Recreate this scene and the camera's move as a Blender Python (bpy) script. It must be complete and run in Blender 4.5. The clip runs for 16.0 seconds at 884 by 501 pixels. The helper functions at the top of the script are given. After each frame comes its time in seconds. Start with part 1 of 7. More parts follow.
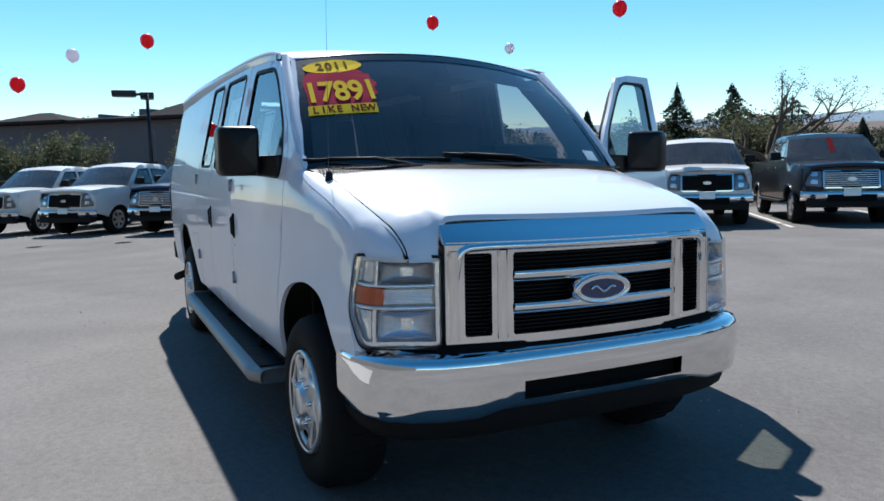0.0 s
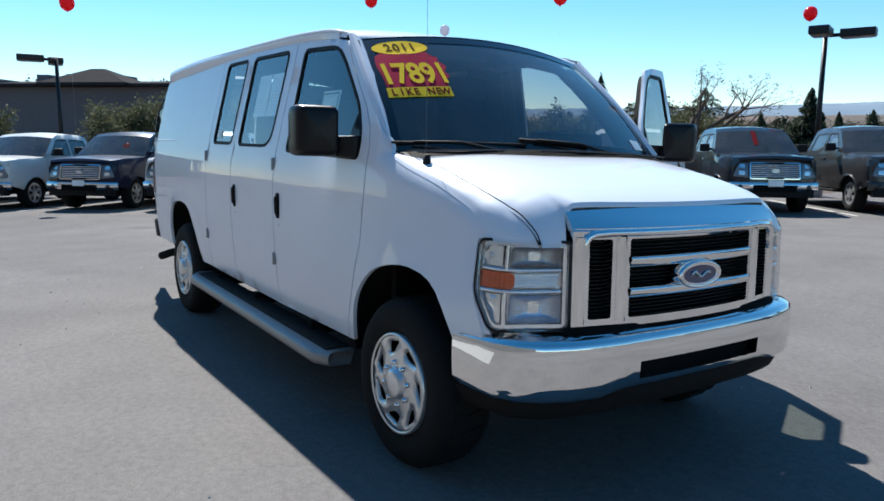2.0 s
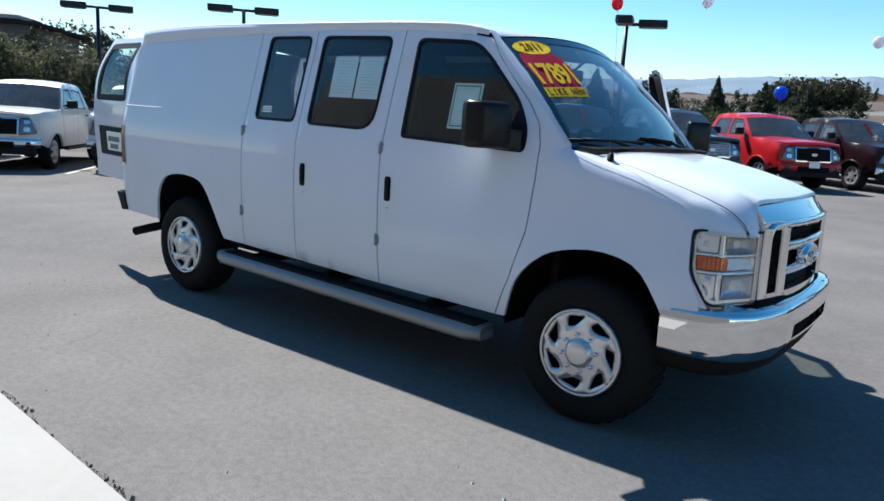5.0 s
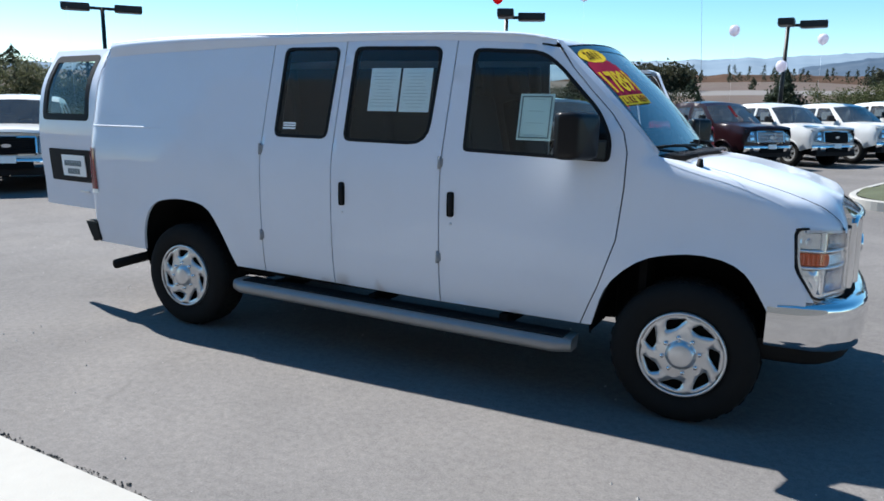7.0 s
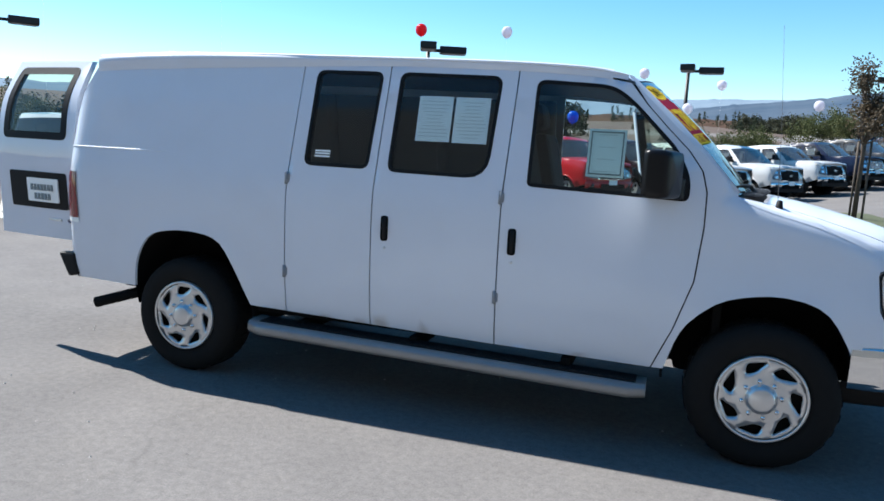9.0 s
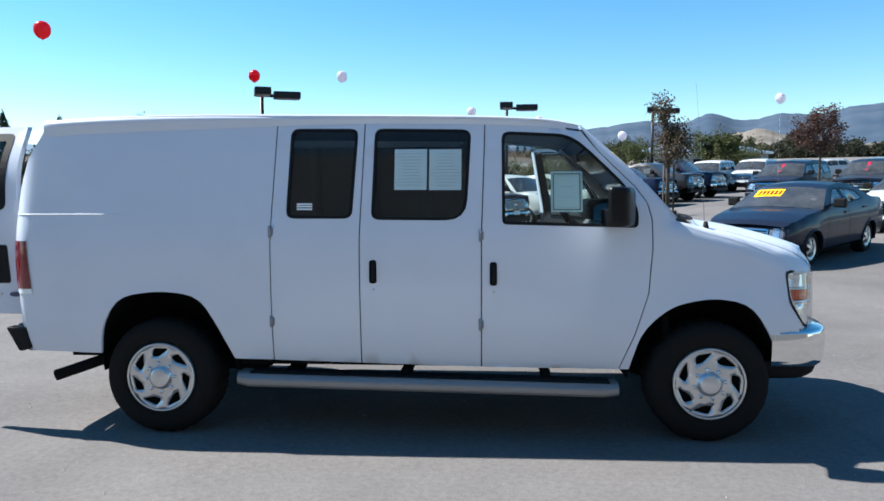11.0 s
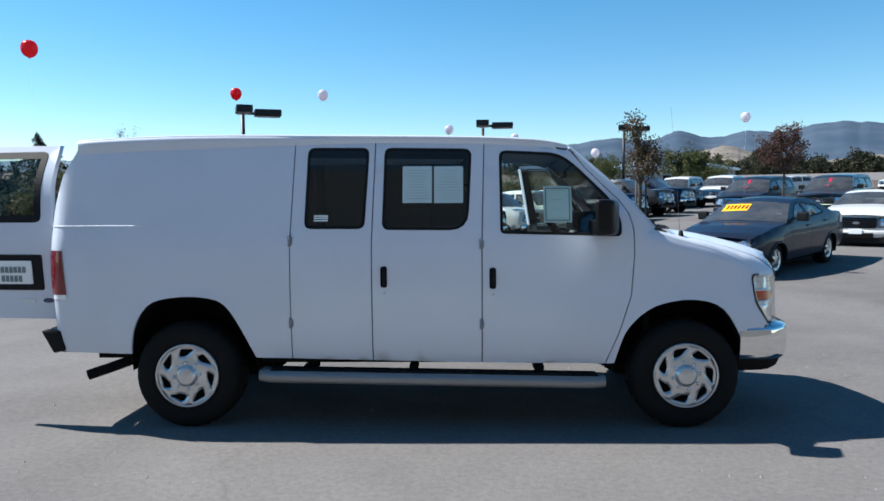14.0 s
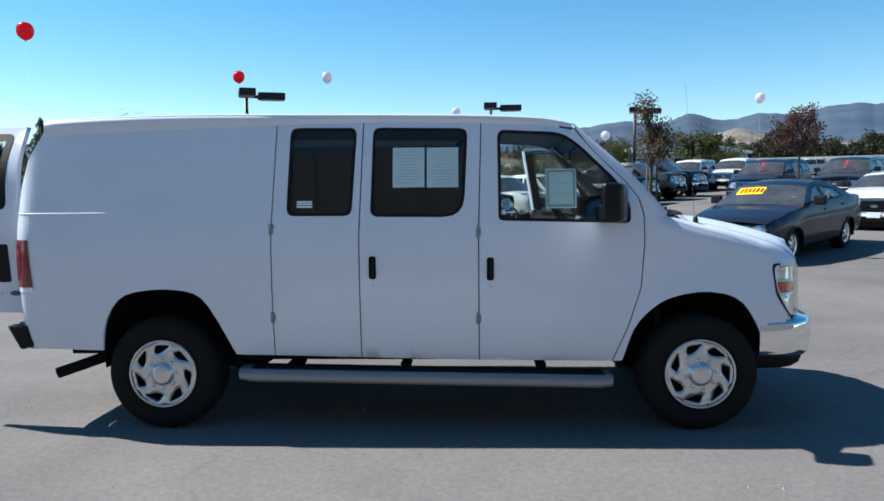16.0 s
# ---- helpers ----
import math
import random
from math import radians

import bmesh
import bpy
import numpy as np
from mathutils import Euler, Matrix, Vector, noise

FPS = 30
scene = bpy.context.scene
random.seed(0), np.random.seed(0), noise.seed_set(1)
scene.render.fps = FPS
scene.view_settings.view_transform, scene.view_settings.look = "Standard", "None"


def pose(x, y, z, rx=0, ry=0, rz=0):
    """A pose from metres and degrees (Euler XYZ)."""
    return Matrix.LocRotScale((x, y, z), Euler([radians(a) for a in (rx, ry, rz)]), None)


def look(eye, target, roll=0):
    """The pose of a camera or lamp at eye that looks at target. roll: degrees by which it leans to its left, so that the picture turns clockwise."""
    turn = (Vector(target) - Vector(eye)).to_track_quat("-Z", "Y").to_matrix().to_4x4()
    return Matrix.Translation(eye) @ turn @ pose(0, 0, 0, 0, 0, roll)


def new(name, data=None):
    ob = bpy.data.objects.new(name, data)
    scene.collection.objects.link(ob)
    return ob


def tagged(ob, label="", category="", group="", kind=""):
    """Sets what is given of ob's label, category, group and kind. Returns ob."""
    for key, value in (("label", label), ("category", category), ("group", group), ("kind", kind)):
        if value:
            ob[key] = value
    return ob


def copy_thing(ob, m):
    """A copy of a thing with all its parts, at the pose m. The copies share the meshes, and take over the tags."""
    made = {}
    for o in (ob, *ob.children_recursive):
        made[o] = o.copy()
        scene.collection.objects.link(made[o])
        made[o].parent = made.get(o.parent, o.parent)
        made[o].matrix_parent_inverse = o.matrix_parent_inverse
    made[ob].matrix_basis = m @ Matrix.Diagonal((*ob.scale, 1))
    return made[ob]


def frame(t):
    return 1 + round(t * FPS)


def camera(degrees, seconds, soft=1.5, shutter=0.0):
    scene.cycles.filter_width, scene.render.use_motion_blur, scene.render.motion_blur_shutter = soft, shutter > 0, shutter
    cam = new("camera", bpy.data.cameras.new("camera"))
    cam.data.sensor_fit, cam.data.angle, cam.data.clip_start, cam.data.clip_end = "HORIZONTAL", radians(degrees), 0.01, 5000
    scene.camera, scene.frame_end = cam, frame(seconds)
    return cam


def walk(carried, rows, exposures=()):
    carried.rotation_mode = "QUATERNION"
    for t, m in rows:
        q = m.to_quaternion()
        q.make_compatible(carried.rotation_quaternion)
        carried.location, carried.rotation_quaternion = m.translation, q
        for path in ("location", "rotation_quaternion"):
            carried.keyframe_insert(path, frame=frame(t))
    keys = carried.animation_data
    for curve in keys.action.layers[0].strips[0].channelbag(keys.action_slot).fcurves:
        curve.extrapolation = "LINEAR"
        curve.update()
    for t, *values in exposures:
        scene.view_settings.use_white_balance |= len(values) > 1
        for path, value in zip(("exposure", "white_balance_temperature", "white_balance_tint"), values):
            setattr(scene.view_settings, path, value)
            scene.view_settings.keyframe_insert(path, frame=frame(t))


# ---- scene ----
cam = camera(63.3, 16.0, soft=1.65)
EXPOSURES = [(0.0, 0.83), (2.0, 0.90), (4.0, 0.96), (7.0, 1.09), (8.5, 1.17), (11.0, 1.13), (12.5, 0.87), (16.0, 0.90)]
PATH = [
    (0, (6.507, -1.801, 1.399), (4.736, -0.903, 1.159), -1.3),
    (0.5, (6.504, -1.885, 1.434), (4.720, -1.027, 1.147), -1.4),
    (1, (6.458, -2.027, 1.443), (4.730, -1.052, 1.188), -1.0),
    (1.5, (6.293, -2.250, 1.427), (4.613, -1.191, 1.194), -0.6),
    (2, (6.137, -2.530, 1.425), (4.502, -1.416, 1.131), 0.5),
    (2.5, (6.031, -2.880, 1.465), (4.485, -1.647, 1.172), 1.7),
    (3, (5.860, -3.139, 1.454), (4.367, -1.838, 1.173), 3.2),
    (3.5, (5.674, -3.413, 1.480), (4.213, -2.076, 1.200), 4.6),
    (4, (5.527, -3.697, 1.506), (4.153, -2.296, 1.120), 4.8),
    (4.2, (5.417, -3.811, 1.510), (4.084, -2.374, 1.114), 4.8),
    (6.3, (4.405, -4.546, 1.606), (3.411, -2.847, 1.252), 0.6),
    (6.5, (4.259, -4.604, 1.610), (3.301, -2.886, 1.251), 0.8),
    (7, (3.978, -4.702, 1.610), (3.100, -2.948, 1.221), 1.0),
    (7.5, (3.780, -4.688, 1.605), (2.938, -2.920, 1.198), 0.8),
    (8, (3.557, -4.614, 1.610), (2.768, -2.819, 1.217), 1.0),
    (8.5, (3.308, -4.620, 1.627), (2.587, -2.794, 1.246), 1.7),
    (8.7, (3.193, -4.689, 1.586), (2.510, -2.841, 1.240), 2.4),
    (10.8, (2.169, -5.337, 1.611), (2.016, -3.352, 1.423), -0.4),
    (11, (2.135, -5.430, 1.621), (2.005, -3.442, 1.437), -0.3),
    (11.5, (2.024, -5.712, 1.610), (1.932, -3.718, 1.482), -0.6),
    (12, (1.963, -5.894, 1.624), (1.942, -3.896, 1.534), -0.2),
    (12.5, (1.973, -5.923, 1.602), (1.950, -3.928, 1.468), -0.5),
    (13, (1.973, -5.934, 1.591), (1.950, -3.938, 1.467), -0.8),
    (13.5, (1.963, -5.936, 1.600), (1.911, -3.941, 1.465), -0.6),
    (14, (1.950, -5.930, 1.602), (1.895, -3.936, 1.463), -0.4),
    (14.5, (1.947, -5.923, 1.593), (1.890, -3.928, 1.464), -0.2),
    (15, (1.949, -5.894, 1.593), (1.894, -3.900, 1.458), -0.1),
    (15.5, (1.985, -5.773, 1.587), (1.910, -3.780, 1.437), -0.5),
    (16, (2.046, -5.541, 1.600), (1.963, -3.551, 1.418), -0.6),
]
walk(cam, [(t, look(eye, target, roll)) for t, eye, target, roll in PATH], EXPOSURES)

# ---- world, sun, exposure ----
SUN_ELEV = radians(48.6)
SUN_AZ = math.atan2(0.234, -0.855)
world = bpy.data.worlds.new("sky")
scene.world = world
world.use_nodes = True
wn = world.node_tree.nodes
sky = wn.new("ShaderNodeTexSky")
sky.sky_type, sky.sun_disc = "NISHITA", False
sky.sun_elevation, sky.sun_rotation = SUN_ELEV, math.pi / 2 - SUN_AZ
sky.altitude, sky.air_density, sky.dust_density, sky.ozone_density = 400, 1.0, 0.0, 3.0
rich = wn.new("ShaderNodeHueSaturation")
rich.inputs["Saturation"].default_value, rich.inputs["Hue"].default_value = 1.30, 0.49
world.node_tree.links.new(sky.outputs[0], rich.inputs["Color"])
world.node_tree.links.new(rich.outputs[0], wn["Background"].inputs["Color"])
wn["Background"].inputs["Strength"].default_value = 0.088
sun = new("sun", bpy.data.lights.new("sun", "SUN"))
sun.data.energy, sun.data.angle, sun.data.color = 5.0, radians(0.53), (1.0, 0.985, 0.945)
sun_way = Vector((math.cos(SUN_AZ) * math.cos(SUN_ELEV), math.sin(SUN_AZ) * math.cos(SUN_ELEV), math.sin(SUN_ELEV)))
sun.rotation_euler = sun_way.to_track_quat("Z", "Y").to_euler()


# ---- materials ----
def material(name):
    m = bpy.data.materials.new(name)
    m.use_nodes = True
    return m, m.node_tree.nodes, m.node_tree.links, m.node_tree.nodes["Principled BSDF"]


def texture_at(nodes, links, scale, detail=4.0, kind="Object", rough=0.55):
    co = nodes.new("ShaderNodeTexCoord")
    tex = nodes.new("ShaderNodeTexNoise")
    tex.inputs["Scale"].default_value, tex.inputs["Detail"].default_value = scale, detail
    tex.inputs["Roughness"].default_value = rough
    links.new(co.outputs[kind], tex.inputs["Vector"])
    return tex.outputs["Fac"]


def ramp(nodes, links, source, stops):
    r = nodes.new("ShaderNodeValToRGB")
    while len(r.color_ramp.elements) < len(stops):
        r.color_ramp.elements.new(0.5)
    for e, (at, c) in zip(r.color_ramp.elements, stops):
        e.position, e.color = at, (*c, 1)
    links.new(source, r.inputs[0])
    return r.outputs[0]


def mixed(nodes, links, a, b, fac, mode="MIX"):
    m = nodes.new("ShaderNodeMix")
    m.data_type, m.blend_type = "RGBA", mode
    for sock, v in ((m.inputs[6], a), (m.inputs[7], b), (m.inputs[0], fac)):
        if isinstance(v, (tuple, float, int)):
            sock.default_value = (*v, 1) if isinstance(v, tuple) else v
        else:
            links.new(v, sock)
    return m.outputs[2]


def bumped(nodes, links, bsdf, height, strength, distance=0.01):
    b = nodes.new("ShaderNodeBump")
    b.inputs["Strength"].default_value, b.inputs["Distance"].default_value = strength, distance
    links.new(height, b.inputs["Height"])
    links.new(b.outputs[0], bsdf.inputs["Normal"])


def simple(name, c, rough=0.5, metal=0.0, vary=0.12, scale=6.0, bump=0.0, bump_scale=60.0, coat=0.0, spec=0.5):
    """A plain surface with a little variation at two scales."""
    m, n, l, b = material(name)
    dark, lite = tuple(v * (1 - vary) for v in c), tuple(min(1, v * (1 + vary)) for v in c)
    big, fine = texture_at(n, l, scale), texture_at(n, l, scale * 9)
    col = mixed(n, l, mixed(n, l, dark, lite, big), mixed(n, l, dark, lite, fine), 0.4)
    l.new(col, b.inputs["Base Color"])
    b.inputs["Roughness"].default_value, b.inputs["Metallic"].default_value = rough, metal
    b.inputs["Coat Weight"].default_value, b.inputs["Coat Roughness"].default_value = coat, 0.03
    b.inputs["Specular IOR Level"].default_value = spec
    if bump:
        bumped(n, l, b, texture_at(n, l, bump_scale), bump, 0.004)
    return m


def car_paint(name, c, rough=0.35, metal=0.0, coat=0.7):
    """Clear-coated body colour with faint dust and orange peel."""
    m, n, l, b = material(name)
    dust = texture_at(n, l, 2.2, 6)
    fine = texture_at(n, l, 14.0, 3)
    grime = tuple(v * 0.92 + 0.003 + 0.02 * max(c) for v in c)
    col = mixed(n, l, c, grime, ramp(n, l, dust, ((0.45, (0, 0, 0)), (0.75, (0.8, 0.8, 0.8)))))
    l.new(col, b.inputs["Base Color"])
    rr = n.new("ShaderNodeMapRange")
    rr.inputs["To Min"].default_value, rr.inputs["To Max"].default_value = rough * 0.85, rough * 1.2
    l.new(fine, rr.inputs["Value"])
    l.new(rr.outputs[0], b.inputs["Roughness"])
    b.inputs["Metallic"].default_value = metal
    b.inputs["Coat Weight"].default_value, b.inputs["Coat Roughness"].default_value = coat, 0.03
    b.inputs["Specular IOR Level"].default_value = 0.12
    bumped(n, l, b, texture_at(n, l, 1.3, 2), 0.06, 0.02)
    wave = n.new("ShaderNodeBump")
    wave.inputs["Strength"].default_value, wave.inputs["Distance"].default_value = 0.10, 0.02
    l.new(texture_at(n, l, 3.2, 2), wave.inputs["Height"])
    l.new(wave.outputs[0], b.inputs["Coat Normal"])
    return m


def glass(name, tint, gloss=0.045, dust=0.0, peak=0.9):
    """A thin tinted pane: it lets light through, and mirrors more at a slant; gloss, peak: its mirroring face on and edge on."""
    m, n, l, b = material(name)
    n.remove(b)
    clear, shine, mix = n.new("ShaderNodeBsdfTransparent"), n.new("ShaderNodeBsdfGlossy"), n.new("ShaderNodeMixShader")
    facing, power, scale = n.new("ShaderNodeLayerWeight"), n.new("ShaderNodeMath"), n.new("ShaderNodeMath")
    facing.inputs["Blend"].default_value = 0.5
    power.operation, power.inputs[1].default_value = "POWER", 2.7
    scale.operation, scale.inputs[1].default_value, scale.inputs[2].default_value = "MULTIPLY_ADD", peak - gloss, gloss
    clear.inputs["Color"].default_value = (*tint, 1)
    shine.inputs["Roughness"].default_value = 0.01
    l.new(facing.outputs["Facing"], power.inputs[0])
    l.new(power.outputs[0], scale.inputs[0])
    l.new(scale.outputs[0], mix.inputs[0])
    l.new(clear.outputs[0], mix.inputs[1])
    l.new(shine.outputs[0], mix.inputs[2])
    last = mix
    if dust:
        film, over, spread = n.new("ShaderNodeBsdfDiffuse"), n.new("ShaderNodeMixShader"), n.new("ShaderNodeMath")
        film.inputs["Color"].default_value = (0.55, 0.53, 0.50, 1)
        spread.operation, spread.inputs[1].default_value = "MULTIPLY", 2 * dust
        l.new(texture_at(n, l, 3.0, 6), spread.inputs[0])
        l.new(spread.outputs[0], over.inputs[0])
        l.new(mix.outputs[0], over.inputs[1])
        l.new(film.outputs[0], over.inputs[2])
        last = over
    l.new(last.outputs[0], n["Material Output"].inputs["Surface"])
    return m


def asphalt_material():
    m, n, l, b = material("weathered_asphalt")
    big = texture_at(n, l, 0.16, 5)
    mid = texture_at(n, l, 1.1, 6)
    stone = texture_at(n, l, 95.0, 3, rough=0.7)
    col = ramp(n, l, big, ((0.32, (0.118, 0.111, 0.109)), (0.5, (0.145, 0.137, 0.135)), (0.7, (0.167, 0.158, 0.155))))
    col = mixed(n, l, col, ramp(n, l, mid, ((0.3, (0.80, 0.80, 0.80)), (0.7, (1.12, 1.12, 1.11)))), 0.5, "MULTIPLY")
    worn = texture_at(n, l, 0.45, 8, rough=0.7)
    col = mixed(n, l, col, ramp(n, l, worn, ((0.35, (0.86, 0.86, 0.87)), (0.5, (1, 1, 1)), (0.66, (1.14, 1.13, 1.10)))), 0.6, "MULTIPLY")
    grain = texture_at(n, l, 24.0, 4, rough=0.65)
    col = mixed(n, l, col, ramp(n, l, grain, ((0.34, (0.85, 0.85, 0.85)), (0.5, (1, 1, 1)), (0.68, (1.14, 1.14, 1.13)))), 0.8, "MULTIPLY")
    crack_co, crack = n.new("ShaderNodeTexCoord"), n.new("ShaderNodeTexVoronoi")
    crack.feature, crack.inputs["Scale"].default_value, crack.inputs["Randomness"].default_value = "DISTANCE_TO_EDGE", 0.13, 1.0
    bend = n.new("ShaderNodeVectorMath")
    bend.operation = "MULTIPLY_ADD"
    warp = n.new("ShaderNodeTexNoise")
    warp.inputs["Scale"].default_value, warp.inputs["Detail"].default_value = 0.7, 6
    l.new(crack_co.outputs["Object"], warp.inputs["Vector"])
    l.new(warp.outputs["Color"], bend.inputs[0])
    bend.inputs[1].default_value = (2.2, 2.2, 0)
    l.new(crack_co.outputs["Object"], bend.inputs[2])
    l.new(bend.outputs[0], crack.inputs["Vector"])
    col = mixed(n, l, col, ramp(n, l, crack.outputs["Distance"], ((0.0, (0.62, 0.61, 0.60)), (0.0022, (1, 1, 1)))), 0.2, "MULTIPLY")
    col = mixed(n, l, col, ramp(n, l, stone, ((0.30, (0.62, 0.62, 0.62)), (0.52, (1, 1, 1)), (0.74, (1.35, 1.34, 1.30)))), 0.5, "MULTIPLY")
    spots = n.new("ShaderNodeTexVoronoi")
    co = n.new("ShaderNodeTexCoord")
    l.new(co.outputs["Object"], spots.inputs["Vector"])
    spots.inputs["Scale"].default_value = 0.23
    oil = ramp(n, l, spots.outputs["Distance"], ((0.02, (0.62, 0.62, 0.62)), (0.10, (1, 1, 1))))
    col = mixed(n, l, col, oil, 0.55, "MULTIPLY")
    l.new(col, b.inputs["Base Color"])
    b.inputs["Roughness"].default_value = 0.95
    b.inputs["Specular IOR Level"].default_value = 0.1
    bumped(n, l, b, stone, 0.35, 0.005)
    return m


def field_material():
    m, n, l, b = material("dry_field_soil")
    big, mid, fine = texture_at(n, l, 0.012, 5), texture_at(n, l, 0.11, 6), texture_at(n, l, 2.5, 4)
    col = ramp(n, l, big, ((0.35, (0.064, 0.038, 0.027)), (0.52, (0.082, 0.051, 0.036)), (0.68, (0.048, 0.040, 0.026))))
    col = mixed(n, l, col, ramp(n, l, mid, ((0.3, (0.65, 0.66, 0.64)), (0.7, (1.2, 1.15, 1.1)))), 0.8, "MULTIPLY")
    col = mixed(n, l, col, ramp(n, l, fine, ((0.3, (0.75, 0.75, 0.75)), (0.7, (1.2, 1.2, 1.2)))), 0.6, "MULTIPLY")
    l.new(col, b.inputs["Base Color"])
    b.inputs["Roughness"].default_value = 0.95
    bumped(n, l, b, fine, 0.6, 0.05)
    return m


def leaf_material(name, a, c):
    m, n, l, b = material(name)
    info = n.new("ShaderNodeNewGeometry")
    big = texture_at(n, l, 0.9, 3)
    col = mixed(n, l, a, c, info.outputs["Random Per Island"])
    col = mixed(n, l, col, ramp(n, l, big, ((0.3, (0.6, 0.6, 0.6)), (0.7, (1.25, 1.2, 1.1)))), 0.7, "MULTIPLY")
    l.new(col, b.inputs["Base Color"])
    b.inputs["Roughness"].default_value = 0.7
    b.inputs["Specular IOR Level"].default_value = 0.15
    through_leaf, mix = n.new("ShaderNodeBsdfTranslucent"), n.new("ShaderNodeMixShader")
    mix.inputs[0].default_value = 0.28
    l.new(col, through_leaf.inputs["Color"])
    l.new(b.outputs[0], mix.inputs[1])
    l.new(through_leaf.outputs[0], mix.inputs[2])
    l.new(mix.outputs[0], n["Material Output"].inputs["Surface"])
    return m


WHITE = car_paint("white_clearcoat", (0.658, 0.700, 0.780))
TRUCK_WHITE = car_paint("truck_white_clearcoat", (0.60, 0.60, 0.59))
DARK_BLUE = car_paint("dark_blue_pearl_paint", (0.008, 0.013, 0.035), 0.3, 0.0, 0.3)
CHARCOAL = car_paint("charcoal_metallic_paint", (0.013, 0.014, 0.018), 0.3, 0.0, 0.8)
GREY = car_paint("warm_grey_metallic_paint", (0.036, 0.035, 0.036), 0.32, 0.1, 0.8)
RED = car_paint("red_paint", (0.42, 0.012, 0.016), 0.3)
MAROON = car_paint("dark_maroon_paint", (0.016, 0.005, 0.007), 0.3, 0.0, 0.3)
STEEL_BLUE = car_paint("steel_blue_metallic_paint", (0.008, 0.012, 0.026), 0.4, 0.0, 0.4)
GLASS = glass("tinted_side_glass", (0.80, 0.88, 0.89), 0.032, 0.02)
WIND = glass("windscreen_glass", (0.42, 0.43, 0.43), 0.085, 0.055)
CLEAR = glass("door_glass", (0.68, 0.80, 0.78), 0.05)
REAR_PANE = glass("rear_door_glass", (0.56, 0.64, 0.62), 0.02, 0.0, 0.4)
GREEN_PANE = glass("green_tinted_door_glass", (0.66, 0.74, 0.65), 0.05)
LENS = glass("clear_lamp_lens", (0.93, 0.94, 0.95), 0.045)
CAR_GLASS = glass("parked_car_glass", (0.26, 0.28, 0.28), 0.06, 0.07)
PRIV = glass("privacy_glass", (0.06, 0.065, 0.065), 0.07)
MIRROR = simple("mirror_glass", (0.86, 0.87, 0.87), 0.02, 1.0, 0.02, 3.0)
CHROME = simple("chrome", (0.75, 0.76, 0.77), 0.05, 1.0, 0.03, 3.0)
SATIN = simple("brushed_silver_trim", (0.62, 0.63, 0.65), 0.32, 0.9, 0.08, 8.0)
HINGE = simple("grimy_hinge", (0.22, 0.235, 0.26), 0.5, 0.0, 0.35, 40)
BOARD = simple("dull_silver_step", (0.25, 0.255, 0.26), 0.45, 0.5, 0.12, 9.0, 0.15, 90)
ALLOY = simple("silver_wheel_cover", (0.60, 0.61, 0.62), 0.28, 0.75, 0.08, 12.0)
BLACK = simple("black_plastic", (0.009, 0.009, 0.010), 0.6, 0, 0.2, 20, 0.15, 250, spec=0.18)
SHELL = simple("satin_black_shell", (0.005, 0.005, 0.006), 0.32, 0, 0.15, 14, 0.04, 200, spec=0.26)
GLOSSBLACK = simple("gloss_black_trim", (0.01, 0.01, 0.012), 0.15, 0, 0.1, 10, coat=0.4)
RUBBER = simple("tyre_rubber", (0.011, 0.011, 0.011), 0.85, 0, 0.25, 25, 0.3, 180, spec=0.15)
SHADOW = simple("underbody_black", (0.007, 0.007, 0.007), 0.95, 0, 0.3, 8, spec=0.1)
DARKTRIM = simple("charcoal_door_trim", (0.030, 0.030, 0.033), 0.7, 0, 0.15, 10, 0.2, 150)
TRIM = simple("grey_cabin_plastic", (0.075, 0.075, 0.08), 0.7, 0, 0.15, 10, 0.2, 150)
LINER = simple("bare_grey_cargo_panel", (0.09, 0.09, 0.095), 0.6, 0, 0.15, 4)
FABRIC = simple("dark_grey_seat_cloth", (0.045, 0.045, 0.05), 0.9, 0, 0.25, 30, 0.3, 300)
LAMPDARK = simple("smoked_lamp_housing", (0.22, 0.23, 0.26), 0.35, 0.5, 0.35, 25, 0.3, 50)
AMBER = simple("amber_lens", (0.66, 0.085, 0.010), 0.2, 0, 0.08, 15, coat=0.6)
REDLENS = simple("red_lens", (0.17, 0.004, 0.012), 0.15, 0, 0.1, 15, coat=0.8)
LAMPTRAY = simple("silvered_lamp_tray", (0.94, 0.95, 0.96), 0.14, 0.8, 0.05, 30, 0.35, 45)
LAMPBOWL = simple("lamp_reflector", (0.94, 0.94, 0.95), 0.07, 0.85, 0.10, 40, 0.5, 60)
# Blue of the mirrored sky is put into this reflector's base colour
SKYBOWL = simple("sky_tinted_reflector", (0.50, 0.56, 0.66), 0.22, 0.85, 0.45, 45, 0.7, 70)
GREYBOWL = simple("smoky_reflector", (0.36, 0.36, 0.38), 0.25, 0.85, 0.45, 35, 0.6, 60)
PALE_INK = simple("pale_print", (0.50, 0.56, 0.57), 0.8, 0, 0.1, 20)
PAPER = simple("paper_sheet", (0.88, 0.92, 0.92), 0.8, 0, 0.04, 10)
INK = simple("grey_print", (0.20, 0.24, 0.25), 0.8, 0, 0.1, 20)
YELLOW = simple("yellow_vinyl", (0.78, 0.52, 0.035), 0.9, 0, 0.06, 15, spec=0.05)
REDVINYL = simple("red_vinyl", (0.36, 0.02, 0.055), 0.9, 0, 0.08, 15, spec=0.05)
DARKRED_TXT = simple("dark_red_print", (0.16, 0.01, 0.015), 0.9, 0, 0.1, 20, spec=0.05)
BROWN_TXT = simple("brown_print", (0.10, 0.05, 0.01), 0.9, 0, 0.1, 20, spec=0.05)
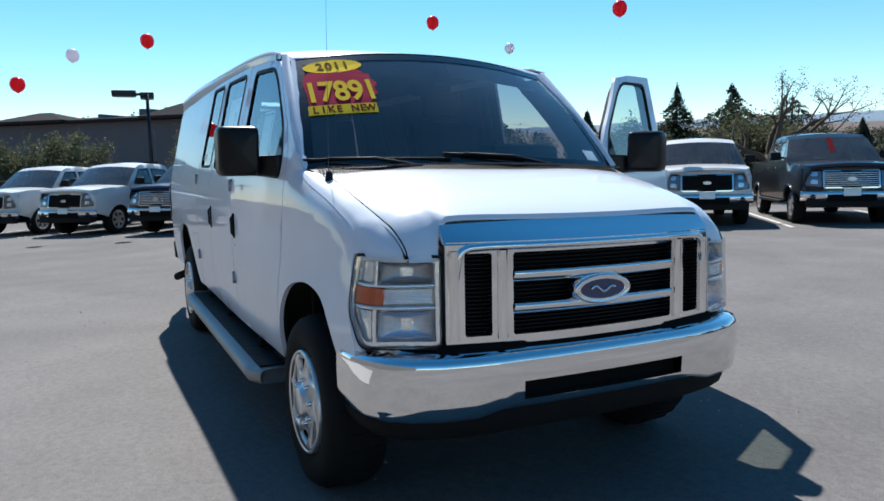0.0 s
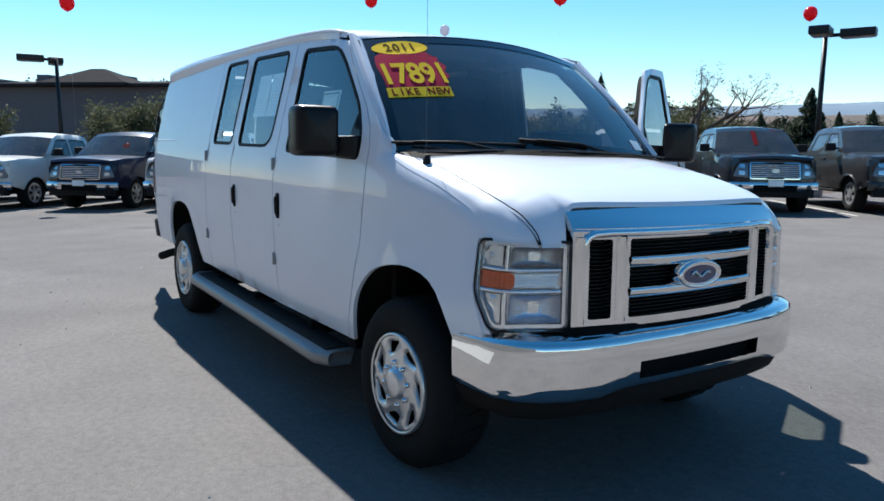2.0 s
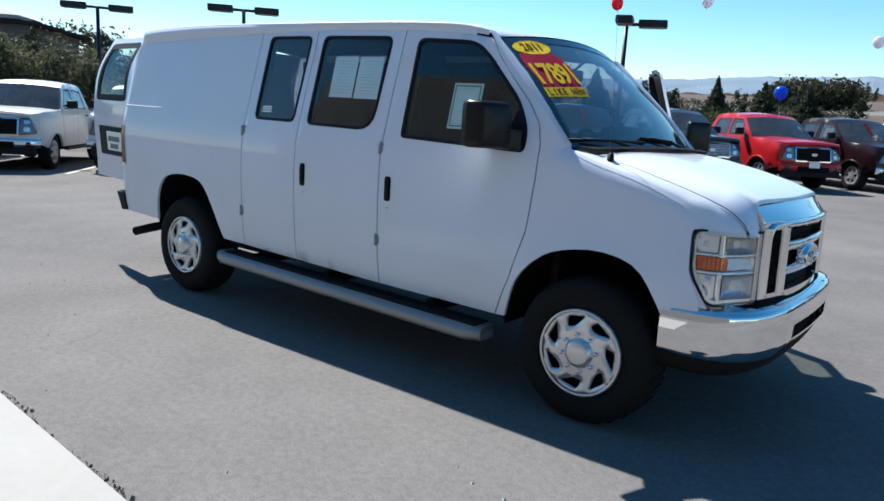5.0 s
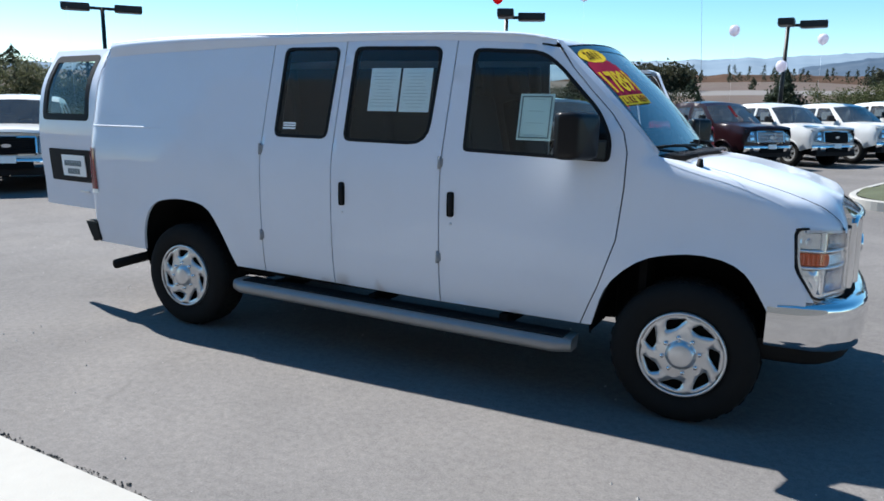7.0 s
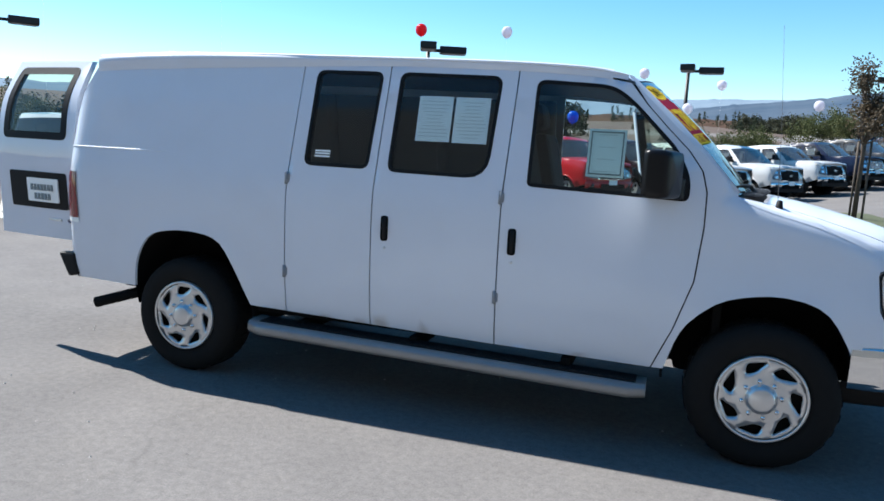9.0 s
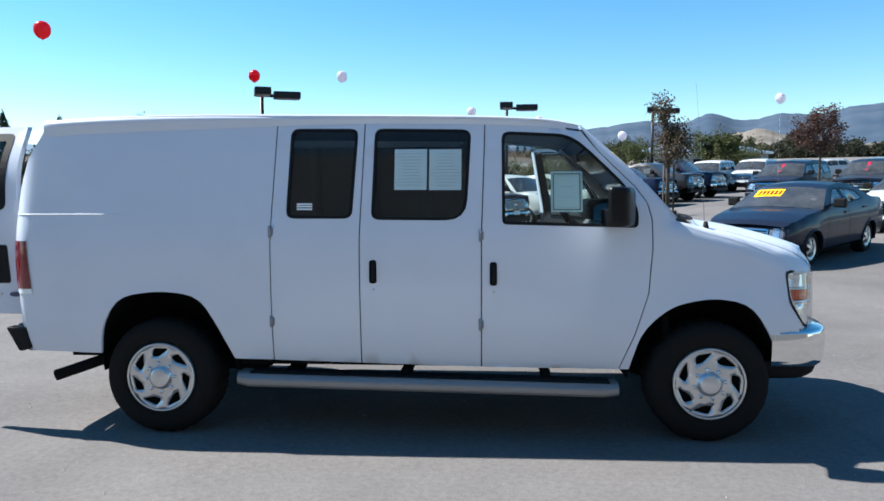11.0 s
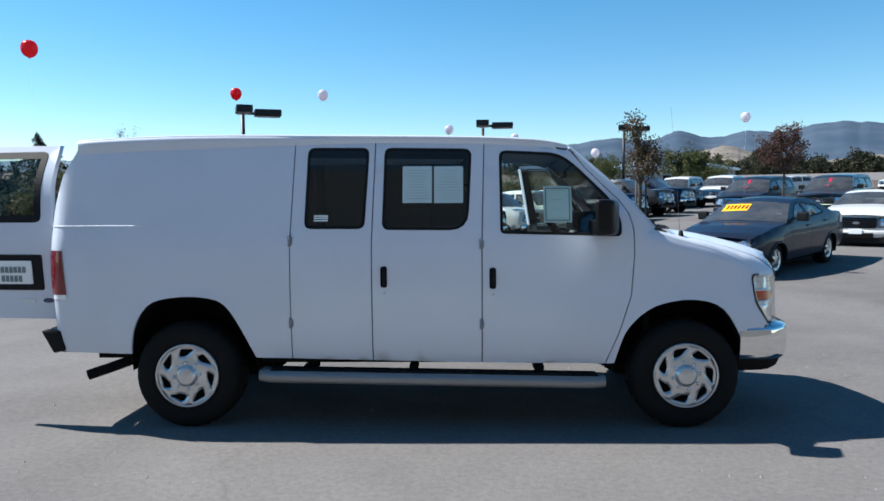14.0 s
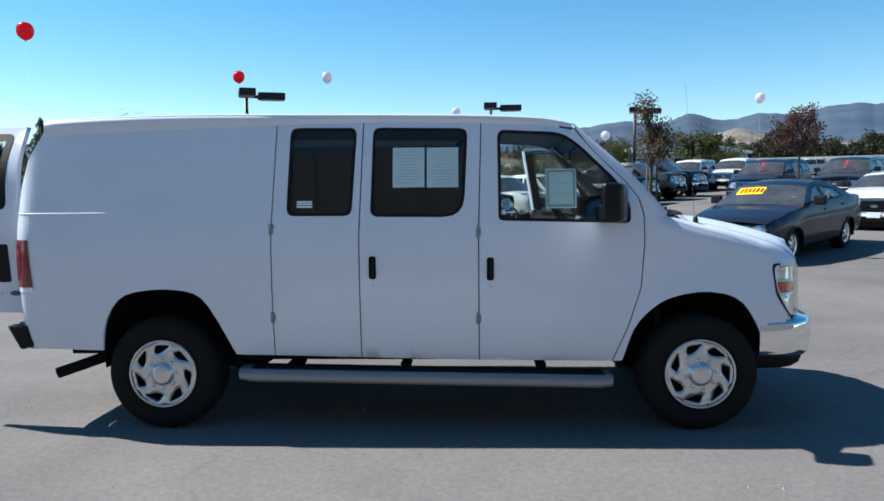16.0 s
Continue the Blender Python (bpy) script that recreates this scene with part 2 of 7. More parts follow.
EMBLEM_BLUE = simple("blue_emblem_enamel", (0.012, 0.032, 0.105), 0.14, 0.3, 0.06, 10, coat=0.8)
ASPHALT = asphalt_material()
FIELD = field_material()
CONCRETE = simple("light_concrete", (0.31, 0.30, 0.28), 0.85, 0, 0.14, 1.6, 0.35, 90)
BARK = simple("grey_brown_bark", (0.085, 0.062, 0.045), 0.9, 0, 0.35, 14, 0.6, 40)
POLE = simple("dark_bronze_metal", (0.014, 0.013, 0.014), 0.45, 0.4, 0.15, 5)
STAKE = simple("dark_wood_stake", (0.075, 0.058, 0.045), 0.85, 0, 0.25, 12, 0.4, 60)
PAINTLINE = simple("worn_white_line_paint", (0.44, 0.43, 0.40), 0.8, 0, 0.2, 6, 0.3, 80)


# ---- mesh helpers ----
def mesh_from(name, verts, faces, mat, parent=None, label="", smooth=True, kind=""):
    me = bpy.data.meshes.new(name)
    me.from_pydata([tuple(v) for v in verts], [], faces)
    me.materials.append(mat)
    me.polygons.foreach_set("use_smooth", [smooth] * len(me.polygons))
    ob = new(name, me)
    ob.parent = parent
    return tagged(ob, label=label, kind=kind)


def part(name, bm, mat, parent=None, label="", smooth=False, kind=""):
    me = bpy.data.meshes.new(name)
    bm.normal_update()
    bm.to_mesh(me)
    bm.free()
    me.materials.append(mat)
    me.polygons.foreach_set("use_smooth", [smooth] * len(me.polygons))
    ob = new(name, me)
    ob.parent = parent
    return tagged(ob, label=label, kind=kind)


def empty(name, m, label, category, group="", kind=""):
    ob = new(name)
    ob.matrix_basis = m
    return tagged(ob, label=label, category=category, group=group, kind=kind)


def box(bm, x0, x1, y0, y1, z0, z1, bevel=0.0, m=None):
    made = bmesh.ops.create_cube(bm, size=1.0)["verts"]
    t = Matrix.Translation(((x0 + x1) / 2, (y0 + y1) / 2, (z0 + z1) / 2)) @ Matrix.Diagonal((abs(x1 - x0), abs(y1 - y0), abs(z1 - z0), 1))
    bmesh.ops.transform(bm, matrix=(m or Matrix()) @ t, verts=made)
    if bevel:
        edges = list({e for v in made for e in v.link_edges})
        bmesh.ops.bevel(bm, geom=edges, offset=bevel, segments=2, affect="EDGES", profile=0.6)
    return bm


def boxed(name, x0, x1, y0, y1, z0, z1, mat, parent=None, label="", bevel=0.01, m=None, kind=""):
    return part(name, box(bmesh.new(), x0, x1, y0, y1, z0, z1, bevel, m), mat, parent, label, kind=kind)


def tube(name, points, radii, mat, parent=None, label="", sides=10, caps=True, kind=""):
    """A round bar along a line of points; radii: one, or one a point."""
    pts = [Vector(p) for p in points]
    rad = [float(r) for r in radii] if isinstance(radii, (list, tuple)) else [radii] * len(pts)
    verts, faces = [], []
    side = None
    for i, p in enumerate(pts):
        d = (pts[min(i + 1, len(pts) - 1)] - pts[max(i - 1, 0)]).normalized()
        if side is None:
            side = d.orthogonal().normalized()
        side = (side - d * side.dot(d)).normalized()
        up = d.cross(side)
        for k in range(sides):
            a = 2 * math.pi * k / sides
            verts.append(p + rad[i] * (math.cos(a) * side + math.sin(a) * up))
    for i in range(len(pts) - 1):
        for k in range(sides):
            a, b = i * sides + k, i * sides + (k + 1) % sides
            faces.append((a, b, b + sides, a + sides))
    if caps:
        faces.append(tuple(range(sides))[::-1])
        faces.append(tuple(range((len(pts) - 1) * sides, len(pts) * sides)))
    return mesh_from(name, verts, faces, mat, parent, label, kind=kind)


def lathe(profile, steps, axis="y"):
    """Verts and faces of a profile of (radius, along) turned round an axis."""
    verts, faces, n = [], [], len(profile)
    for k in range(steps):
        a = 2 * math.pi * k / steps
        for r, h in profile:
            p = (r * math.cos(a), h, r * math.sin(a)) if axis == "y" else (r * math.cos(a), r * math.sin(a), h)
            verts.append(p)
    for k in range(steps):
        j = (k + 1) % steps
        for i in range(n - 1):
            f = (k * n + i, k * n + i + 1, j * n + i + 1, j * n + i)
            faces.append(f)
    return verts, faces


def strip_mesh(rows, flip=False):
    """Verts and quads of a grid of rows of points."""
    n = len(rows[0])
    verts = [p for r in rows for p in r]
    faces = []
    for i in range(len(rows) - 1):
        for k in range(n - 1):
            f = (i * n + k, i * n + k + 1, (i + 1) * n + k + 1, (i + 1) * n + k)
            faces.append(f[::-1] if flip else f)
    return verts, faces


def smooth_at(points, x):
    """A smooth curve through points of (x, value), at x."""
    if x <= points[0][0]:
        return points[0][1]
    if x >= points[-1][0]:
        return points[-1][1]
    for i in range(len(points) - 1):
        (x0, y0), (x1, y1) = points[i], points[i + 1]
        if x <= x1:
            s = (x - x0) / (x1 - x0)
            m0 = (y1 - points[i - 1][1]) / (x1 - points[i - 1][0]) if i else (y1 - y0) / (x1 - x0)
            m1 = (points[i + 2][1] - y0) / (points[i + 2][0] - x0) if i + 2 < len(points) else (y1 - y0) / (x1 - x0)
            h = x1 - x0
            return (2 * s**3 - 3 * s**2 + 1) * y0 + (s**3 - 2 * s**2 + s) * h * m0 + (3 * s**2 - 2 * s**3) * y1 + (s**3 - s**2) * h * m1
    return points[-1][1]


def inside(p, poly):
    x, y = p
    hit = False
    for (x0, y0), (x1, y1) in zip(poly, poly[1:] + poly[:1]):
        if (y0 > y) != (y1 > y) and x < (x1 - x0) * (y - y0) / (y1 - y0) + x0:
            hit = not hit
    return hit


def dense(poly, step):
    out = []
    for (x0, y0), (x1, y1) in zip(poly, poly[1:] + poly[:1]):
        n = max(1, math.ceil(math.hypot(x1 - x0, y1 - y0) / step))
        out += [(x0 + (x1 - x0) * k / n, y0 + (y1 - y0) * k / n) for k in range(n)]
    return out


def rounded(poly, r, seg=4):
    """The polygon with its corners rounded; r: one radius or one a corner."""
    out, n = [], len(poly)
    for i, p in enumerate(poly):
        rr = r[i] if isinstance(r, (list, tuple)) else r
        p, a, b = Vector(p), Vector(poly[i - 1]), Vector(poly[(i + 1) % n])
        if rr <= 0:
            out.append(tuple(p))
            continue
        da, db = (a - p).normalized(), (b - p).normalized()
        s, e = p + da * min(rr, (a - p).length * 0.49), p + db * min(rr, (b - p).length * 0.49)
        for k in range(seg + 1):
            t = k / seg
            out.append(tuple((1 - t) ** 2 * s + 2 * t * (1 - t) * p + t * t * e))
    return out


def grown(poly, d):
    """The polygon moved outwards by d (inwards: minus)."""
    area = sum(x0 * y1 - x1 * y0 for (x0, y0), (x1, y1) in zip(poly, poly[1:] + poly[:1]))
    sign, out, n = (1 if area > 0 else -1), [], len(poly)
    for i in range(n):
        p, a, b = Vector(poly[i]), Vector(poly[i - 1]), Vector(poly[(i + 1) % n])
        na, nb = (p - a), (b - p)
        na, nb = Vector((na.y, -na.x)).normalized() * sign, Vector((nb.y, -nb.x)).normalized() * sign
        m = (na + nb)
        m = m / max(0.35, m.length_squared / 2) if m.length > 1e-6 else na
        out.append(tuple(p + m * d))
    return out


def sheet(outer, holes, at, step=0.08, thick=0.02, flip=False, fine=()):
    """Verts and faces of a curved panel: an outline with holes, laid onto the surface at(u, v, depth), with turned-in edges."""
    from mathutils.geometry import delaunay_2d_cdt

    loops = [dense(outer, step)] + [dense(h, step * 0.7) for h in holes]
    pts, edges = [], []
    for lp in loops:
        k = len(pts)
        pts += lp
        edges += [(k + i, k + (i + 1) % len(lp)) for i in range(len(lp))]
    rim = len(pts)
    us, vs = [p[0] for p in loops[0]], [p[1] for p in loops[0]]
    tight, loose = [grown(outer, -step * 0.35)], [grown(h, step * 0.3) for h in holes]
    u = min(us) + step * 0.5
    while u < max(us):
        v = min(vs) + step * 0.5
        while v < max(vs):
            if inside((u, v), tight[0]) and not any(inside((u, v), h) for h in loose):
                pts.append((u, v))
            v += step
        u += step
    for p in fine:
        if inside(p, outer) and not any(inside(p, h) for h in holes):
            pts.append(p)
    vo, _, fo, *_ = delaunay_2d_cdt([Vector(p) for p in pts], edges, [], 0, 1e-6)
    flat = [tuple(v) for v in vo]
    faces = []
    for f in fo:
        c = (sum(flat[i][0] for i in f) / 3, sum(flat[i][1] for i in f) / 3)
        if inside(c, loops[0]) and not any(inside(c, h) for h in loops[1:]):
            faces.append(tuple(f)[::-1] if flip else tuple(f))
    verts = [at(a, b, 0.0) for a, b in flat]
    if thick:
        for lp in loops:
            k, n = len(verts), len(lp)
            verts += [at(a, b, 0.0) for a, b in lp] + [at(a, b, thick) for a, b in lp]
            for i in range(n):
                j = (i + 1) % n
                faces.append((k + i, k + n + i, k + n + j, k + j))
    return verts, faces


def welded(verts, faces):
    """The same mesh with points that lie together made one."""
    seat, index = {}, []
    for p in verts:
        index.append(seat.setdefault(tuple(round(c, 5) for c in p), len(seat)))
    return list(seat), [q for q in (tuple(dict.fromkeys(index[i] for i in f)) for f in faces) if len(q) > 2]


def ring(outer, inner, at, depth=0.0, flip=False):
    """A flat band between two outlines of as many points."""
    n = len(outer)
    verts = [at(a, b, depth) for a, b in outer] + [at(a, b, depth) for a, b in inner]
    faces = [(i, (i + 1) % n, n + (i + 1) % n, n + i) for i in range(n)]
    return verts, [f[::-1] for f in faces] if flip else faces


def words(name, text, size, m, mat, parent=None, thick=0.0015):
    """Lettering as a thin mesh, from the built-in font."""
    cu = bpy.data.curves.new(name, "FONT")
    cu.body, cu.size, cu.extrude = text, size, thick
    cu.offset = size * 0.025
    cu.align_x, cu.align_y = "CENTER", "CENTER"
    cu.resolution_u = 3
    tmp = bpy.data.objects.new(name, cu)
    scene.collection.objects.link(tmp)
    bpy.context.view_layer.update()
    me = bpy.data.meshes.new_from_object(tmp.evaluated_get(bpy.context.evaluated_depsgraph_get()))
    bpy.data.objects.remove(tmp)
    me.materials.clear()
    me.materials.append(mat)
    ob = new(name, me)
    ob.parent = parent
    ob.matrix_basis = m
    return ob


def ease(v, a, b):
    t = max(0.0, min(1.0, (v - a) / (b - a)))
    return t * t * (3 - 2 * t)


def merge(*meshes):
    verts, faces = [], []
    for v, f in meshes:
        k = len(verts)
        verts += list(v)
        faces += [tuple(i + k for i in q) for q in f]
    return verts, faces


# ---- the white cargo van ----
# Van axes: x ahead from the rear axle, y to its left, z up from the ground.
WIDTH_BY_Z = [(0.38, 0.929), (0.5, 0.958), (0.6, 0.977), (0.8, 0.997), (1.0, 1.007), (1.2, 1.008), (1.32, 0.996), (1.42, 0.976), (1.55, 0.949), (1.75, 0.905), (1.97, 0.857), (2.08, 0.832)]
NOSE_TAPER = [(2.0, 0.0), (3.0, 0.035), (3.5, 0.06), (4.0, 0.105), (4.2, 0.18)]
FENDER_TOP = [(3.28, 1.395), (3.455, 1.335), (3.7, 1.268), (3.95, 1.168), (4.06, 1.10), (4.14, 1.04)]
GUTTER = [(-0.85, 2.035), (-0.4, 2.058), (0.1, 2.068), (0.78, 2.062), (1.98, 2.042), (2.45, 2.022), (2.70, 1.992), (2.90, 1.955)]
REAR_EDGE = [(0.50, -0.90), (0.75, -0.935), (0.955, -0.945), (1.27, -0.970), (1.43, -0.968), (1.75, -0.918), (2.04, -0.768)]
HOOD_MID = [(3.38, 1.405), (3.7, 1.362), (4.0, 1.285), (4.12, 1.243), (4.21, 1.202)]


def van_half(x, z):
    """Half the width of the body at a length and a height."""
    y = smooth_at(WIDTH_BY_Z, z) - smooth_at(NOSE_TAPER, x) * smooth_at([(0.5, 0.4), (0.8, 0.45), (1.1, 1.0), (1.5, 1.0)], z)
    y -= 0.062 * max(0.0, min(1.0, (-0.85 - x) / 0.12)) ** 2.2
    for cx, cz, r in ((0.02, 0.42, 0.53), (3.505, 0.40, 0.50)):
        y += 0.006 * math.exp(-(((math.hypot(x - cx, z - cz) - r) / 0.045) ** 2))
    if x > 3.25:
        d, r = smooth_at(FENDER_TOP, x) - z, 0.10
        if d < r:
            k = 0.8 * (1 - max(0.0, d) / r)
            y -= 0.75 * r * (1 - math.sqrt(max(0.0, 1 - k * k)))
    return y


def van_side(s):
    """The body's side as a surface of (x, z, depth); s: -1 right, 1 left."""
    def at(x, z, depth):
        return (x, s * (van_half(x, z) - depth), z)
    return at


def fender_edge(x):
    x = max(3.30, min(4.03, x))
    return van_half(x, smooth_at(FENDER_TOP, x))


def hood_z(x, y, front=None):
    """Height of the rounded top of the nose, hood and fender tops alike."""
    y = abs(y)
    mid, side = smooth_at(HOOD_MID, x), smooth_at(FENDER_TOP, x)
    w = max(0.0, min(1.0, (y - 0.30) / (fender_edge(x) - 0.30)))
    z = side + (mid - side) * (1 - w ** (2.4 + 2.6 * max(0.0, min(1.0, (x - 3.75) / 0.4)))) ** 0.72
    r = max(0.0, min(1.0, (y - 0.625) / 0.05))
    if r > 0:
        d = max(0.0, min(1.0, ((front or nose_edge(y)) - x) / 0.15))
        roll = 1.074 + (max(z, 1.08) - 1.074) * (1 - (1 - d) ** 2.4) ** 0.6
        z += (min(z, roll) - z) * r * r * (3 - 2 * r)
    return z


def edge_z(x):
    """Height of the fender's upper edge."""
    return hood_z(x, fender_edge(x), 4.02)


def nose_edge(y):
    """Front end of the nose's top over the headlamps."""
    return smooth_at([(0.60, 4.205), (0.66, 4.203), (0.76, 4.19), (0.83, 4.14), (0.87, 4.075), (0.892, 4.02)], y)


def seam(x0, z):
    return x0 + 0.022 * max(0.0, min(1.0, (z - 1.3) / 0.75))


def gutter_z(x):
    return smooth_at(GUTTER, x)


REAR_ARCH = rounded([(-0.402, 0.53), (-0.378, 0.72), (-0.262, 0.905), (0.013, 0.950), (0.275, 0.915), (0.385, 0.73), (0.492, 0.502)], [0, 0.1, 0.1, 0.12, 0.1, 0.1, 0], 3)
FRONT_ARCH = rounded([(3.015, 0.455), (3.085, 0.70), (3.262, 0.862), (3.530, 0.918), (3.758, 0.868), (3.888, 0.66), (3.929, 0.535)], [0, 0.1, 0.1, 0.12, 0.1, 0.1, 0], 3)
GAP = 0.0038
PILLAR = [(3.295, 1.412), (3.12, 1.585), (2.935, 1.762), (2.80, 1.89), (2.70, 1.99)]
DOOR_FRONT = [(2.953, 0.452), (2.995, 0.56), (3.045, 0.68), (3.082, 0.80), (3.126, 0.94), (3.149, 1.22), (3.147, 1.40), (3.118, 1.505), (3.045, 1.605), (2.925, 1.722), (2.812, 1.84), (2.722, 1.950)]

WINDOW_REAR = rounded([(0.852, 1.413), (1.269, 1.411), (1.298, 1.978), (0.866, 1.982)], 0.05)
WINDOW_MID = rounded([(1.397, 1.404), (1.992, 1.398), (2.021, 1.966), (1.411, 1.978)], [0.05, 0.13, 0.055, 0.05])
WINDOW_DOOR = rounded([(2.222, 1.374), (3.058, 1.350), (3.062, 1.465), (2.985, 1.612), (2.738, 1.858), (2.630, 1.934), (2.219, 1.954)], [0.03, 0.03, 0.07, 0.06, 0.06, 0.08, 0.05])


def quarter_outline(front):
    """Rear corner, arch and sill up to a seam."""
    rear = [(smooth_at(REAR_EDGE, z), z) for z in (1.95, 1.8, 1.6, 1.43, 1.27, 1.1, 0.955, 0.75, 0.6)]
    top = [(x, gutter_z(x)) for x in np.linspace(front + 0.02, -0.78, 12)]
    low = [(-0.905, 0.545)] + REAR_ARCH + [(front, 0.502 - 0.025 * (front - 0.5))]
    side = [(seam(front, z), z) for z in (1.3, 1.7)]
    return low + side + [(seam(front, 2.05), gutter_z(front))] + top[1:] + rear


def fender_outline():
    top = [(x, edge_z(x)) for x in (4.018, 4.0, 3.98, 3.955, 3.92, 3.87, 3.8, 3.7, 3.58, 3.455, 3.36, 3.30)]
    back = [(x + GAP, z) for x, z in DOOR_FRONT[::-1]]
    return FRONT_ARCH + [(3.93, 0.70), (4.052, 0.705), (4.050, 0.745), (3.985, 0.885), (3.968, 1.045), (3.974, 1.072)] + top + PILLAR + [(2.712, 1.982)] + back[1:] + [(2.958, 0.452)]


def door_outline(x0, x1):
    """A side door between two seams."""
    z0, z1 = 0.502 - 0.025 * (x0 - 0.5), 0.502 - 0.025 * (x1 - 0.5)
    return [(x0 + GAP, z0), (x1 - GAP, z1), (x1 - GAP, 1.3), (seam(x1, 2.02) - GAP, gutter_z(x1) - 0.03), (seam(x0, 2.02) + GAP, gutter_z(x0) - 0.03), (x0 + GAP, 1.3)]


def front_door_outline():
    front = [(x - GAP, z) for x, z in DOOR_FRONT]
    top = [(x, gutter_z(x) - 0.03) for x in (2.70, 2.5, 2.3)]
    return [(2.09 + GAP, 0.463)] + front + top[1:] + [(seam(2.09, 2.0) + GAP, gutter_z(2.1) - 0.03), (2.09 + GAP, 1.3)]


def glazed(window, at, parent, flip, tint, gasket=0.016):
    """A pane with its black rubber seal, as sub-parts of a panel."""
    window = dense(window, 0.05)
    v, f = ring(window, grown(window, -gasket), at, -0.003, flip)
    v2, f2 = ring(grown(window, 0.004), window, at, -0.001, flip)
    inner = grown(window, -gasket)
    n = len(inner)
    lining = [at(a, b, -0.003) for a, b in inner] + [at(a, b, 0.062) for a, b in grown(window, -0.004)]
    walls = [(i, n + i, n + (i + 1) % n, (i + 1) % n) if flip else (i, (i + 1) % n, n + (i + 1) % n, n + i) for i in range(n)]
    mesh_from("window_seal", *merge((v, f), (v2, f2), (lining, walls)), BLACK, parent, "black rubber window seal", smooth=False)
    v, f = sheet(grown(window, -gasket + 0.003), [], lambda a, b, d: at(a, b, d + 0.006), 0.06, 0.0, flip)
    pane = mesh_from("window_pane", v, f, tint, parent)
    pane.visible_shadow = False
    return pane


LEAN = pose(0, -0.97, 0) @ pose(0, 0, 0, -1.2) @ pose(0, 0.97, 0)
van = empty("cargo_van", LEAN, "white cargo van with chrome grille and two doors open", "van")
R, L = van_side(-1), van_side(1)

# Right side, panel by panel
edge_rows = [(x - 0.7 * d, z - 0.7 * d) for x, z in dense(PILLAR[:-1], 0.05)[:14] for d in (0.015, 0.04, 0.075)] + [(x, smooth_at(FENDER_TOP, x) - d) for x in np.linspace(3.32, 4.04, 18) for d in (0.012, 0.03, 0.055, 0.085)]
mesh_from("quarter_panel", *sheet(quarter_outline(0.75 - GAP), [], R, 0.035, 0.02), WHITE, van)
door_a = mesh_from("side_door", *sheet(door_outline(0.75, 1.322), [WINDOW_REAR], R, 0.07, 0.02), WHITE, van)
glazed(WINDOW_REAR, R, door_a, False, GLASS)
door_b = mesh_from("side_door", *sheet(door_outline(1.322, 2.09), [WINDOW_MID], R, 0.07, 0.02), WHITE, van)
glazed(WINDOW_MID, R, door_b, False, GLASS)
door_r = mesh_from("front_door", *sheet(front_door_outline(), [WINDOW_DOOR], R, 0.07, 0.02), WHITE, van)
glazed(WINDOW_DOOR, R, door_r, False, CLEAR)
mesh_from("fender", *sheet(fender_outline(), [], R, 0.06, 0.02, fine=edge_rows), WHITE, van)
# Left side: a blind wall behind the driver's door
mesh_from("quarter_panel", *sheet(quarter_outline(2.09 - GAP), [], L, 0.09, 0.02, True), WHITE, van)
mesh_from("fender", *sheet(fender_outline(), [], L, 0.06, 0.02, True, fine=edge_rows), WHITE, van)
door_l = mesh_from("front_door", *sheet(front_door_outline(), [WINDOW_DOOR], L, 0.07, 0.02, True), WHITE, van, "white driver's door swung wide open")
glazed(WINDOW_DOOR, L, door_l, True, GREEN_PANE).visible_shadow = True
# inner skins of the two front doors
for s, door in ((-1, door_r), (1, door_l)):
    at = van_side(s)
    skin = [p for p in grown(front_door_outline(), -0.03)]
    v, f = sheet(skin, [grown(WINDOW_DOOR, 0.008)], lambda a, b, d, at=at: at(a, b, 0.022 + 0.04 * max(0.0, min(1.0, (1.36 - b) / 0.1)) + d), 0.12, -0.018, s < 0)
    mesh_from("door_lining", v, f, BLACK if s > 0 else DARKTRIM, door, "dark grey inner door lining")
    rows = [[at(seam(2.09, z) + 0.008 + 0.012 * (d > 0.03), z, d) for d in (0.001, 0.012, 0.045 + 0.045 * max(0.0, min(1.0, (1.36 - z) / 0.1)))] for z in np.linspace(0.475, 1.985, 24)]
    mesh_from("shut_face", *strip_mesh(rows, s > 0), WHITE, door, "white rear edge of the door")
    rows = [[at(seam(2.09, z) + o, z, 0.043 + d) for o, d in ((0.012, 0.0), (0.016, 0.004), (0.062, 0.004), (0.066, 0.0))] for z in np.linspace(1.38, 1.975, 14)]
    mesh_from("inner_frame", *strip_mesh(rows, s > 0), WHITE, door, "white painted inner window frame")

# Rails over the doors, gutters
for s in (-1, 1):
    at = van_side(s)
    xs = np.linspace(0.74 if s < 0 else 2.09, 2.70, 30)
    rows = [[at(x, gutter_z(x) - 0.026 + 0.026 * k, 0.0) for k in (0, 1)] for x in xs]
    mesh_from("roof_rail", *strip_mesh(rows, s < 0), WHITE, van)
    xs = np.linspace(-0.79, 2.72, 50)
    prof = ((0.0, 0.0), (-0.016, -0.004), (-0.02, 0.006), (-0.012, 0.016), (0.012, 0.018))
    rows = [[(x, s * (van_half(x, gutter_z(x)) - o * min(1, (x + 0.85) / 0.1, (2.73 - x) / 0.3)), gutter_z(x) + h * min(1, (2.74 - x) / 0.2)) for o, h in prof] for x in xs]
    mesh_from("gutter", *strip_mesh(rows, s > 0), WHITE, van)

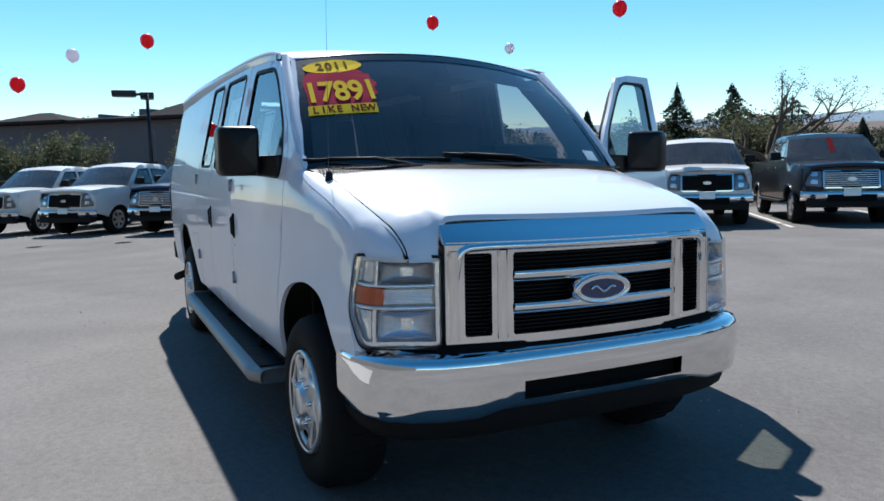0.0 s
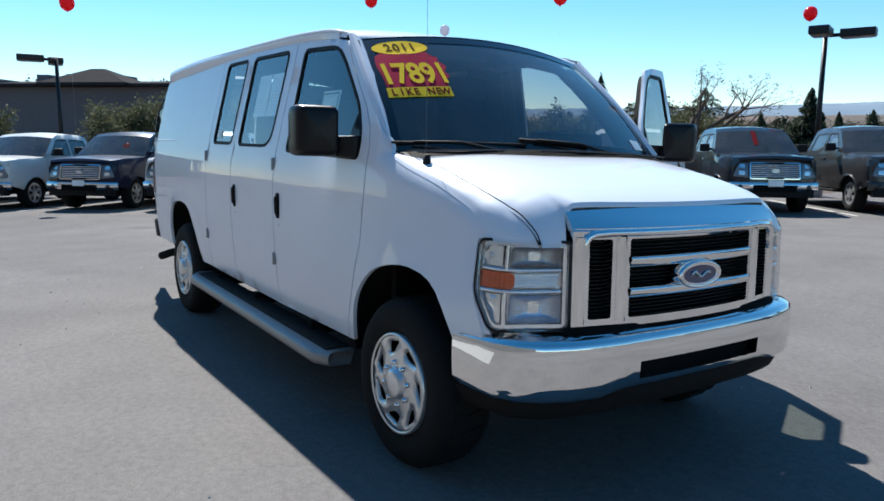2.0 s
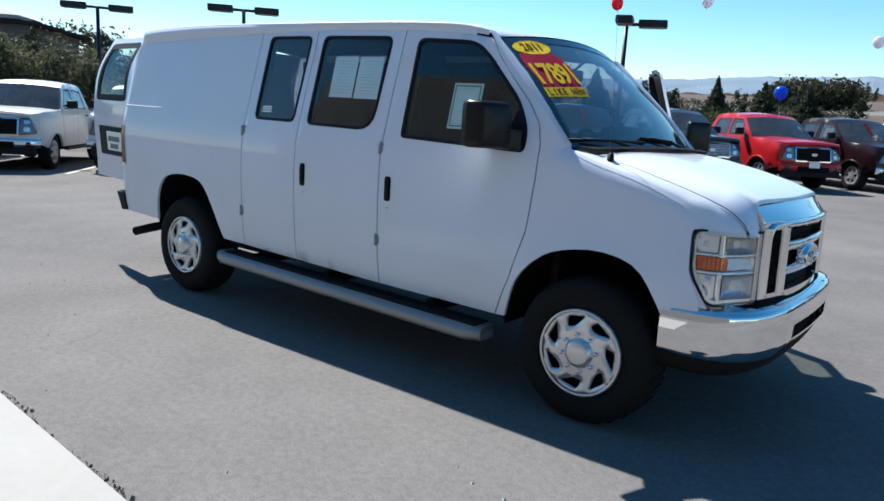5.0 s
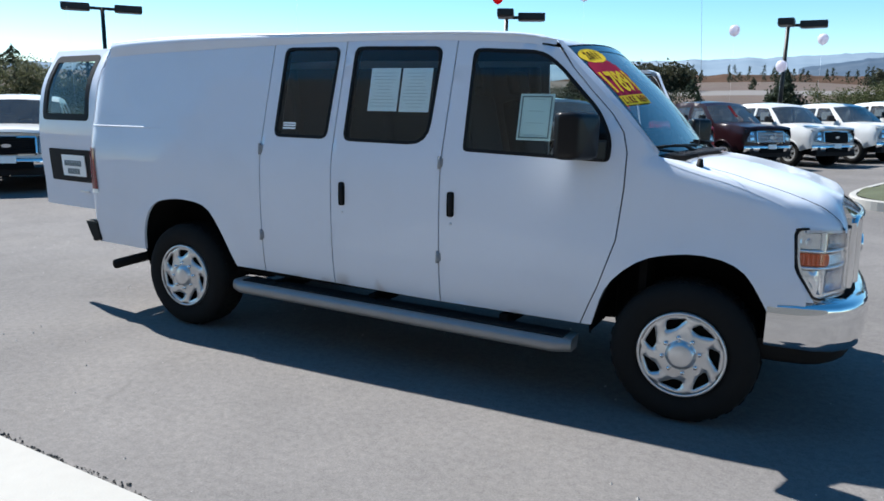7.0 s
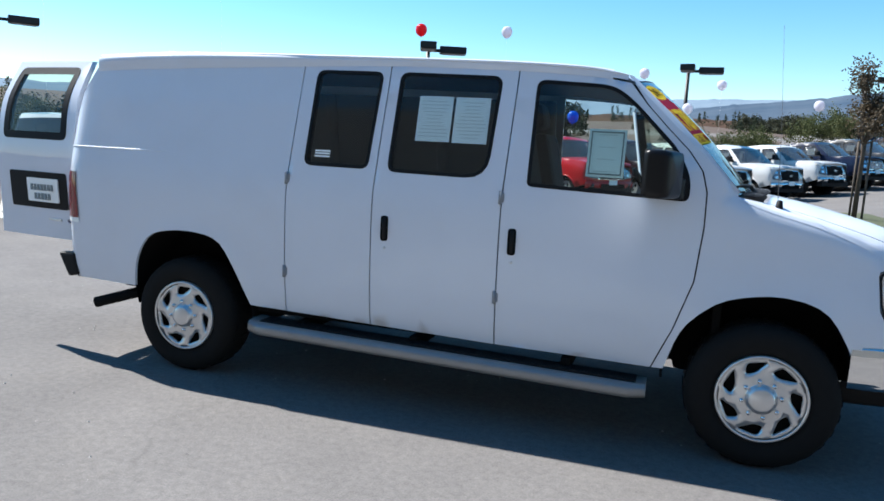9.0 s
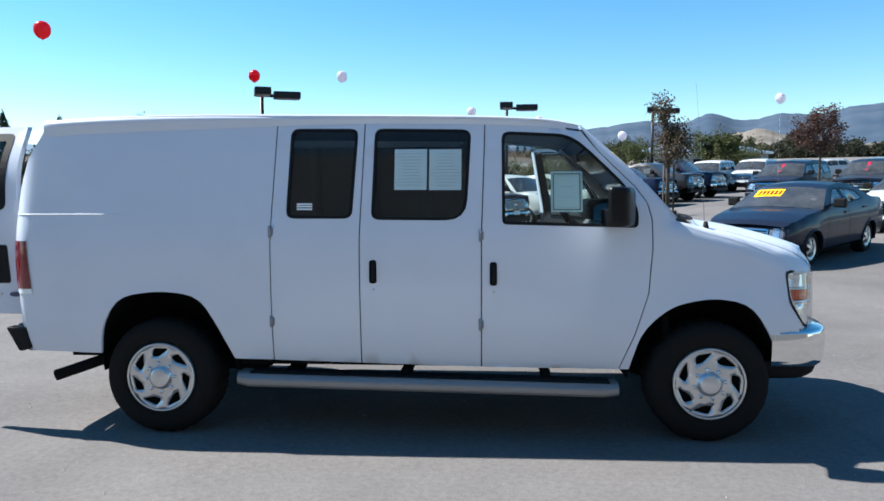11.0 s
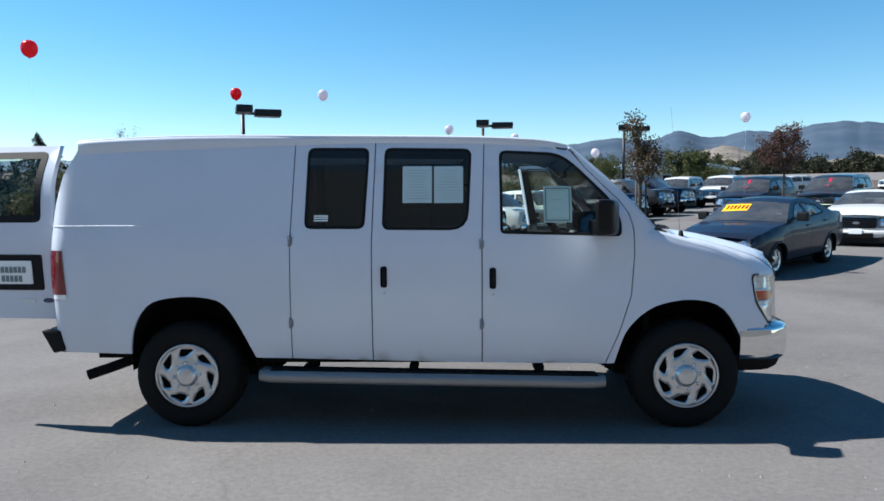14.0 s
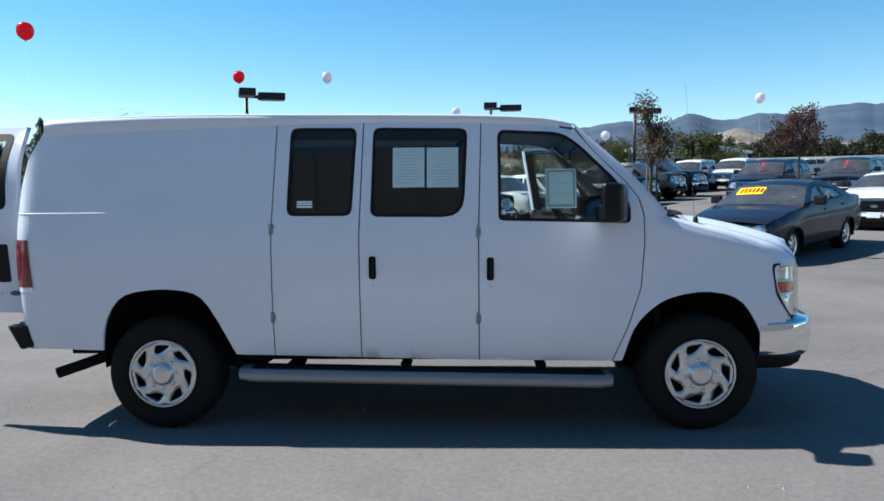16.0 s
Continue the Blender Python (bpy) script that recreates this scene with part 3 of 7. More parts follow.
# Overhang of the roof's edge above a shallow cove, deepest at the rear
for side in (-1, 1):
    cove, lip = [], []
    for x in np.linspace(-0.80, 2.62, 64):
        e = 0.42 + 0.58 * (1 - ease(x, -0.3, 1.6))
        k = max(0.0, min(1.0, (x + 0.84) / 0.10, (2.66 - x) / 0.30)) * e

        def under(h, o):
            return (x, side * (van_half(x, gutter_z(x) + h) + o), gutter_z(x) + h)
        cove.append([under(-0.090 * e, 0.0015), under(-0.030 * e, 0.003 + 0.024 * k)])
        lip.append([under(-0.030 * e, 0.003 + 0.024 * k), under(-0.018 * e, 0.004 + 0.026 * k), under(0.002, 0.004 + 0.024 * k), (x, side * (van_half(x, gutter_z(x)) - 0.012), gutter_z(x) + 0.0185)])
    mesh_from("roof_cove", *strip_mesh(cove, side < 0), WHITE, van)
    mesh_from("roof_edge", *strip_mesh(lip, side < 0), WHITE, van)

# Roof with its crown, down to the windscreen's head
def screen_point(v, s, lift=0.0):
    """On the windscreen: v from its head to its foot, s across from -1 to 1."""
    bow = 1 - s * s
    x = 2.742 + (3.291 - 2.742) * v + (0.085 + 0.03 * v) * bow + 0.022 * math.sin(math.pi * v)
    z = 1.945 + (1.393 - 1.945) * v + (0.062 - 0.032 * v) * bow + 0.018 * math.sin(math.pi * v)
    return (x + lift * 0.7, s * (0.766 + 0.125 * v), z + lift * 0.7)


ROOF_ROWS, cross = [], [math.sin(a) for a in np.linspace(-math.pi / 2, math.pi / 2, 25)]
for u in np.linspace(0, 1, 44):
    row = []
    for s in cross:
        x0, x1 = -0.80 - 0.05 * (1 - s * s), 2.70 + 0.075 * (1 - s * s)
        x = x0 + (x1 - x0) * u
        half = van_half(min(x, 2.72), gutter_z(x)) - 0.008
        fade = max(0.0, min(1.0, (x - 2.30) / 0.40))
        row.append((x, s * (half - 0.022 * fade), gutter_z(x) + 0.017 * (1 - fade) - 0.012 * fade**2 + 0.055 * (1 - abs(s) ** 2.6)))
    ROOF_ROWS.append(row)
ROOF_ROWS.append([screen_point(-0.035, s * 1.0, 0.004) for s in cross])
mesh_from("roof", *strip_mesh(ROOF_ROWS), WHITE, van, "white crowned roof skin")
rows = [[(x, y, z - 0.035) for x, y, z in r] for r in ROOF_ROWS]
mesh_from("headliner", *strip_mesh(rows, True), TRIM, van)

# Windscreen, its black border and the pillars
vv, ss = np.linspace(0, 1, 14), np.linspace(-1, 1, 25)
windscreen = mesh_from("windscreen", *strip_mesh([[screen_point(v, s) for s in ss] for v in vv]), WIND, van, "laminated windscreen with price stickers")
band = [[screen_point(v, s, 0.003) for s in ss] for v in (-0.02, 0.045)], [[screen_point(v, s, 0.003) for s in ss] for v in (0.955, 1.02)]
side_band = [[[screen_point(v, s * k, 0.003) for k in (0.955, 1.01)] for v in vv] for s in (-1, 1)]
mesh_from("windscreen_border", *merge(*(strip_mesh(b) for b in band), strip_mesh(side_band[0], True), strip_mesh(side_band[1])), GLOSSBLACK, windscreen, smooth=False)
for s in (-1, 1):
    at = van_side(s)
    outer = [(3.295, 1.405), (3.12, 1.585), (2.935, 1.762), (2.80, 1.89), (2.70, 1.992)]
    rows = []
    for (x, z), v in zip(outer, (1.0, 0.68, 0.36, 0.13, -0.035)):
        a, b = Vector(at(x, z, 0.0)), Vector(screen_point(v, s * 1.0, 0.002))
        mid = (a + b) / 2 + Vector((0.014, s * 0.012, 0.012))
        rows.append([a, a * 0.6 + b * 0.05 + mid * 0.35, mid, a * 0.05 + b * 0.6 + mid * 0.35, b])
    mesh_from("windscreen_pillar", *strip_mesh(rows, s > 0), WHITE, van)

# Cowl, hood and shoulders
def hood_back(y):
    return 3.40 + 0.115 * (1 - (y / 0.87) ** 2)


def hood_front(y):
    return 4.188 - 0.02 * (abs(y) / 0.6) ** 2


def hood_half(x):
    """Where the seam between hood and fender runs."""
    return smooth_at([(3.3, 0.822), (3.7, 0.834), (3.95, 0.822), (4.1, 0.797), (4.2, 0.78)], x)


ys = np.linspace(-0.885, 0.885, 27)
rows = [[screen_point(1.0, y / 0.885, 0.001) for y in ys], [(hood_back(y) - 0.05, y * 0.985, 1.385 + 0.02 * (1 - (y / 0.87) ** 2)) for y in ys], [(hood_back(y) + 0.03, y * 0.97, hood_z(hood_back(y), y) - 0.022) for y in ys]]
cowl = mesh_from("cowl_grille", *strip_mesh(rows), BLACK, van, "black slotted cowl under the windscreen")
bm = bmesh.new()
for k in range(118):
    y = -0.84 + 1.68 * k / 117
    box(bm, hood_back(y) - 0.085, hood_back(y) + 0.01, y - 0.0032, y + 0.0032, 1.392 + 0.02 * (1 - (y / 0.87) ** 2), 1.40 + 0.02 * (1 - (y / 0.87) ** 2))
part("cowl_slats", bm, TRIM, cowl)
ys = [math.sin(a) for a in np.linspace(-math.pi / 2, math.pi / 2, 49)]
steps = [1 - (1 - u) ** 1.5 for u in np.linspace(0, 1, 44)]
rows = []
for u in steps:
    row = []
    for k in ys:
        yf = abs(k) * 0.77
        front = hood_front(yf) if yf < 0.645 else nose_edge(yf)
        x = hood_back(yf) + (front - hood_back(yf)) * u
        y = k * (hood_half(x) - 0.002)
        row.append((x, y, hood_z(x, y)))
    rows.append(row)
rows.insert(0, [(x - 0.004, y, z - 0.025) for x, y, z in rows[0]])
rows.append([(x + 0.004, y, z - 0.02) for x, y, z in rows[-1]])
mesh_from("hood", *strip_mesh(rows), WHITE, van, "white hood with raised middle")
LAMP_PLAN = [(0.0, (4.228, 0.668)), (0.10, (4.205, 0.765)), (0.18, (4.160, 0.835)), (0.27, (4.085, 0.888)), (0.36, (3.998, 0.916)), (0.42, (3.938, 0.930))]
for s in (-1, 1):
    rows, gap = [], []
    for u in steps:
        row = []
        for k in np.linspace(0, 1, 12):
            yf = 0.772 + (0.892 - 0.772) * k
            back = 3.34 - 0.035 * k
            y = yf
            for _ in range(6):
                x = back + (nose_edge(y) - back) * u
                inner = hood_half(x) + 0.002 + 0.058 * max(0.0, min(1.0, (3.44 - x) / 0.1))
                y = inner + (van_half(min(x, 4.03), edge_z(x)) + 0.0015 - inner) * k
            row.append((x, s * y, hood_z(x, inner + (fender_edge(x) - inner) * k, nose_edge(y))))
        row.append((x, s * (van_half(min(x, 4.03), edge_z(x) - 0.014) + 0.0015), edge_z(x) - 0.014))
        rows.append(row)
        x = 3.42 + (4.185 - 3.42) * u
        gap.append([(x, s * (hood_half(x) + o), hood_z(x, hood_half(x)) - 0.008) for o in (-0.012, 0.012)])
    rows.append([(x + 0.002, y, z - 0.02) for x, y, z in rows[-1]])
    mesh_from("fender_top", *strip_mesh(rows, s > 0), WHITE, van)
    mesh_from("hood_gap", *strip_mesh(gap), SHADOW, van)

# Headlamps: a clear lens over a silver tray with three stacked reflectors, an amber marker and two corner reflectors
for s in (-1, 1):
    def lamp_at(a, z, depth, s=s):
        x, y = smooth_at([(k, p[0]) for k, p in LAMP_PLAN], a), smooth_at([(k, p[1]) for k, p in LAMP_PLAN], a)
        back = 0.10 * (z - 0.73)
        k = max(0.0, min(1.0, (a - 0.10) / 0.27))
        y += (van_half(3.985, z) - 0.002 + back * 0.12 - y) * k * k * (3 - 2 * k)
        turn = max(0.0, min(1.0, (a - 0.10) / 0.2))
        return (x - back * 0.30 - depth * (0.95 - 0.50 * turn), s * (y - back * 0.12 * (a / 0.36) - depth * (0.15 + 0.65 * turn)), z)

    def recessed(d0, at=lamp_at):
        return lambda a, z, d: at(a, z, d0 + d)
    outline = rounded([(0.0, 0.742), (0.270, 0.742), (0.358, 0.885), (0.368, 1.045), (0.352, 1.070), (0.0, 1.070)], [0.012, 0.03, 0.05, 0.02, 0.02, 0.012])
    lamp = mesh_from("headlamp", *sheet(outline, [], recessed(0.06), 0.05, -0.055, s > 0), LAMPBOWL, van, "clear headlamp with amber side marker")
    corner = [(0.266, 0.722), (0.40, 0.722), (0.40, 0.92), (0.372, 0.885)]
    mesh_from("fender_corner", *sheet(corner, [], recessed(0.004), 0.03, 0.03, s > 0), WHITE, van)
    mesh_from("lamp_seal", *merge(ring(grown(outline, 0.009), grown(outline, -0.002), lamp_at, -0.0015, s > 0), ring(grown(outline, -0.002), grown(outline, -0.004), lamp_at, 0.03, s > 0)), BLACK, lamp, "black rubber seal")
    mesh_from("lens", *sheet(grown(outline, -0.003), [], lamp_at, 0.05, 0.0, s > 0), LENS, lamp)
    mesh_from("lamp_frame", *ring(grown(outline, -0.004), grown(outline, -0.019), lamp_at, 0.012, s > 0), LAMPTRAY, lamp, "pale silver lamp frame")
    mesh_from("frame_flank", *ring(grown(outline, -0.019), grown(outline, -0.024), lambda a, z, d, at=lamp_at: at(a, z, 0.03), 0.0, s > 0), LAMPTRAY, lamp)
    # silver ledges between the reflectors
    for z, h in ((0.886, 0.008), (0.967, 0.007)):
        rows = [[lamp_at(a, z + o, d) for o, d in ((-h, 0.05), (-h * 0.7, 0.016), (h * 0.7, 0.016), (h, 0.05))] for a in np.linspace(0.012, 0.352, 16)]
        mesh_from("reflector_ledge", *strip_mesh(rows, s > 0), LAMPTRAY, lamp)
    for z0, z1 in ((0.755, 0.886), (0.967, 1.058)):
        rows = [[lamp_at(0.222 + o, z, d) for o, d in ((-0.009, 0.05), (-0.006, 0.015), (0.006, 0.015), (0.009, 0.05))] for z in np.linspace(z0, z1, 5)]
        mesh_from("reflector_post", *strip_mesh(rows, s < 0), LAMPTRAY, lamp)
    amber = rounded([(0.190, 0.897), (0.352, 0.897), (0.354, 0.957), (0.190, 0.957)], [0.022, 0.006, 0.006, 0.022])
    mesh_from("amber_marker", *sheet(amber, [], recessed(0.022), 0.03, 0.02, s > 0), AMBER, lamp, "amber side marker")
    for q in (0.222, 0.240, 0.259, 0.282, 0.305, 0.328):
        mesh_from("amber_flute", *strip_mesh([[lamp_at(q + o, z, d) for o, d in ((-0.008, 0.022), (0.0, 0.017), (0.008, 0.022))] for z in np.linspace(0.899, 0.955, 3)], s < 0), AMBER, lamp)
    # three dished reflectors behind fluted glass
    for z0, z1, mat, ribs in ((0.768, 0.874, SKYBOWL, "upright"), (0.897, 0.957, LAMPBOWL, "level"), (0.976, 1.052, GREYBOWL, "cross")):
        bowl = rounded([(0.024, z0), (0.208, z0), (0.208, z1), (0.024, z1)], 0.014)
        n, ac, zc = len(bowl), 0.116, (z0 + z1) / 2
        layers = [[lamp_at(ac + (a - ac) * k, zc + (z - zc) * k, d) for a, z in bowl] for k, d in ((1.0, 0.018), (0.93, 0.036), (0.72, 0.052), (0.4, 0.060))]
        verts = [p for lay in layers for p in lay]
        faces = [(r * n + i, r * n + (i + 1) % n, (r + 1) * n + (i + 1) % n, (r + 1) * n + i) for r in range(3) for i in range(n)] + [tuple(range(3 * n, 4 * n))]
        dish = mesh_from("reflector_bowl", verts, faces, mat, lamp)
        if ribs != "level":
            for q in np.linspace(0.036, 0.196, 13 if ribs == "upright" else 9):
                mesh_from("lens_flute", *strip_mesh([[lamp_at(q + o, z, d) for o, d in ((-0.005, 0.034), (0.0, 0.024), (0.005, 0.034))] for z in np.linspace(z0 + 0.008, z1 - 0.008, 4)], s < 0), LENS, dish)
        if ribs != "upright":
            for z in np.linspace(z0 + 0.010, z1 - 0.010, 5):
                mesh_from("lens_flute", *strip_mesh([[lamp_at(a, z + o, d) for o, d in ((-0.004, 0.032), (0.0, 0.022), (0.004, 0.032))] for a in np.linspace(0.030, 0.202, 7)], s > 0), LAMPBOWL if ribs == "level" else LENS, dish)
    # corner reflectors above and below the marker
    for pts in ([(0.240, 0.978), (0.345, 0.978), (0.348, 1.050), (0.240, 1.052)], [(0.236, 0.768), (0.262, 0.768), (0.335, 0.872), (0.236, 0.874)]):
        mesh_from("corner_reflector", *sheet(rounded(pts, 0.008), [], recessed(0.030), 0.03, 0.02, s > 0), LAMPTRAY, lamp)
    tube("bulb_tip", [lamp_at(0.30, 1.012, 0.03), lamp_at(0.30, 1.012, 0.012)], [0.016, 0.006], LENS, lamp, sides=10)


# Grille: chrome frame, dark slots, two bars and an oval emblem
def grille_x(y, z):
    """The grille's face: nearly upright, bowed across."""
    return 4.298 - 0.03 * (z - 0.9) - 0.072 * (abs(y) / 0.64) ** 2.2


def grille_at(y, z, depth):
    return (grille_x(y, z) - depth, y, z)


frame_out = rounded([(-0.652, 0.737), (0.652, 0.737), (0.652, 1.122), (-0.652, 1.122)], [0.02, 0.02, 0.01, 0.01])
slot_r, slot_l = [rounded([(y - 0.052, 0.772), (y + 0.052, 0.772), (y + 0.052, 1.080), (y - 0.052, 1.080)], 0.012) for y in (-0.529, 0.529)]
middle = rounded([(-0.392, 0.769), (0.392, 0.769), (0.392, 1.079), (-0.392, 1.079)], 0.014)
grille = mesh_from("grille", *sheet(frame_out, [slot_r, slot_l, middle], grille_at, 0.05, 0.05), CHROME, van, "chrome grille with dark slots and oval emblem")
mesh_from("grille_backing", *sheet(grown(frame_out, -0.02), [], lambda a, b, d: grille_at(a, b, 0.085 + d), 0.1, 0.0), SHADOW, grille)
for y0, y1, z0, z1 in ((-0.392, 0.392, 0.962, 1.014), (-0.392, 0.392, 0.840, 0.890)):
    zs = [z0, z0 + 0.003, z0 + 0.010, z1 - 0.014, z1 - 0.005, z1]
    pro = [0.035, 0.008, 0.000, -0.012, -0.006, 0.035]
    mesh_from("grille_bar", *strip_mesh([[grille_at(y, z, d) for z, d in zip(zs, pro)] for y in np.linspace(y0, y1, 25)], True), CHROME, grille)
for spans in ([(y, y + 0.098) for y in np.linspace(-0.392, 0.294, 8)], [(-0.578, -0.478)], [(0.478, 0.578)]):
    verts, faces = [], []
    for k in range(21):
        z = 0.776 + k * 0.0150
        ys = [spans[0][0]] + [b for _, b in spans]
        v, f = strip_mesh([[(grille_x(y, z) - d, y, z + h) for d, h in ((0.075, 0.0), (0.048, 0.0), (0.048, 0.004), (0.075, 0.004))] for y in ys], True)
        verts, faces = merge((verts, faces), (v, f))
    mesh_from("grille_mesh", verts, faces, BLACK, grille, smooth=False, kind="stuff")
def header_at(y, z, depth):
    dz = z - 1.112
    return (grille_x(y, 1.112) + 0.004 - 0.40 * dz - 3.2 * dz * dz - (0.05 - 0.072 * (abs(y) / 0.64) ** 2.2 * 0.55) * min(1.0, dz / 0.07) - depth, y, z)


header = rounded([(-0.655, 1.112), (0.655, 1.112), (0.655, 1.199), (-0.655, 1.199)], [0.004, 0.004, 0.04, 0.04], 7)
mesh_from("grille_header", *sheet(header, [], header_at, 0.03, 0.05), CHROME, grille, "polished chrome header above the grille")
# a rounded bead round the head of the grille, bent down at both ends
bead = [(-0.605, 0.985), (-0.607, 1.03), (-0.604, 1.065), (-0.592, 1.088), (-0.566, 1.100), (-0.50, 1.104)]
bead = bead + [(y, 1.104) for y in np.linspace(-0.42, 0.42, 13)] + [(-y, z) for y, z in bead[::-1]]
tube("grille_bead", [grille_at(y, z, -0.004) for y, z in bead], [0.003, 0.012] + [0.0155] * (len(bead) - 4) + [0.012, 0.003], CHROME, grille, "rounded chrome bead", sides=14)
for s in (-1, 1):
    for y in (0.622, 0.436):
        mesh_from("grille_rib", *strip_mesh([[grille_at(s * (y + o), z, d) for o, d in ((-0.02, 0.0), (-0.012, -0.018), (0.012, -0.018), (0.02, 0.0))] for z in np.linspace(0.76, 1.09, 9)], True), CHROME, grille)
oval = [(math.cos(a), math.sin(a)) for a in np.linspace(0, 2 * math.pi, 40, endpoint=False)]
ex = grille_at(0, 0.918, 0)[0]
rows = [[(ex + d, 0.140 * w * c, 0.919 + 0.060 * h * q) for c, q in oval + oval[:1]] for d, w, h in ((-0.03, 1.0, 1.0), (0.008, 1.0, 1.0), (0.019, 0.96, 0.92), (0.020, 0.90, 0.82), (0.012, 0.83, 0.72), (0.016, 0.80, 0.67), (0.012, 0.77, 0.63))]
emblem = mesh_from("emblem", *strip_mesh(rows, True), CHROME, grille, "blue oval emblem with chrome rim")
mesh_from("emblem_field", [(ex + 0.013, 0.110 * c, 0.919 + 0.039 * q) for c, q in oval], [tuple(range(40))], EMBLEM_BLUE, emblem)
script = [(ex + 0.016, -0.06 + 0.12 * t, 0.919 + 0.013 * math.sin(9 * t) * (1 - 0.4 * t)) for t in np.linspace(0, 1, 24)]
tube("emblem_mark", script, 0.0055, SATIN, emblem, sides=6)

# Front bumper: chrome bar with an intake, over a dark valance


def bumper_curve():
    pts = [(4.352 - 0.035 * (y / 0.4) ** 2 * 0.3, y) for y in (0.0, 0.13, 0.26, 0.39)]
    pts += [(4.340, 0.47), (4.325, 0.58), (4.30, 0.70), (4.258, 0.80), (4.195, 0.88), (4.11, 0.928), (4.01, 0.942), (3.93, 0.944), (3.885, 0.945)]
    return [(x, -y) for x, y in pts[:0:-1]] + pts


curve = bumper_curve()
normals = []
for i, (x, y) in enumerate(curve):
    (xa, ya), (xb, yb) = curve[max(0, i - 1)], curve[min(len(curve) - 1, i + 1)]
    t = Vector((xb - xa, yb - ya)).normalized()
    normals.append((t.y, -t.x))
prof = [(-0.05, 0.476), (-0.008, 0.480), (0.004, 0.496), (0.010, 0.540), (0.013, 0.610), (0.012, 0.684), (0.008, 0.700), (-0.004, 0.713), (-0.022, 0.720), (-0.06, 0.726), (-0.16, 0.735)]
rows, faces = [], []
for (x, y), (nx, ny) in zip(curve, normals):
    rise = -0.03 * max(0.0, (4.15 - x) / 0.27)
    row = []
    for o, z in prof:
        if z > 0.71 and abs(y) > 0.80:
            o = max(o, -0.05)
        row.append((x + nx * o, y + ny * o, z + (0.024 if z < 0.52 and abs(y) < 0.5 else 0) + (rise * 0.3 if z > 0.66 else 0)))
    rows.append(row)
v, f = strip_mesh(rows, True)
n = len(prof)
f = [q for q in f if not (all(abs(v[i][1]) < 0.395 for i in q) and all(0.535 < v[i][2] < 0.615 for i in q))]
bumper = mesh_from("front_bumper", v, f, CHROME, van, "chrome front bumper with a dark intake slot")
bm = bmesh.new()
box(bm, 4.24, 4.30, -0.40, 0.40, 0.525, 0.622)
part("intake", bm, SHADOW, bumper)
lip = []
for sgn in (-1, 1):
    lip.append(strip_mesh([[(4.352 - 0.066 * y * y - d, y, 0.610 if sgn > 0 else 0.540) for d in (-0.008, 0.05)] for y in np.linspace(-0.39, 0.39, 9)]))
mesh_from("intake_lip", *merge(*lip), CHROME, bumper)
rows = [[(x - 0.025 + nx * o, (y * 0.985) + ny * o, z) for o, z in ((0.0, 0.515), (-0.008, 0.46), (-0.026, 0.412), (-0.06, 0.390), (-0.13, 0.384))] for (x, y), (nx, ny) in zip(curve, normals)]
mesh_from("valance", *strip_mesh(rows), RUBBER, van, "black lower valance")
rows = [[(x - 0.03 + nx * o, (y * 0.97) + ny * o, z) for o, z in ((-0.02 - 0.05 * (abs(y) > 0.75), 0.70), (-0.03 - 0.05 * (abs(y) > 0.75), 0.745), (-0.12, 0.76))] for (x, y), (nx, ny) in zip(curve, normals) if abs(y) < 0.90]
mesh_from("filler_panel", *strip_mesh(rows, True), SHADOW, van)


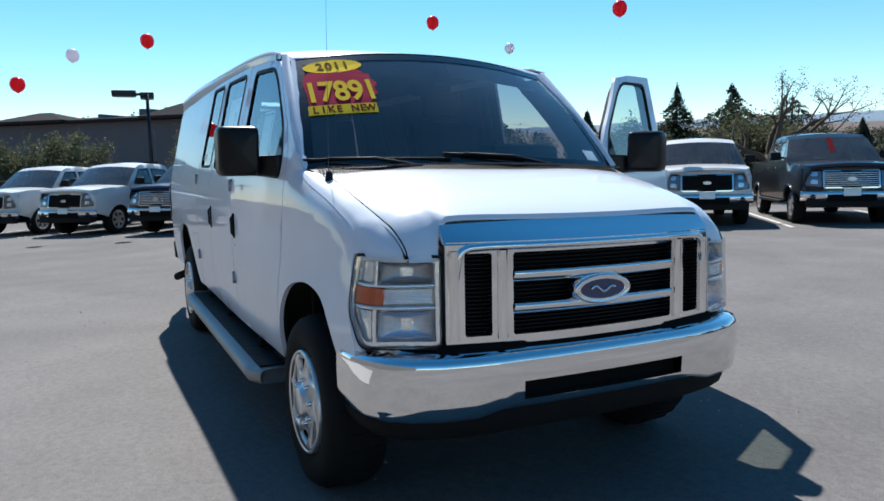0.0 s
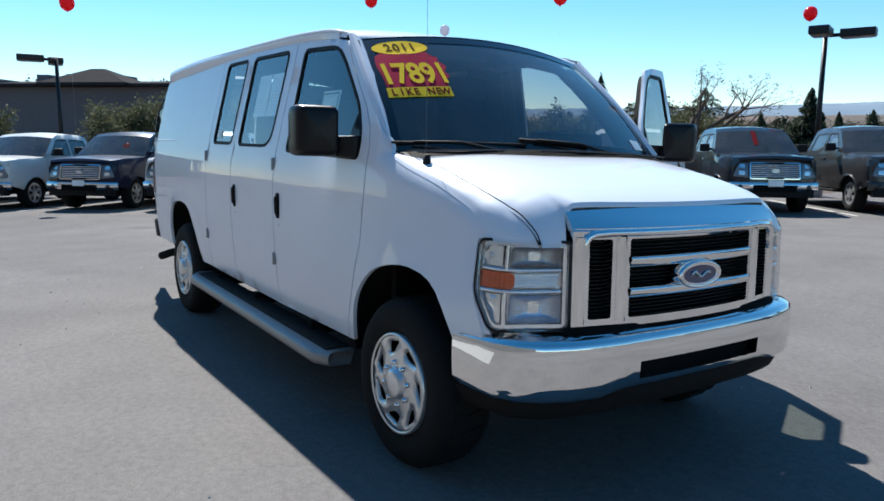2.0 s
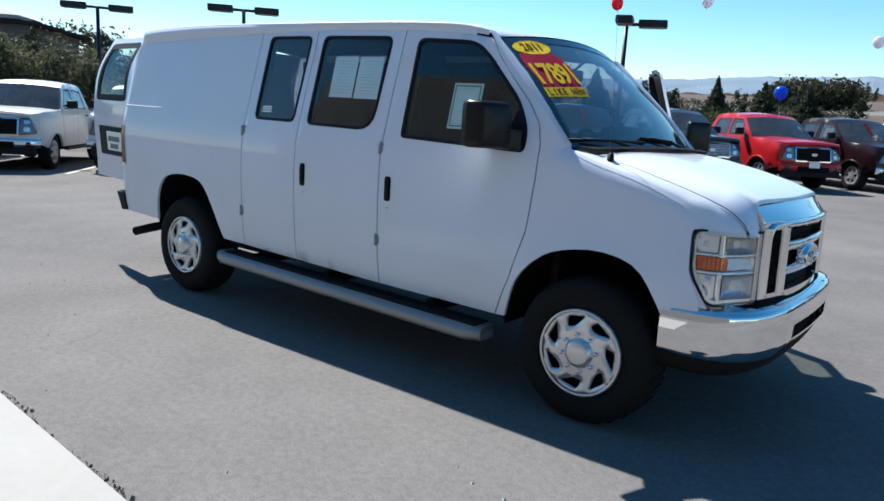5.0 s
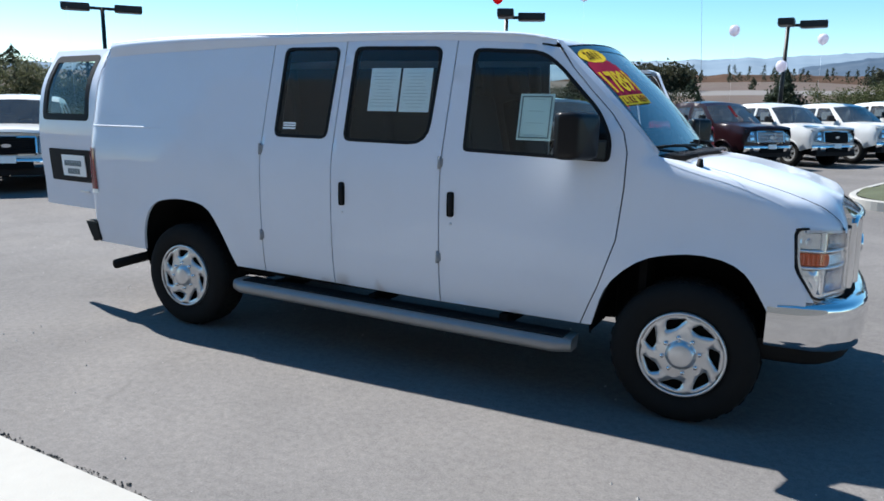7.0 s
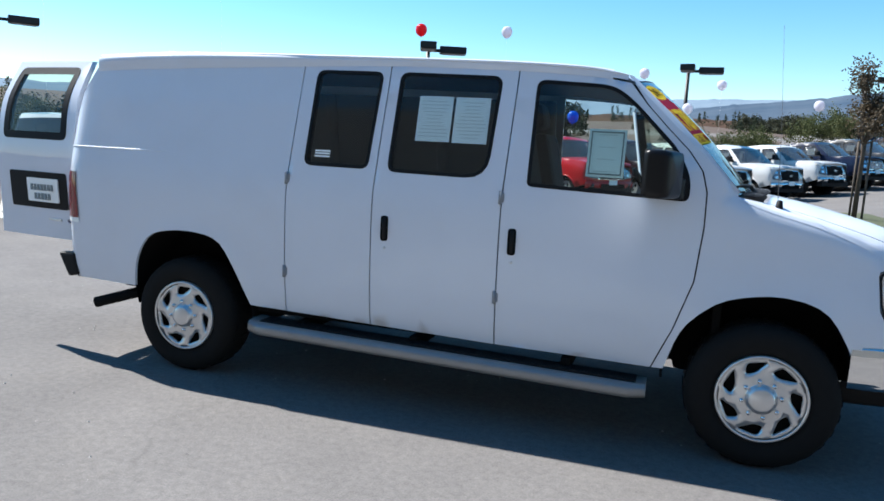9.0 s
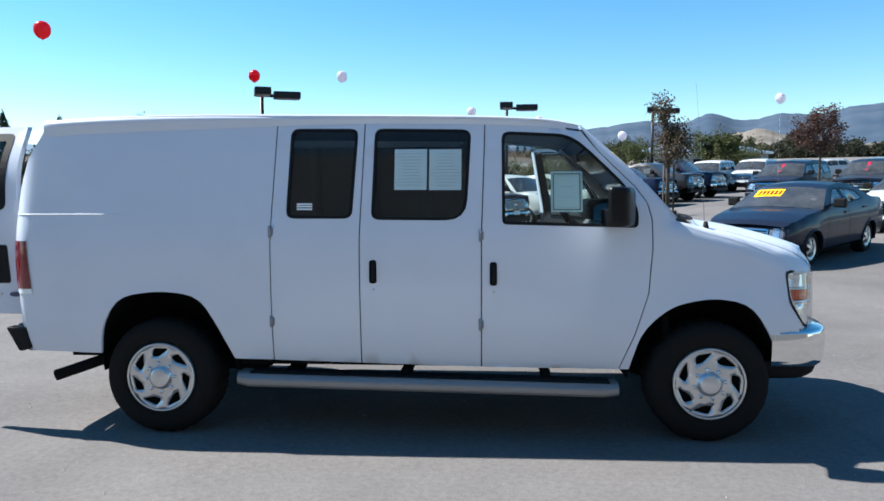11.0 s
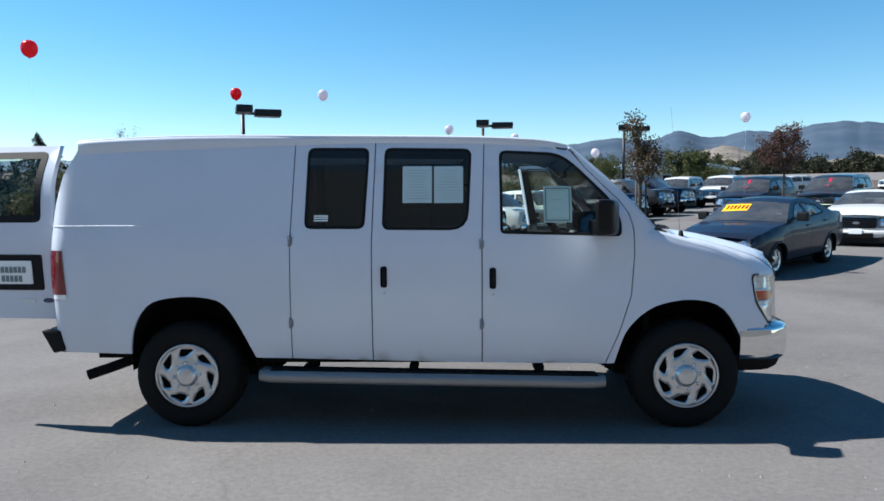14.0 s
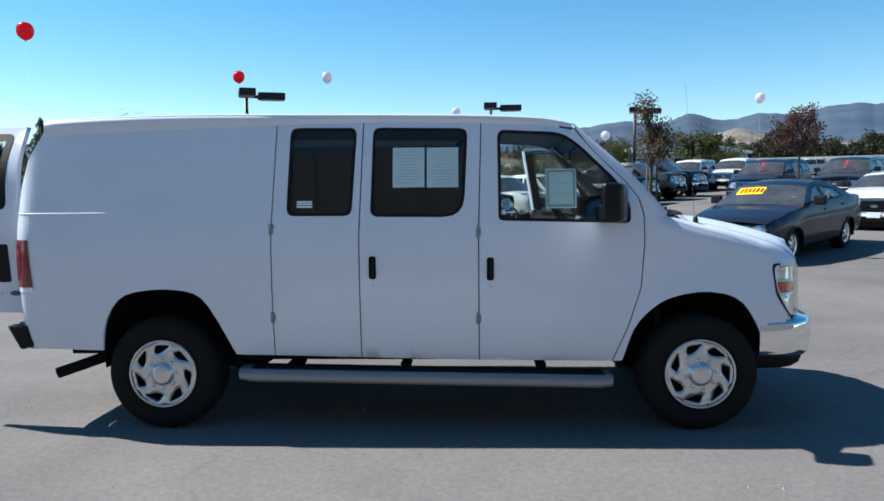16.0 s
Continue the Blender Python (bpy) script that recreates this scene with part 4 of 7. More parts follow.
# Wheels
def wheel_at(name, m, parent, label):
    """A road wheel: tyre, and a silver cover with seven slanted slots, facing -y."""
    tread = [(0.215, 0.02), (0.225, -0.012), (0.255, -0.028), (0.305, -0.032), (0.345, -0.022), (0.366, 0.0), (0.374, 0.025), (0.376, 0.11), (0.374, 0.195), (0.366, 0.22), (0.30, 0.24), (0.20, 0.22)]
    v, f = lathe(tread, 56)
    wheel = mesh_from(name, v, f, RUBBER, parent, label)
    wheel.matrix_basis = m
    bm = bmesh.new()
    for k in range(56):
        a = 2 * math.pi * k / 56
        box(bm, -0.010, 0.010, 0.03, 0.19, 0.373, 0.380, 0, Matrix.Rotation(a, 4, "Y") @ Matrix.Rotation(0.25, 4, "Z") if k % 2 else Matrix.Rotation(a, 4, "Y") @ Matrix.Rotation(-0.25, 4, "Z"))
    part("tread_block", bm, RUBBER, wheel)
    slots = []
    for k in range(7):
        a0 = 2 * math.pi * k / 7
        quad = []
        for r, a in ((0.136, 0.17), (0.145, 0.52), (0.196, 0.33), (0.198, -0.22)):
            quad.append((r * math.cos(a0 + a), r * math.sin(a0 + a)))
        slots.append(rounded(quad, 0.018, 3))
    disc = [(0.222 * math.cos(a), 0.222 * math.sin(a)) for a in np.linspace(0, 2 * math.pi, 48, endpoint=False)]

    def face(x, z, d):
        r = math.hypot(x, z)
        return (x, smooth_at([(0.0, -0.030), (0.08, -0.028), (0.13, -0.020), (0.19, -0.024), (0.21, -0.030), (0.224, -0.016)], r) + d, z)
    cover = mesh_from("wheel_cover", *welded(*sheet(disc, slots, face, 0.03, 0.018)), ALLOY, wheel, "silver wheel cover with seven slanted slots")
    v, f = lathe([(0.212, -0.030), (0.219, -0.036), (0.226, -0.030), (0.226, -0.01)], 48)
    mesh_from("cover_rim", v, f, ALLOY, cover)
    v, f = lathe([(0.001, -0.058), (0.052, -0.057), (0.066, -0.051), (0.071, -0.034), (0.080, -0.027)], 32)
    mesh_from("hub_cap", v, f, ALLOY, cover, "silver hub cap")
    for k in range(8):
        a = 2 * math.pi * (k + 0.5) / 8
        v, f = lathe([(0.001, -0.045), (0.010, -0.043), (0.012, -0.025)], 8)
        nut = mesh_from("wheel_nut", v, f, CHROME, cover)
        nut.matrix_basis = Matrix.Translation((0.094 * math.cos(a), 0, 0.094 * math.sin(a)))
    v, f = lathe([(0.001, 0.02), (0.20, 0.02), (0.222, 0.0)], 32)
    mesh_from("wheel_well_disc", v, f, SHADOW, wheel)
    return wheel


for x, tw in ((0.0, 0.3), (3.505, 1.0)):
    wheel_at("wheel", Matrix.Translation((x, -0.955, 0.376)) @ Matrix.Rotation(tw, 4, "Y"), van, "black tyre with a silver wheel cover")
    wheel_at("wheel", Matrix.Translation((x, 0.955, 0.376)) @ Matrix.Rotation(math.pi, 4, "Z") @ Matrix.Rotation(tw, 4, "Y"), van, "black tyre with a silver wheel cover")
for cx, line in ((0.02, REAR_ARCH), (3.505, FRONT_ARCH)):
    for s in (-1, 1):
        rows = [[(cx + (x - cx) * k, s * (van_half(x, z) - d), z) for d, k in ((0.004, 1.0), (0.02, 1.03), (0.40, 1.03))] + [(cx, s * 0.55, 0.45)] for x, z in [(line[0][0], 0.40)] + line + [(line[-1][0], 0.42)]]
        mesh_from("wheel_house", *strip_mesh(rows, s < 0), SHADOW, van)

# Underbody, sills, exhaust, rear bumper end
bm = bmesh.new()
box(bm, -0.85, 4.05, -0.55, 0.55, 0.42, 0.60)
box(bm, 0.52, 3.0, -0.92, 0.92, 0.46, 0.58)
box(bm, -0.85, -0.42, -0.88, 0.88, 0.54, 0.62)
part("underbody", bm, SHADOW, van)
for x in (0.0, 3.505):
    tube("axle", [(x, -0.80, 0.376), (x, 0.80, 0.376)], 0.06, SHADOW, van)
mesh_from("fuel_tank", *merge(*[(lambda b: ([tuple(v.co) for v in b.verts], [tuple(v.index for v in q.verts) for q in b.faces]))(box(bmesh.new(), 1.2, 2.3, 0.1, 0.6, 0.30, 0.44))]), SHADOW, van, smooth=False)
tube("exhaust_pipe", [(0.35, -0.55, 0.48), (-0.30, -0.72, 0.50), (-0.42, -0.86, 0.475), (-0.56, -0.95, 0.43), (-0.70, -1.0, 0.385)], 0.036, SHADOW, van, "dark exhaust tail pipe")
rows = []
for y in np.linspace(-0.985, 0.985, 25):
    k = max(0.0, (abs(y) - 0.78) / 0.205)
    x = -1.08 + 0.06 * k + 0.11 * k**3
    rows.append([(x + 0.06, y * 0.97, 0.70), (x + 0.01, y, 0.695), (x, y, 0.66), (x + 0.005, y, 0.58), (x + 0.03, y * 0.99, 0.545), (x + 0.10, y * 0.97, 0.54)])
mesh_from("rear_bumper", *strip_mesh(rows), BLACK, van, "black rear step bumper")
for y in (-0.94, 0.94):
    bm = bmesh.new()
    corner = [[bm.verts.new((x, y + o, z)) for x, z in ((-1.045, 0.70), (-0.90, 0.70), (-0.865, 0.56), (-0.955, 0.535))] for o in (-0.045, 0.045)]
    for k in range(4):
        bm.faces.new((corner[0][k], corner[0][(k + 1) % 4], corner[1][(k + 1) % 4], corner[1][k]))
    bm.faces.new(corner[0][::-1])
    bm.faces.new(corner[1])
    bmesh.ops.recalc_face_normals(bm, faces=bm.faces[:])
    bmesh.ops.bevel(bm, geom=bm.edges[:], offset=0.018, segments=2, affect="EDGES", profile=0.6)
    part("bumper_end", bm, BLACK, van)

# Running board on brackets
bar = []
for x in np.linspace(0.53, 2.94, 26):
    e = min(1.0, (x - 0.53) / 0.08, (2.94 - x) / 0.08)
    yo, d = -1.045 - 0.05 * math.sqrt(max(0, e)), -0.018 * (x - 0.53)
    bar.append([(x, -0.90, 0.425 + d), (x, yo + 0.035, 0.425 + d), (x, yo + 0.01, 0.418 + d), (x, yo, 0.40 + d), (x, yo, 0.372 + d), (x, yo + 0.012, 0.352 + d), (x, -0.92, 0.35 + d)])
v, f = strip_mesh(bar)
f += [tuple(range(7)), tuple(range(len(v) - 7, len(v)))[::-1]]
board = mesh_from("running_board", v, f, BOARD, van, "silver running board with black treads")
bm = bmesh.new()
for x0, x1 in ((0.62, 2.85),):
    for k in range(5):
        y = -0.915 - k * 0.026
        for j in range(24):
            xa = x0 + (x1 - x0) * j / 24
            box(bm, xa, xa + 0.075, y - 0.009, y + 0.009, 0.42 - 0.018 * (xa - 0.53), 0.433 - 0.018 * (xa - 0.53))
part("step_tread", bm, BLACK, board, "black ribbed tread")
boxed("tread_pad", 0.60, 2.88, -1.035, -0.90, 0.385, 0.4275, BLACK, board, bevel=0, m=Matrix.Rotation(0.0175, 4, "Y") @ Matrix.Translation((0, 0, 0.014)))
for x in (0.85, 1.6, 2.5):
    boxed("bracket", x - 0.025, x + 0.025, -0.95, -0.6, 0.37, 0.44, SHADOW, board, bevel=0.004)

# Handles, hinges, creases
def handle_on(x, parent, s=-1, lift=0.0):
    at = van_side(s)
    outline = rounded([(x - 0.023, 1.0 + lift), (x + 0.023, 1.0 + lift), (x + 0.023, 1.148 + lift), (x - 0.023, 1.148 + lift)], 0.018)
    h = mesh_from("door_handle", *sheet(outline, [], lambda a, b, d: at(a, b, d - 0.004), 0.02, 0.012, s > 0), SHADOW, parent, "black pull handle in a dark recess")
    rows = [[(x - 0.008, s * (van_half(x, z) + o * 0.5), z), (x - 0.006, s * (van_half(x, z) + o), z), (x + 0.010, s * (van_half(x, z) + o), z), (x + 0.014, s * (van_half(x, z) + o * 0.5), z)] for z, o in ((1.01 + lift, 0.004), (1.03 + lift, 0.02), (1.12 + lift, 0.022), (1.14 + lift, 0.004))]
    mesh_from("grip", *strip_mesh(rows, s > 0), BLACK, h)
    v, f = lathe([(0.001, -0.004), (0.008, -0.003), (0.009, 0.003)], 12)
    k = mesh_from("lock_cylinder", v, f, SATIN, h)
    k.matrix_basis = Matrix.Translation((x + 0.004, s * van_half(x, 0.965), 0.960 + lift)) @ (Matrix.Rotation(math.pi, 4, "Z") if s > 0 else Matrix())


handle_on(1.407, door_b)
handle_on(2.164, door_r, -1, -0.012)
handle_on(2.168, door_l, 1)
for x, zs, door in ((0.752, (1.325, 0.752), door_a), (2.088, (1.30, 0.742), door_b)):
    for z in zs:
        hinge = tube("hinge", [(x - 0.004, -van_half(x, z) - 0.004, z - 0.036), (x - 0.004, -van_half(x, z) - 0.004, z + 0.036)], 0.011, HINGE, door, sides=10)
        boxed("hinge_leaf", x, x + 0.016, -van_half(x, z) - 0.006, -van_half(x, z) + 0.01, z - 0.026, z + 0.026, HINGE, hinge, bevel=0.005)
for z, x0, x1 in ((1.437, -0.945, 0.12),):
    tube("body_crease", [(x, -van_half(x, z) + 0.003, z) for x in np.linspace(x0, x1, 30)], [0.0068 * min(1, (x1 - x) / 0.5) + 0.0005 for x in np.linspace(x0, x1, 30)], WHITE, van, sides=6)

# Tail lamps at the rear corners
for s in (-1, 1):
    rows = []
    for z in np.linspace(0.958, 1.268, 9):
        xr = smooth_at(REAR_EDGE, z)
        row = []
        for k in np.linspace(0, 1, 6):
            x = xr + 0.112 * (1 - k)
            row.append((x - 0.006 * k, s * (van_half(x, z) + 0.004 + 0.006 * math.sin(math.pi * min(1, k + 0.2))), z))
        row.append((xr - 0.012, s * (van_half(xr, z) - 0.03), z))
        rows.append(row)
    tail = mesh_from("tail_lamp", *strip_mesh(rows, s < 0), REDLENS, van, "tall red tail lamp with a clear foot")
    zr = np.linspace(0.925, 0.956, 3)
    rows = []
    for z in zr:
        xr = smooth_at(REAR_EDGE, z)
        rows.append([(xr + 0.112 * (1 - k), s * (van_half(xr + 0.112 * (1 - k), z) + 0.006), z) for k in np.linspace(0, 1, 5)])
    mesh_from("reverse_lens", *strip_mesh(rows, s < 0), PAPER, tail)


# Rear wall with its left door closed, and the right door swung open
def rear_at(y, z, depth):
    return (smooth_at(REAR_EDGE, z) - 0.045 * (1 - (y / 0.88) ** 2) + depth, y, z)


rear_line = [(-0.90, 0.60), (0.90, 0.60), (0.90, 1.4), (0.795, 2.03), (-0.795, 2.03), (-0.90, 1.4)]
mesh_from("rear_frame", *sheet(rear_line, [[(-0.82, 0.76), (-0.008, 0.76), (-0.008, 2.0), (-0.75, 2.0), (-0.82, 1.42)]], rear_at, 0.1, 0.05), WHITE, van)
rear_door_line = [(-0.83, 0.765), (-0.012, 0.765), (-0.012, 2.035), (-0.765, 2.035), (-0.83, 1.42)]
rear_window = rounded([(-0.735, 1.47), (-0.075, 1.47), (-0.075, 1.985), (-0.70, 1.985)], 0.05)
rear_door = mesh_from("rear_door", *sheet(rear_door_line, [rear_window], rear_at, 0.08, 0.04, True), WHITE, van, "white rear door standing open, with a window and a number plate")
glazed(rear_window, rear_at, rear_door, True, REAR_PANE, 0.05)
skin = grown(rear_door_line, -0.02)
mesh_from("door_lining", *sheet(skin, [grown(rear_window, 0.010)], lambda a, b, d: rear_at(a, b, 0.05 + d), 0.12, -0.03, False), DARKTRIM, rear_door)
recess = rounded([(-0.74, 0.975), (-0.15, 0.975), (-0.15, 1.235), (-0.74, 1.235)], 0.02)
mesh_from("plate_recess", *sheet(recess, [], lambda a, b, d: rear_at(a, b, d - 0.004), 0.08, 0.01, True), BLACK, rear_door)
plate = mesh_from("number_plate", *sheet(rounded([(-0.66, 1.02), (-0.345, 1.02), (-0.345, 1.19), (-0.66, 1.19)], 0.012), [], lambda a, b, d: rear_at(a, b, d - 0.012), 0.08, 0.01, True), PAPER, rear_door, "white plate with two rows of dark bars")
for z, n in ((1.125, 7), (1.06, 5)):
    for k in range(n):
        y = -0.50 + (k - (n - 1) / 2) * 0.034
        boxed("plate_bar", rear_at(y, z, 0)[0] - 0.017, rear_at(y, z, 0)[0] - 0.008, y - 0.012, y + 0.012, z - 0.022, z + 0.022, INK, plate, bevel=0)
v = [(rear_at(-0.77 + 0.035 * c, 0.90 + 0.014 * q, 0)[0] - 0.006, -0.77 + 0.045 * c, 0.90 + 0.017 * q) for c, q in oval]
mesh_from("small_emblem", v, [tuple(range(40))], EMBLEM_BLUE, rear_door, "small blue oval emblem")
boxed("model_badge", rear_at(-0.60, 0.9, 0)[0] - 0.005, rear_at(-0.6, 0.9, 0)[0] + 0.002, -0.67, -0.53, 0.892, 0.908, SATIN, rear_door, bevel=0.002)
hinge = Matrix.Translation((-0.955, -0.865, 0))
rear_door.matrix_basis = hinge @ Matrix.Rotation(radians(81), 4, "Z") @ hinge.inverted()

hinge = Matrix.Translation((3.12, 0.955, 0))
door_l.matrix_basis = Matrix.Translation((0.05, 0.012, 0.012)) @ hinge @ Matrix.Rotation(radians(-61), 4, "Z") @ hinge.inverted()


# Mirrors on the front doors
def mirror_on(s, door):
    """A squarish shell whose open back holds the glass, on a broad wedge-shaped foot."""
    outer, inner, z0, z1 = 1.212, 1.026, 1.358, 1.600
    rows = []
    for u, sx, sz in ((0.55, 0.0, 0.0), (0.55, 0.90, 0.91), (0.0, 0.92, 0.93), (0.0, 0.97, 0.97), (0.25, 1.0, 1.0), (0.70, 0.985, 0.985), (0.93, 0.90, 0.91), (1.0, 0.72, 0.75), (1.0, 0.0, 0.0)):
        row = []
        for k in range(49):
            a = 2 * math.pi * k / 48
            c, q = math.cos(a), math.sin(a)
            yy = math.copysign(abs(c) ** 0.24, c) * (outer - inner) / 2 * sx + (outer + inner) / 2
            zz = math.copysign(abs(q) ** 0.24, q) * (z1 - z0) / 2 * sz + (z0 + z1) / 2
            row.append((2.832 + 0.125 * u + 0.40 * (outer - yy), s * yy, zz))
        rows.append(row)
    m = mesh_from("door_mirror", *strip_mesh(rows, s > 0), SHELL, door, "black door mirror")
    v = [(2.838 + 0.55 * (outer - y), s * y, z) for y, z in rounded([(inner + 0.014, 1.374), (outer - 0.014, 1.374), (outer - 0.014, 1.585), (inner + 0.014, 1.585)], 0.03)]
    mesh_from("mirror_glass", v, [tuple(range(len(v)))], MIRROR, m, "mirror glass")
    sail = rounded([(2.915, 1.366), (3.046, 1.362), (3.050, 1.455), (2.985, 1.578)], [0.01, 0.02, 0.04, 0.02])
    mesh_from("mirror_sail", *sheet(sail, [], lambda a, b, d, at=van_side(s): at(a, b, d - 0.004), 0.05, 0.012, s > 0), SHELL, m)
    # foot: plan narrowing towards the shell, bevelled
    bm = bmesh.new()
    plan = [(2.885, 1.06), (2.955, 1.06), (3.040, 0.955), (3.040, 0.925), (2.83, 0.925), (2.84, 0.96)]
    low = [bm.verts.new((x, s * y, 1.354 + 0.06 * max(0.0, y - 0.95))) for x, y in plan]
    top = [bm.verts.new((x, s * y, 1.462 - 0.05 * max(0.0, y - 0.95))) for x, y in plan]
    bm.faces.new(low if s > 0 else low[::-1])
    bm.faces.new(top[::-1] if s > 0 else top)
    n = len(plan)
    for k in range(n):
        f = [low[k], low[(k + 1) % n], top[(k + 1) % n], top[k]]
        bm.faces.new(f[::-1] if s > 0 else f)
    bmesh.ops.recalc_face_normals(bm, faces=bm.faces[:])
    bmesh.ops.bevel(bm, geom=bm.edges[:], offset=0.010, segments=2, affect="EDGES", profile=0.6)
    part("mirror_arm", bm, SHELL, m)


mirror_on(-1, door_r)
mirror_on(1, door_l)

# Aerial and washer nozzles, wipers
aerial = tube("aerial", [(3.50, -0.845, 1.34), (3.492, -0.845, 1.37), (3.47, -0.835, 1.75), (3.43, -0.82, 2.25)], [0.006, 0.0016, 0.0009, 0.0008], TRIM, van, "thin black whip aerial", sides=6)
v, f = lathe([(0.001, 0.045), (0.014, 0.04), (0.02, 0.0)], 12, "z")
mesh_from("aerial_foot", v, f, BLACK, aerial).matrix_basis = Matrix.Translation((3.50, -0.845, hood_z(3.50, 0.845) - 0.006))
for y0, y1, v1 in ((-0.35, -0.78, 0.96), (0.42, -0.12, 0.955)):
    a, b = Vector(screen_point(1.05, y0 / 0.87, 0.02)), Vector(screen_point(v1, y1 / 0.87, 0.022))
    arm = tube("wiper_arm", [a, a.lerp(b, 0.5) + Vector((0.012, 0, 0.02)), b], [0.012, 0.009, 0.006], BLACK, van, "black wiper arm and blade", sides=6)
    c, d = Vector(screen_point(0.985, y0 * 0.55 / 0.87, 0.012)), Vector(screen_point(v1 - 0.01, (y1 - 0.10) / 0.87, 0.012))
    tube("wiper_blade", [c, c.lerp(d, 0.5) + Vector((0.004, 0, 0.004)), d], 0.008, BLACK, arm, sides=6)

# Stickers on the inside of the glass
def sticker(name, v0, v1, s0, s1, mat, lift, parent, shape="box", label=""):
    if shape == "oval":
        pts = [(0.5 + 0.5 * c, 0.5 + 0.5 * q) for c, q in oval]
        verts = [screen_point(v0 + (v1 - v0) * b, s0 + (s1 - s0) * a, lift) for a, b in pts]
        return mesh_from(name, verts, [tuple(range(len(verts)))], mat, parent, label, smooth=False)
    if shape == "star":
        pts = [(0.02, 0.10), (0.10, 0.0), (0.45, 0.03), (0.80, 0.0), (0.86, 0.12), (0.93, 0.15), (0.92, 0.28), (1.0, 0.42), (0.94, 0.55), (0.97, 0.70), (0.90, 0.78), (0.88, 0.98), (0.45, 1.0), (0.06, 1.0), (0.03, 0.6), (0.0, 0.35)]
        verts = [screen_point(v0 + (v1 - v0) * b, s0 + (s1 - s0) * a, lift) for a, b in pts]
        return mesh_from(name, verts, [tuple(range(len(verts)))], mat, parent, label, smooth=False)
    rows = [[screen_point(v, s, lift) for s in np.linspace(s0, s1, 9)] for v in np.linspace(v0, v1, 5)]
    return mesh_from(name, *strip_mesh(rows), mat, parent, label, smooth=False)


def on_screen(v, s, lift):
    o, e = Vector(screen_point(v, s, lift)), Vector(screen_point(v, s + 0.02, lift))
    d = Vector(screen_point(v - 0.02, s, lift))
    ax, ay = (e - o).normalized(), (d - o).normalized()
    az = ax.cross(ay).normalized()
    ay = az.cross(ax)
    return Matrix(((ax.x, ay.x, az.x, o.x), (ax.y, ay.y, az.y, o.y), (ax.z, ay.z, az.z, o.z), (0, 0, 0, 1)))


def word_row(name, text, size, v, s, lift, mat, parent, pitch, tall=1.0, thick=0.0003):
    """Letters along the windscreen, one object each."""
    n = len(text)
    for k, ch in enumerate(text):
        if ch != " ":
            words(name, ch, size, on_screen(v, s + (k - (n - 1) / 2) * pitch / 0.79, lift) @ Matrix.Diagonal((1, tall, 1, 1)), mat, parent, thick)


year = sticker("year_sticker", 0.018, 0.168, -0.965, -0.575, YELLOW, 0.005, windscreen, "oval", "yellow oval year sticker")
word_row("year_digit", "2011", 0.074, 0.093, -0.770, 0.0056, BROWN_TXT, year, 0.045, 1.25)
price = sticker("price_sticker", 0.150, 0.515, -0.978, -0.515, REDVINYL, 0.005, windscreen, "star", "red and yellow price sticker")
word_row("price_digit", "17891", 0.158, 0.378, -0.752, 0.0058, YELLOW, price, 0.071, 1.40)
slogan = sticker("slogan_strip", 0.500, 0.588, -0.962, -0.560, YELLOW, 0.0055, windscreen, "box", "yellow slogan strip")
word_row("slogan_letter", "LIKE NEW", 0.054, 0.545, -0.762, 0.0061, DARKRED_TXT, slogan, 0.036, 1.25)
sticker("inspection_label", 0.86, 0.95, 0.80, 0.90, PAPER, 0.004, windscreen, "box", "small white paper label")


# Papers behind the side glass
def sheet_of_paper(x0, x1, z0, z1, border, lines, label):
    at = van_side(-1)
    p = mesh_from("notice", *sheet([(x0, z0), (x1, z0), (x1, z1), (x0, z1)], [], lambda a, b, d: at(a, b, 0.02 + d), 0.1, 0.0), PAPER, van, label, smooth=False)
    if border:
        v, f = ring([(x0 + 0.012, z0 + 0.012), (x1 - 0.012, z0 + 0.012), (x1 - 0.012, z1 - 0.012), (x0 + 0.012, z1 - 0.012)], [(x0 + 0.019, z0 + 0.019), (x1 - 0.019, z0 + 0.019), (x1 - 0.019, z1 - 0.019), (x0 + 0.019, z1 - 0.019)], at, 0.016)
        mesh_from("notice_border", v, f, INK, p, smooth=False)
    for k in range(lines):
        z = z1 - 0.03 - (z1 - z0 - 0.06) * k / max(1, lines - 1)
        w = (x1 - x0) * (0.32 + 0.10 * math.sin(7 * k + x0 * 9))
        rows = [[at((x0 + x1) / 2 + u, z + h, 0.0165) for u in (-w, w)] for h in (-0.0014, 0.0014)]
        mesh_from("print_line", *strip_mesh(rows), PALE_INK, p, smooth=False)


sheet_of_paper(1.535, 1.742, 1.588, 1.848, False, 11, "white printed notice taped inside the window")
sheet_of_paper(1.757, 1.962, 1.586, 1.846, False, 11, "white printed notice taped inside the window")
sheet_of_paper(2.525, 2.722, 1.445, 1.70, True, 4, "bordered paper notice taped inside the door window")
for z in (1.468, 1.485, 1.50):
    mesh_from("window_label", *strip_mesh([[R(x, z + h, 0.003) for x in (0.915, 1.015)] for h in (-0.005, 0.005)]), PAPER, door_a, smooth=False)

